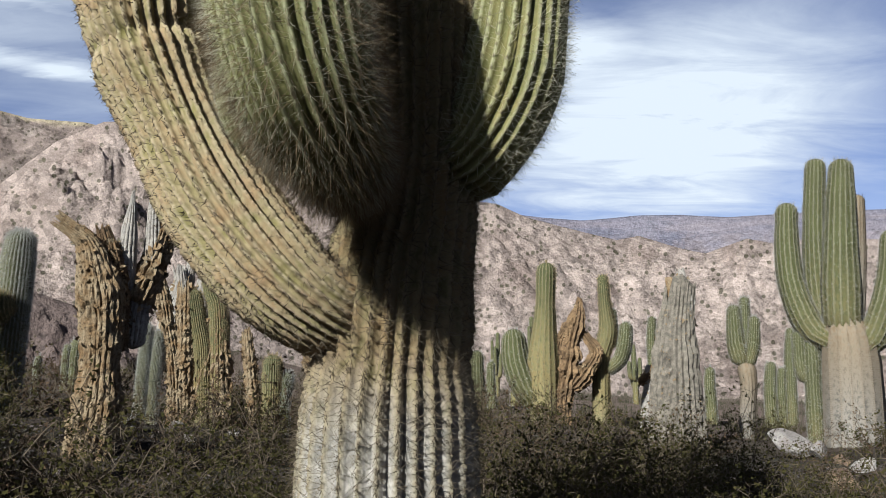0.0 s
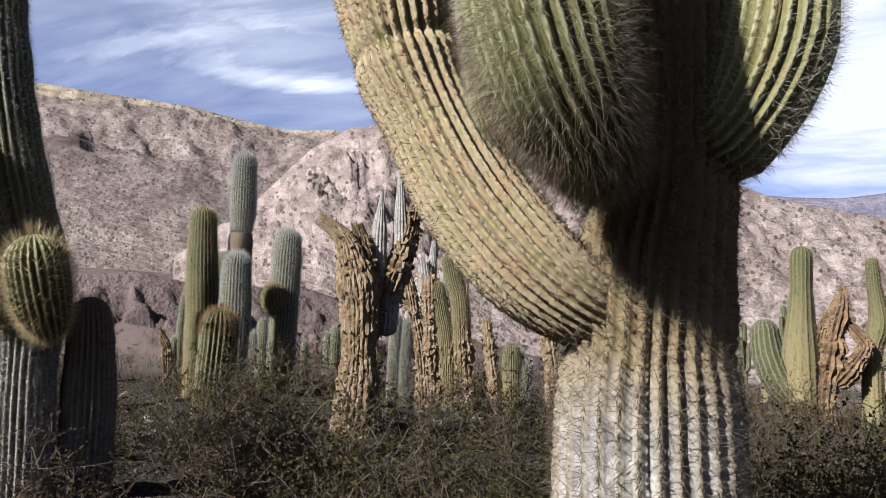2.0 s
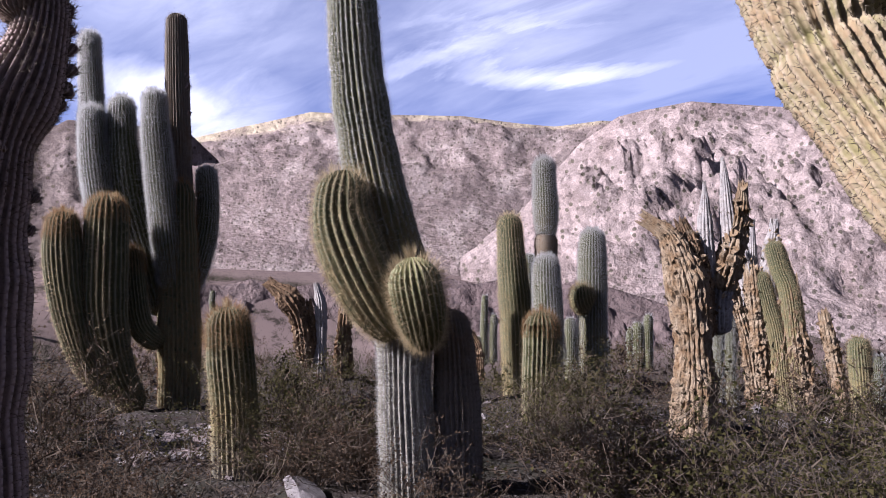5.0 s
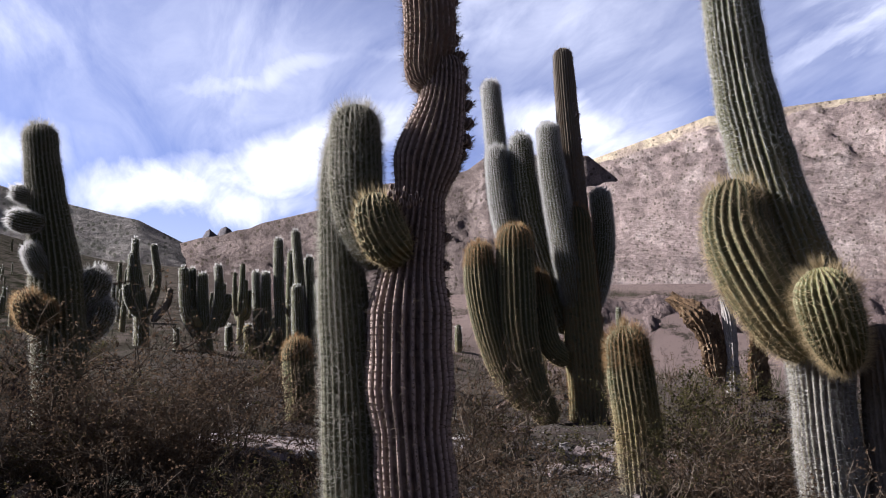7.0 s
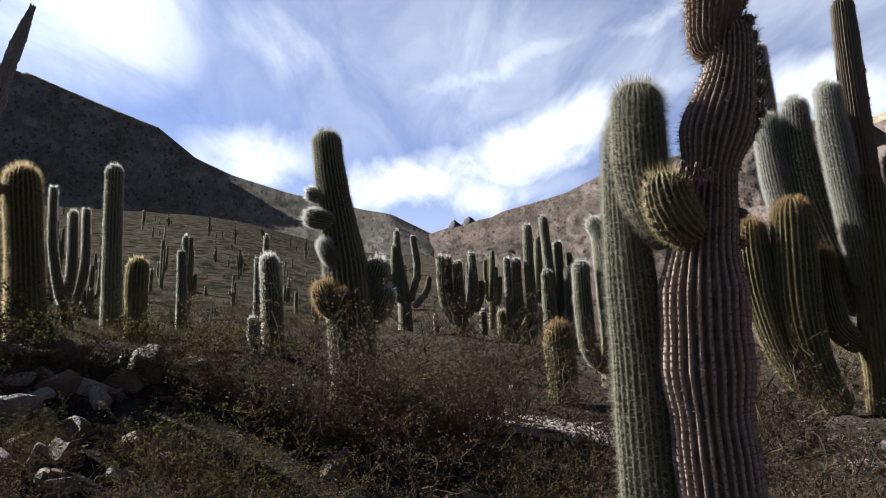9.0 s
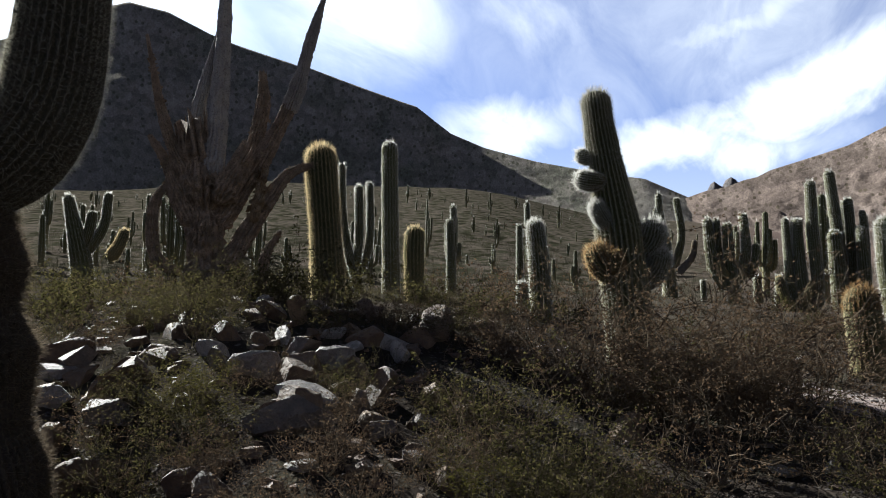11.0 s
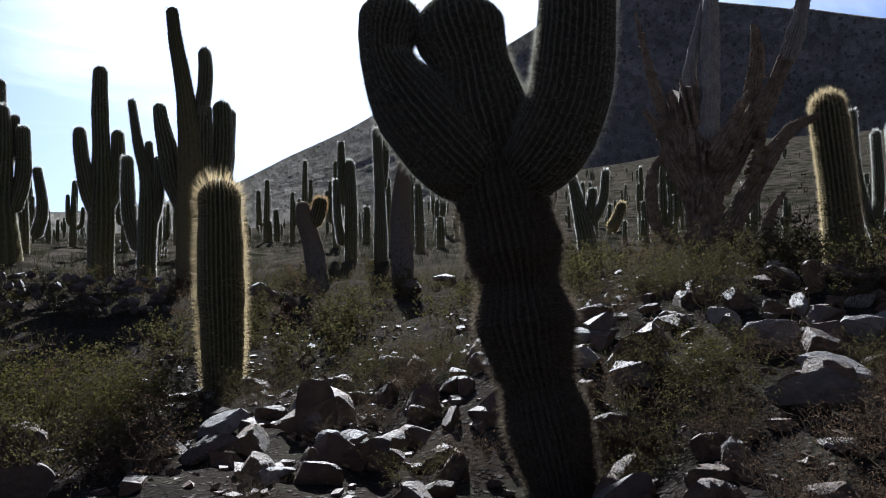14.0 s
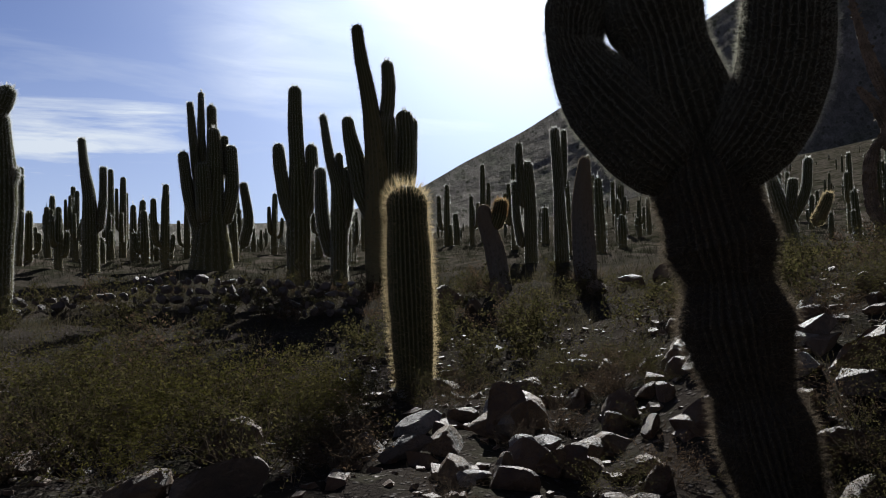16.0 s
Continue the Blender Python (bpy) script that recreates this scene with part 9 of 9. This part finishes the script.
def shrub_meshes(seed, height, spread, stems, depth, thick, leaf, leaf_size, mat):
    rnd = random.Random(seed)
    segs, leaves = twig_tree(rnd, height, spread, stems, depth, thick)
    v, f = [], []
    for a, b, r in segs:
        d = (b - a).normalized()
        s = d.orthogonal().normalized()
        w = d.cross(s)
        turn = rnd.uniform(0, 3.14)
        e = s * math.cos(turn) + w * math.sin(turn)
        i = len(v)
        v += [a - e * r, a + e * r, b + e * r * 0.8, b - e * r * 0.8]
        f.append([i, i + 1, i + 2, i + 3])
    twigs = make_mesh("shrub", v, f, TWIG, False)
    v, f = [], []
    for p, d in leaves:
        if rnd.random() > leaf:
            continue
        n = Vector((rnd.gauss(0, 1), rnd.gauss(0, 1), rnd.gauss(0, 1))).normalized()
        s = n.orthogonal().normalized() * leaf_size * rnd.uniform(0.6, 1.3)
        u = n.cross(s).normalized() * leaf_size * 0.6
        i = len(v)
        v += [p - u * 0.3, p + s * 0.55 + u, p + s]
        f.append([i, i + 1, i + 2])
    return twigs, make_mesh("leaves", v, f, mat, False)


SHRUBS = [shrub_meshes(20 + i, h, sp, st, 2, th, lf, ls, m) for i, (h, sp, st, th, lf, ls, m) in enumerate([
    (0.62, 1.1, 24, 0.0034, 0.85, 0.019, LEAF), (0.58, 1.2, 24, 0.0040, 0.55, 0.017, LEAF_DRY), (0.85, 0.8, 24, 0.0052, 0.80, 0.018, LEAF_DRY),
    (0.46, 1.4, 22, 0.0026, 0.80, 0.016, LEAF), (0.60, 1.1, 22, 0.0036, 0.22, 0.014, LEAF_DRY), (0.62, 0.9, 22, 0.0028, 1.00, 0.021, LEAF_YELLOW)])]
SHRUB_LABELS = ["olive-green small-leaved desert shrub on stony soil", "dry brown twiggy shrub with few leaves", "tall thin-twigged shrub with sparse reddish-brown leaves",
                "low spreading green-brown shrub", "leafless grey-brown thorny shrub", "bushy shrub with small yellow-green leaves"]


FAR_SHRUBS = [shrub_meshes(60 + i, h, sp, 9, 2, 0.007, lf, 0.034, m) for i, (h, sp, lf, m) in enumerate([
    (0.62, 1.1, 0.75, LEAF), (0.58, 1.2, 0.5, LEAF_DRY), (0.85, 0.8, 0.6, LEAF_DRY), (0.46, 1.4, 0.8, LEAF), (0.60, 1.1, 0.3, LEAF_DRY), (0.62, 0.9, 0.8, LEAF)])]
far_places = []


def shrub(x, y, kind, size, turn):
    if math.hypot(x, y) > 8.6:
        far_places.append((x, y, kind, size, radians(turn)))
        return None
    ob = new("shrub", SHRUBS[kind][0])
    ob.matrix_basis = pose(x, y, float(ground(x, y)), 0, 0, turn) @ Matrix.Diagonal((size, size, size * 0.9, 1))
    leaves = new("leaves", SHRUBS[kind][1])
    leaves.parent = ob
    tagged(leaves, kind="stuff")
    return tagged(ob, SHRUB_LABELS[kind], "shrub", "desert shrubs")


def joined_scrub():
    """The shrubs too far off to pick apart, in one mesh."""
    V, F, M, n = [], [], [], 0
    for x, y, kind, size, a in far_places:
        R = np.array([[math.cos(a), -math.sin(a), 0], [math.sin(a), math.cos(a), 0], [0, 0, 0.9]]) * size
        for k, me in enumerate(FAR_SHRUBS[kind]):
            co = np.empty(len(me.vertices) * 3)
            me.vertices.foreach_get("co", co)
            V.append(co.reshape(-1, 3) @ R.T + np.array([x, y, float(ground(x, y))]))
            F += [[i + n for i in p.vertices] for p in me.polygons]
            M += [0 if k == 0 else 1 if kind in (0, 3, 5) else 2] * len(me.polygons)
            n += len(me.vertices)
    me = make_mesh("far_scrub", np.vstack(V), F, TWIG, False)
    me.materials.append(LEAF)
    me.materials.append(LEAF_DRY)
    me.polygons.foreach_set("material_index", M)
    return tagged(new("far_scrub", me), "dry olive and brown shrubs over the flats", "shrub", kind="stuff")


rnd = random.Random(11)
# bearings, distances, how many, kinds, sizes
for lo, hi, near, far, count, kinds, smin, smax in [
    (-36, 14, 4.0, 8.4, 44, (0, 0, 3, 1, 0), 1.0, 1.6), (-36, 20, 8.6, 18.0, 40, (0, 1, 3, 4, 5), 0.9, 1.6), (14, 60, 4.2, 8.4, 46, (1, 0, 4, 3, 1), 0.9, 1.45),
    (14, 60, 8.6, 20.0, 40, (0, 1, 3, 4), 0.9, 1.5), (58, 94, 4.6, 8.4, 20, (2, 1, 0, 2, 4), 0.9, 1.5), (94, 108, 3.8, 5.6, 9, (3, 0, 3), 0.6, 1.0), (60, 108, 8.6, 22.0, 40, (0, 1, 2, 3), 0.9, 1.5),
    (104, 140, 6.8, 8.5, 20, (0, 1, 3, 0), 0.7, 1.2), (104, 140, 8.6, 14.0, 36, (0, 1, 3, 5), 0.8, 1.3), (108, 140, 3.8, 6.4, 12, (1, 0, 1), 0.4, 0.65),
    (138, 160, 6.5, 8.5, 14, (0, 3, 1), 0.6, 1.0), (138, 160, 8.6, 15.0, 26, (0, 3, 1), 0.6, 1.1), (160, 190, 5.2, 8.5, 26, (0, 5, 1, 3), 0.8, 1.3),
    (150, 192, 8.6, 18.0, 64, (0, 1, 3, 5), 0.8, 1.3), (140, 166, 4.2, 6.4, 9, (1, 3, 4), 0.4, 0.7), (114, 134, 3.6, 4.8, 4, (1, 3), 0.4, 0.6)]:
    for _ in range(count):
        x, y = spot(rnd, lo, hi, near, far)
        if on_path(x, y, 0.1) and rnd.random() < 0.8:
            continue
        shrub(x, y, kinds[rnd.randrange(len(kinds))], rnd.uniform(smin, smax), rnd.uniform(0, 360))
for i, (x, y, kind, size) in enumerate([
    (-6.31, -0.05, 2, 1.25), (-6.58, -0.51, 0, 1.1), (-6.80, 0.35, 2, 1.1), (-6.50, -1.18, 2, 1.0), (-4.18, -3.09, 5, 0.55), (-4.38, -1.42, 2, 0.6), (-4.12, -1.25, 5, 0.6), (-4.46, -3.22, 5, 0.65), (-0.27, -6.20, 5, 1.15), (-0.75, -6.26, 5, 1.0), (0.11, -6.40, 0, 1.1), (-1.56, -6.62, 5, 0.9), (-3.04, -5.18, 1, 0.6), (-2.95, -3.92, 1, 0.6), (-3.47, -3.18, 3, 0.7), (-5.09, 2.33, 1, 1.1), (-5.97, 2.58, 1, 1.1), (-5.42, 4.43, 0, 1.2)]):
    shrub(x, y, kind, size, 41.0 * i)
for i, (x, y, kind, size) in enumerate([
    (-8.45, 0.95, 2, 1.4), (-7.48, 0.58, 2, 1.3), (-5.13, 0.89, 0, 1.0), (-4.82, 7.60, 0, 1.2), (-4.64, 4.12, 1, 1.2), (-1.54, 4.34, 0, 1.1), (-1.07, 4.47, 0, 1.1), (-2.57, 4.52, 1, 1.0), (0.60, 5.47, 0, 1.2), (1.16, 6.40, 0, 1.2), (2.69, 9.11, 4, 1.3), (-0.98, 4.29, 0, 1.0), (-1.42, 3.95, 1, 1.0), (2.48, 6.55, 0, 1.1), (-6.60, -0.24, 2, 1.35), (-6.80, 0.21, 2, 1.2), (-6.34, -0.89, 1, 1.2)]):
    shrub(x, y, kind, size, 67.0 * i)
for i, (x, y, kind, size) in enumerate([
    (-0.45, -6.6, 5, 1.35), (-0.95, -6.9, 5, 1.4), (-1.45, -7.0, 5, 1.2), (-0.1, -7.1, 5, 1.3), (0.5, -6.9, 5, 1.3), (-1.9, -7.2, 0, 1.1), (0.9, -6.2, 0, 1.2), (-0.6, -7.8, 0, 1.3), (1.3, -7.4, 5, 1.3), (-7.2, -0.3, 2, 1.75), (-7.5, 0.35, 2, 1.6), (-7.0, -1.1, 2, 1.45), (-6.7, -0.6, 1, 1.5),
    (-4.9, -1.35, 0, 1.2), (-4.5, -0.95, 0, 1.05), (-4.7, -0.45, 1, 1.0), (-4.5, 2.2, 1, 1.25), (-4.2, 2.75, 4, 1.2), (-4.0, 2.1, 1, 0.9), (-3.0, -1.85, 1, 0.6), (-2.5, -2.25, 4, 0.6), (-2.0, 4.1, 0, 1.5), (-1.3, 4.3, 0, 1.6), (-2.6, 4.3, 1, 1.3), (-3.6, -1.7, 1, 0.7), (-3.9, -2.05, 1, 0.75), (-4.2, -1.6, 4, 0.8), (-3.7, -2.6, 1, 0.6), (-3.2, -1.45, 1, 0.65), (-3.35, -2.15, 4, 0.6), (-4.35, -3.3, 3, 0.95), (-4.15, -3.0, 0, 0.75), (-3.85, -2.8, 3, 0.8), (-3.75, -3.2, 0, 0.7), (-3.5, -2.9, 3, 0.7), (-3.95, -3.5, 1, 0.7)]):
    shrub(x, y, kind, size, 53.0 * i)


joined_scrub()


def grass(name, tufts, blades, lo, hi, near, far, length, seed, mat, label):
    """Low dry grass and litter between the shrubs: tufts of thin blades in one mesh."""
    r = np.random.RandomState(seed)
    b, d = np.radians(r.uniform(lo, hi, tufts)), np.sqrt(r.uniform(near ** 2, far ** 2, tufts))
    x, y = np.repeat(-d * np.sin(b), blades), np.repeat(d * np.cos(b), blades)
    n = len(x)
    reach = np.repeat(np.clip(d / 7, 0.8, 3), blades)
    x, y = x + r.normal(0, 0.07, n) * reach, y + r.normal(0, 0.07, n) * reach
    p = np.stack([x, y, ground(x, y) - np.where(on_path(x, y), 0.5, 0.01)], 1)
    L = (length * reach ** 0.5 * r.uniform(0.4, 1.2, n))[:, None]
    aim = np.stack([r.normal(0, 0.5, n), r.normal(0, 0.5, n), r.uniform(0.4, 1.2, n)], 1)
    aim /= np.linalg.norm(aim, axis=1)[:, None]
    a = r.uniform(0, 6.28, n)
    w = np.stack([np.cos(a), np.sin(a), 0 * a], 1) * (0.0022 * reach)[:, None]
    v = np.stack([p - w, p + w, p + aim * L], 1).reshape(-1, 3)
    return tagged(new(name, make_mesh(name, v, np.arange(3 * n).reshape(-1, 3), mat, False)), label, "grass", kind="stuff")


grass("dry_grass", 1500, 14, -40, 105, 5.0, 17.0, 0.12, 7, GRASS, "dry olive grass and low scrub on the soil")
grass("dry_grass", 2200, 18, 104, 190, 6.0, 18.0, 0.16, 8, GRASS, "dry yellowish grass between the stones")
grass("twig_litter", 6000, 18, -40, 192, 16.0, 60.0, 0.34, 9, SCRUB, "dry low scrub covering the valley floor")

# ---- the cactus forest on the valley floor ----


def candelabra(seed, height, arms, radius):
    """Stems of a far cactus: a trunk and upturned arms."""
    r = random.Random(seed)
    w = dict(skin="green", spine="white", ribs=9, gap=0.15, count=2, length=0.085, depth=0.16, width=0.020, age=(0.5, 0.0))
    lean = r.uniform(-0.12, 0.12)
    stems = [("trunk", [(0, 0, -0.1, radius * 1.1), (lean * 0.4, 0, height * 0.35, radius * 1.15), (lean, 0, height * 0.7, radius), (lean * 1.4, 0, height, radius * 0.8)], w)]
    for i in range(arms):
        a = 6.283 * (i + r.uniform(0, 0.7)) / max(1, arms)
        z, out, top = height * r.uniform(0.16, 0.42), r.uniform(1.8, 2.8) * radius, height * r.uniform(0.55, 0.98)
        c, s = math.cos(a), math.sin(a)
        q = radius * r.uniform(0.65, 0.9)
        stems.append(("arm", [(c * 0.4 * radius, s * 0.4 * radius, z, q * 0.8), (c * out * 0.8, s * out * 0.8, z + 0.12, q), (c * out, s * out, z + 0.42 * (top - z), q), (c * out * 1.05, s * out * 1.05, top, q * 0.8)], w))
    return stems


FOREST_KINDS = [(2.6, 0, 0.15), (1.6, 0, 0.14), (3.4, 2, 0.15), (4.2, 4, 0.16), (3.0, 5, 0.14), (2.0, 1, 0.14), (3.8, 3, 0.15), (1.1, 0, 0.13), (4.6, 1, 0.16), (2.4, 3, 0.13)]
FOREST_LABELS = ["far single cardon cactus column", "small far cardon column among scrub", "far cardon cactus with two arms", "tall far cardon with four upright arms", "far cardon cactus with crowded arms",
                 "small far cardon with one arm", "far cardon cactus with three arms", "short young cardon among dry scrub", "very tall slim far cardon cactus", "stout far cardon with three arms"]
rnd = random.Random(77)
spots = []
for lo, hi, near, far, count in [(85, 100, 30, 46, 13), (98, 130, 24, 44, 34), (128, 150, 24, 44, 28), (148, 166, 27, 46, 28), (165, 197, 26, 46, 72), (-38, 2, 26, 50, 12), (62, 86, 27, 33, 6)]:
    for _ in range(count):
        spots.append(spot(rnd, lo, hi, near, far))
first = {}
for i, (x, y) in enumerate(spots):
    k = i if i < len(FOREST_KINDS) else rnd.choice([0, 1, 1, 2, 3, 4, 5, 5, 6, 7, 7, 8, 9, 0])
    at, turn, size = (x, y, float(ground(x, y))), rnd.uniform(0, 360), rnd.uniform(0.75, 1.15)
    if 84 < math.degrees(math.atan2(-x, y)) < 138:
        size *= 0.68
    if x > -9 and y < 0:
        size *= 0.92
    if k not in first:
        first[k] = cactus("cardon_cactus", at, turn, candelabra(k + 3, *FOREST_KINDS[k]), FOREST_LABELS[k], "cactus", "far cactus forest", 40.0, 500 + k)
        first[k].matrix_basis = first[k].matrix_basis @ Matrix.Scale(size, 4)
    else:
        ob = copy_thing(first[k], pose(*at, 0, 0, turn) @ Matrix.Scale(size / first[k].scale[0], 4))


def distant_stand():
    """The cacti too far off to tell apart, in one mesh: skin and spines."""
    V, F, M, n = [], [], [], 0
    A = {"rib": [], "age": [], "run": []}
    shapes = []
    for k, (h, arms, r) in enumerate(FOREST_KINDS):
        for kind, pts, w in candelabra(k + 40, h, arms, r):
            s = stem(pts, 5, 0.14, 1, r * 5, False, (0.4, 0.0), k)
            v, f = spines(s, 0.30, 1, 0.10, 0.045, seed=k)
            shapes.append((k, s, v, f))
    for lo, hi, near, far, count in [(85, 100, 46, 85, 18), (98, 130, 44, 120, 90), (128, 150, 44, 115, 90), (148, 166, 46, 100, 45), (165, 200, 46, 95, 150)]:
        for _ in range(count):
            x, y = spot(rnd, lo, hi, near, far)
            k, a, size = rnd.choice([0, 1, 1, 5, 7, 7, 7, 2, 3, 4, 6, 9, 0, 5]), rnd.uniform(0, 6.28), rnd.uniform(0.3, 0.7)
            R = np.array([[math.cos(a), -math.sin(a), 0], [math.sin(a), math.cos(a), 0], [0, 0, 1]]) * size
            at = np.array([x, y, float(ground(x, y))])
            for kk, s, v, f in shapes:
                if kk != k:
                    continue
                V += [s["v"] @ R.T + at, v @ R.T + at]
                F += [[i + n for i in q] for q in s["f"]]
                M += [0] * len(s["f"]) + [1] * len(f)
                n += len(s["v"])
                F += (f + n).tolist()
                n += len(v)
                for key in A:
                    A[key] += [s[key], np.zeros(len(v))]
    me = make_mesh("distant_cacti", np.vstack(V), F, SKIN["green"], False, **{k: np.concatenate(v) for k, v in A.items()})
    me.materials.append(SPINE["white"])
    me.polygons.foreach_set("material_index", M)
    return tagged(new("distant_cacti", me), "distant cardon cacti covering the lower slopes", "cactus", kind="stuff")


distant_stand()
